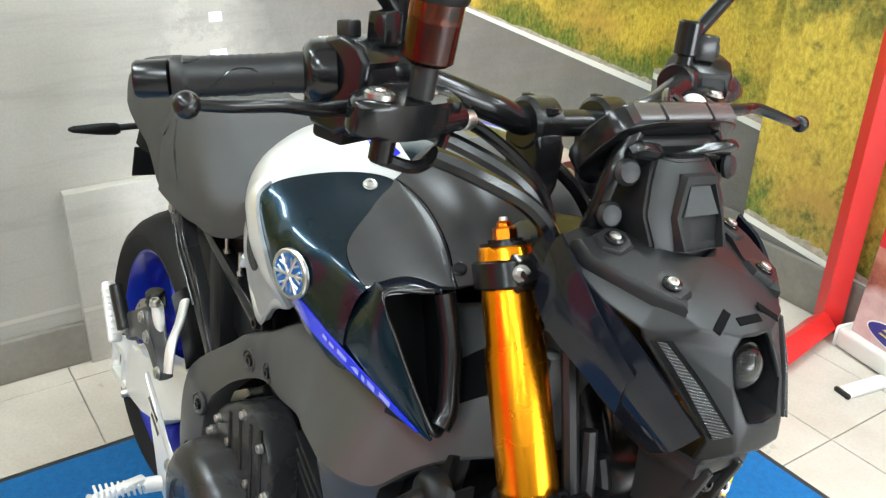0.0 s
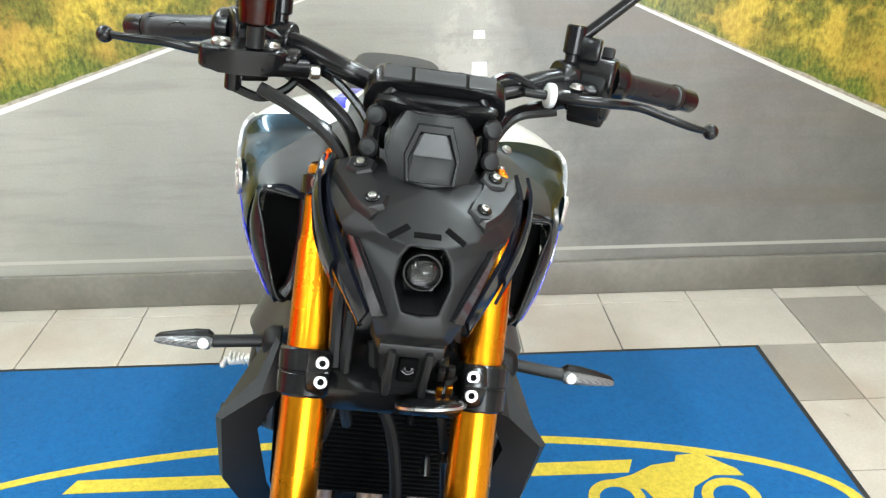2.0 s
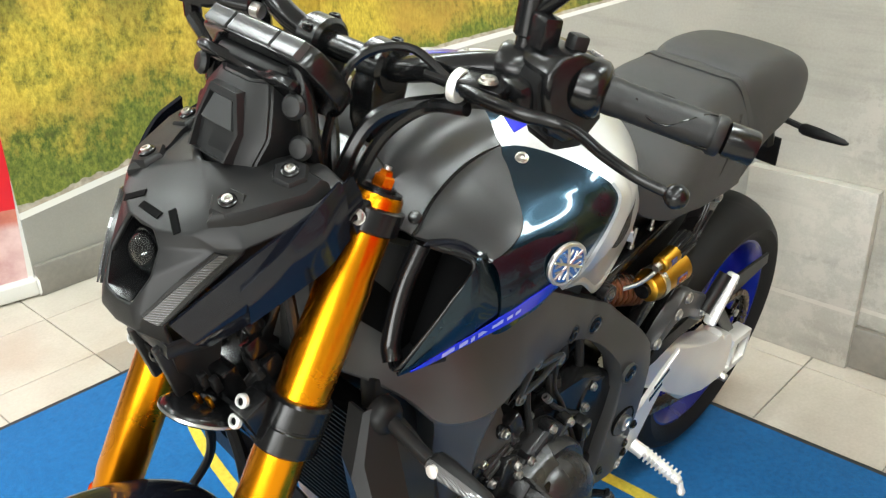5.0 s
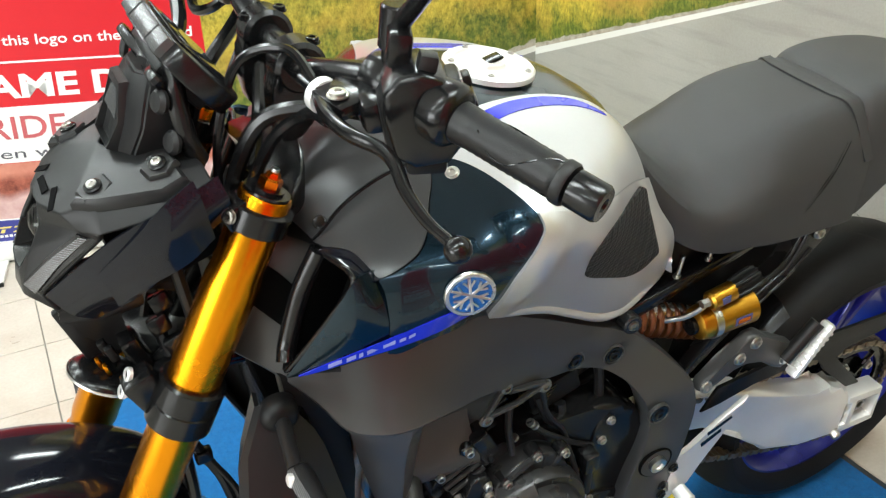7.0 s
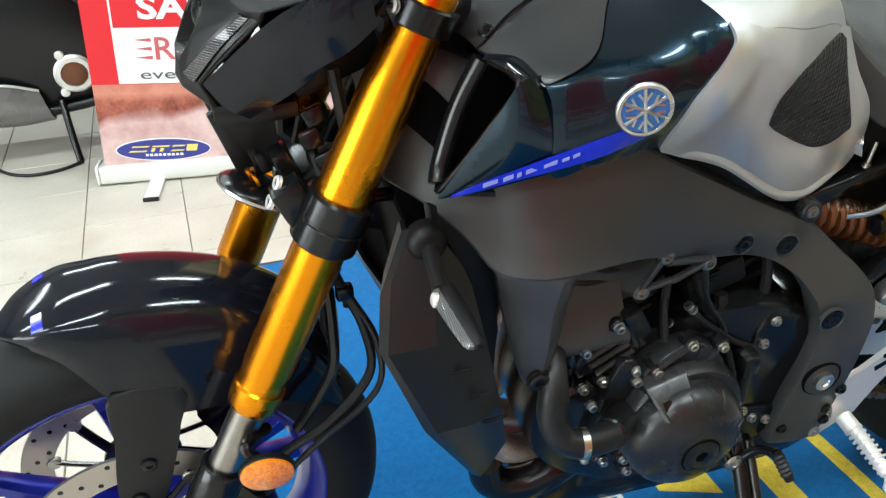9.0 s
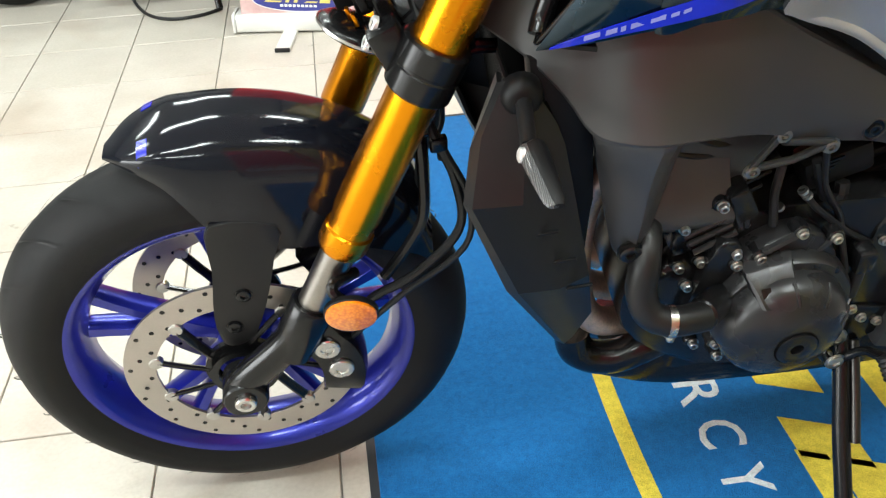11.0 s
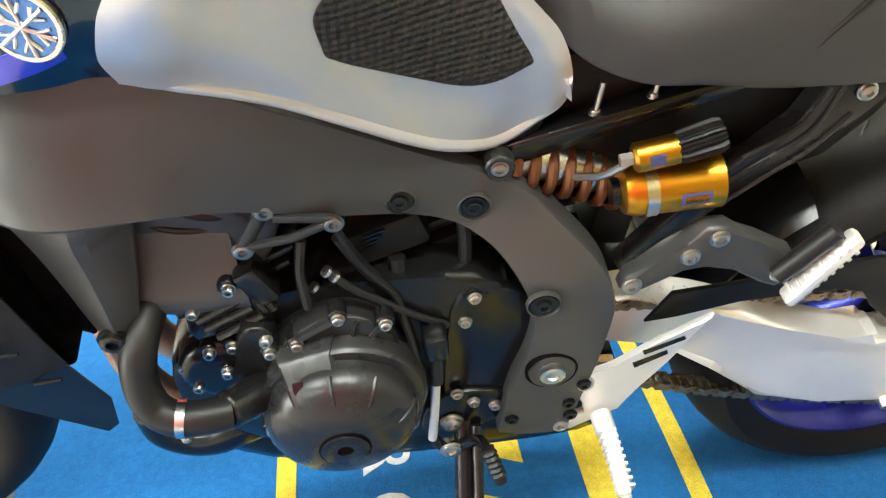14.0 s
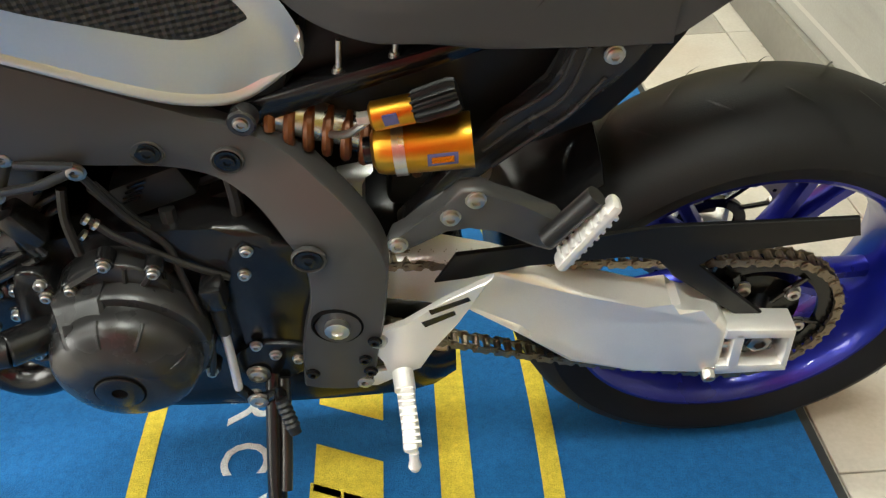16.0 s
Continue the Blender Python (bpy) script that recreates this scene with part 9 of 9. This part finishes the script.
banner = roll_up_banner(pose(0.868, -1.925, 0, 0, 0, 180 - 9.9), "red and white roll-up banner with sales lettering in a white case")
copy_thing(banner, pose(-0.248, 1.79, 0, 0, 0, -9.9))

# ---- red steel stand by the pier ----
stand = base_of("red_steel_stand", pose(-0.325, 1.845, 0, 0, 0, 10), "red square-tube steel stand with a flat foot on the tiles", "stand")


def square_tube(a, b, s, wall_t=0.004):
    """Open square tube with visible wall thickness."""
    a, b = Vector(a), Vector(b)
    u, v, w = basis(b - a)
    bm = bmesh.new()
    rings = []
    for p, h in ((a, s / 2 - wall_t), (a, s / 2), (b, s / 2), (b, s / 2 - wall_t)):
        rings.append([p + u * h * i + v * h * j for i, j in ((-1, -1), (1, -1), (1, 1), (-1, 1))])
    return add_rings(bm, rings, loop=True)


part("post", square_tube((0, 0, 0.006), (0, 0, 1.95), 0.06), PAINT_RED, stand)
part("foot_tube", square_tube((0, -0.031, 0.031), (0.0, -0.31, 0.031), 0.06), PAINT_RED, stand)
part("cross_tube", square_tube((0, 0.0, 1.98), (0.0, -0.3, 1.98), 0.06), PAINT_RED, stand)

# ---- the second motorcycle, behind the banner ----
other = base_of("parked_motorcycle", pose(0.93, -2.44, 0, 0, 0, 0) @ Matrix.Rotation(radians(-8), 4, "X"), "black motorcycle with grey belly fairing leaning on its stand", "motorcycle")
BELLY_GREY = surface("grey_fairing_paint", (0.2, 0.195, 0.19), 0.3, 0.4, coat=0.5, vary=0.06)
BRONZE = surface("bronze_cover_paint", (0.18, 0.075, 0.04), 0.35, 0.6, vary=0.12)


def plain_wheel(x, r, w, parent):
    hub = part("wheel", add_lathe(bmesh.new(), (x, -w / 2, r), (0, 1, 0), [(0, r * 0.62), (0.0, r * 0.72), (w, r * 0.72), (w, r * 0.62)], 40), SATIN_BLACK, parent)
    bm = bmesh.new()
    rings = []
    for k in range(48):
        a = 2 * math.pi * k / 48
        rings.append([(x + math.cos(a) * q, y, r + math.sin(a) * q) for y, q in ((-w * 0.45, r * 0.7), (-w * 0.5, r * 0.84), (-w * 0.3, r * 0.96), (0, r), (w * 0.3, r * 0.96), (w * 0.5, r * 0.84), (w * 0.45, r * 0.7))])
    part("tyre", add_rings(bm, rings, loop=True), RUBBER, hub)
    for k in range(5):
        a = 2 * math.pi * k / 5
        part("spoke", tube([(x, 0, r), (x + math.cos(a) * r * 0.66, 0, r + math.sin(a) * r * 0.66)], 0.014, 8), SATIN_BLACK, hub)
    return hub


plain_wheel(-0.62, 0.31, 0.17, other)
plain_wheel(0.76, 0.3, 0.12, other)
belly = [[(0.1, 0.13, 0.27), (0.08, 0.15, 0.2), (0.07, 0.12, 0.15), (0.07, 0.0, 0.135)],
         [(0.2, 0.15, 0.31), (0.2, 0.17, 0.22), (0.19, 0.13, 0.145), (0.19, 0.0, 0.13)],
         [(0.33, 0.17, 0.33), (0.33, 0.18, 0.25), (0.32, 0.14, 0.165), (0.32, 0.0, 0.15)],
         [(0.47, 0.18, 0.37), (0.47, 0.19, 0.3), (0.47, 0.14, 0.21), (0.46, 0.0, 0.19)]]
part("belly_fairing", skin(belly, 4, 4, 0.005), BELLY_GREY, other, "grey painted belly fairing")
part("belly_fairing", skin([[(x, -y, z) for x, y, z in row] for row in belly], 4, 4, 0.005), BELLY_GREY, other, "grey painted belly fairing")
part("fairing_edge", tube([(0.1, 0.133, 0.272), (0.2, 0.153, 0.312), (0.33, 0.173, 0.332), (0.47, 0.183, 0.372)], 0.005, 8), ALU, other)
engine2 = part("engine_block", loft([[(x, y, z) for y, z in ((0.1, b), (0.13, (b + t) / 2), (0.1, t), (-0.1, t), (-0.13, (b + t) / 2), (-0.1, b))] for x, b, t in ((-0.22, 0.24, 0.5), (-0.05, 0.17, 0.58), (0.15, 0.17, 0.6), (0.3, 0.24, 0.5))], 3, 2), ENGINE_BLACK, other, "black engine")
cover2 = part("engine_cover", add_lathe(bmesh.new(), (-0.03, 0.115, 0.32), (0, 1, 0), [(0, 0.07), (0.02, 0.07), (0.028, 0.062), (0.028, 0.046), (0.02, 0.044)], 32), ALU, engine2, "silver ring cover with a bronze disc")
part("cover_disc", add_lathe(bmesh.new(), (-0.03, 0.134, 0.32), (0, 1, 0), [(0, 0.044), (0.006, 0.043), (0.008, 0.03), (0.008, 0.0)], 28), BRONZE, cover2)
for k in range(3):
    a = 2.1 * k + 1.1
    part("cover_lug", cyl((-0.03 + 0.08 * math.cos(a), 0.115, 0.32 + 0.08 * math.sin(a)), (-0.03 + 0.08 * math.cos(a), 0.14, 0.32 + 0.08 * math.sin(a)), 0.016, seg=14, edge=0.003), ALU, cover2)
for k in range(4):
    part("cooling_slot", box((0.03, 0.012, 0.05), (0.24 + 0.045 * k, 0.15, 0.44 + 0.012 * k), pose(0, 0, 0, 0, 20, 0), 0.004), STEEL, other)
part("lower_rail", tube([(-0.35, 0.09, 0.3), (-0.15, 0.12, 0.22), (0.1, 0.12, 0.18)], 0.018, 10), SATIN_BLACK, other)
kick = part("side_stand", tube([(0.035, 0.12, 0.22), (0.02, 0.2, 0.1), (0.0, 0.275, -0.03)], 0.013, 12), SATIN_BLACK, other, "black side stand")
part("stand_foot", box((0.06, 0.05, 0.008), (0.005, 0.282, -0.034), pose(0, 0, 0, 8, 0, 0), 0.003), SATIN_BLACK, kick)
part("side_frame", tube([(0.42, 0.1, 0.8), (0.15, 0.15, 0.72), (-0.12, 0.15, 0.58), (-0.2, 0.14, 0.38)], 0.03, 12), SATIN_BLACK, other)
part("fuel_tank", loft([[(x, y * w, z * h + 0.78) for y, z in ((1, 0), (0.9, 0.6), (0.4, 1), (-0.4, 1), (-0.9, 0.6), (-1, 0))] for x, w, h in ((-0.2, 0.08, 0.06), (-0.05, 0.14, 0.16), (0.15, 0.16, 0.22), (0.3, 0.1, 0.12))], 3, 3), GLOSS_BLACK, other, "gloss black fuel tank")
part("seat", loft([[(x, y * w, z) for y, z in ((1, b), (0.9, t - 0.01), (0.5, t), (-0.5, t), (-0.9, t - 0.01), (-1, b))] for x, w, b, t in ((-0.15, 0.07, 0.76, 0.83), (-0.35, 0.12, 0.76, 0.82), (-0.6, 0.1, 0.79, 0.88), (-0.8, 0.06, 0.82, 0.89))], 3, 3), SEAT, other)
for side in (1, -1):
    part("fork_leg", cyl((0.76, side * 0.09, 0.3), (0.48, side * 0.09, 0.95), 0.026), SATIN_BLACK, other)
    part("swing_arm", tube([(-0.2, side * 0.11, 0.36), (-0.62, side * 0.12, 0.31)], 0.024, 10), SATIN_BLACK, other)
part("handlebar", tube([(0.38, 0.36, 1.02), (0.44, 0.15, 1.0), (0.44, -0.15, 1.0), (0.38, -0.36, 1.02)], 0.012, 10), SATIN_BLACK, other)
part("headlamp", add_lathe(bmesh.new(), (0.5, 0, 0.85), (1, 0, -0.1), [(0, 0.06), (0.06, 0.09), (0.1, 0.095), (0.105, 0.08)], 24), GLOSS_BLACK, other)

# loose cable hanging from the parked machine on to the tiles
thing("loose_cable", tube([(0.93, -2.17, 0.007), (1.0, -2.12, 0.006), (1.1, -2.105, 0.006), (1.19, -2.17, 0.006), (1.25, -2.27, 0.03), (1.27, -2.285, 0.12), (1.24, -2.29, 0.25), (1.16, -2.3, 0.4), (1.1, -2.32, 0.55)], 0.006, 10), GREY_RUBBER, "thin black cable looped on the tiles beside a motorcycle", "cable")
# ---- floor tiles ----
GREY_TILES = {(0, 4), (1, 3), (0, -6), (1, -7), (3, -5)}


def tile_bm(bm, cx, cy):
    h, e = TILE / 2 - 0.0016, 0.0012
    rings = [[(cx + sx * (h - i), cy + sy * (h - i), z) for sx, sy in ((-1, -1), (1, -1), (1, 1), (-1, 1))] for i, z in ((0, -0.006), (0, -e), (e, 0.0))]
    return add_rings(bm, rings)


tile_mesh = {grey: as_mesh("tile", tile_bm(bmesh.new(), 0, 0), TILE_GREY if grey else TILE_PALE) for grey in (False, True)}
rest = bmesh.new()
for i in range(-1, 30):
    for j in range(-19, 15):
        cx, cy = TX + (i + 0.5) * TILE, TY + (j + 0.5) * TILE
        if cx > 7.4 or not -5.2 < cy < 4.5 or (cx < 0 and not LEFT - 0.1 < cy < RIGHT + 0.1):
            continue
        if i < 11 and -10 < j < 6:
            ob = new("tile", tile_mesh[(i, j) in GREY_TILES])
            ob.location = (cx, cy, 0)
            ob.parent = floor
        else:
            tile_bm(rest, cx, cy)
far = part("far_tile_field", rest, TILE_PALE, floor)
tagged(far, kind="stuff")
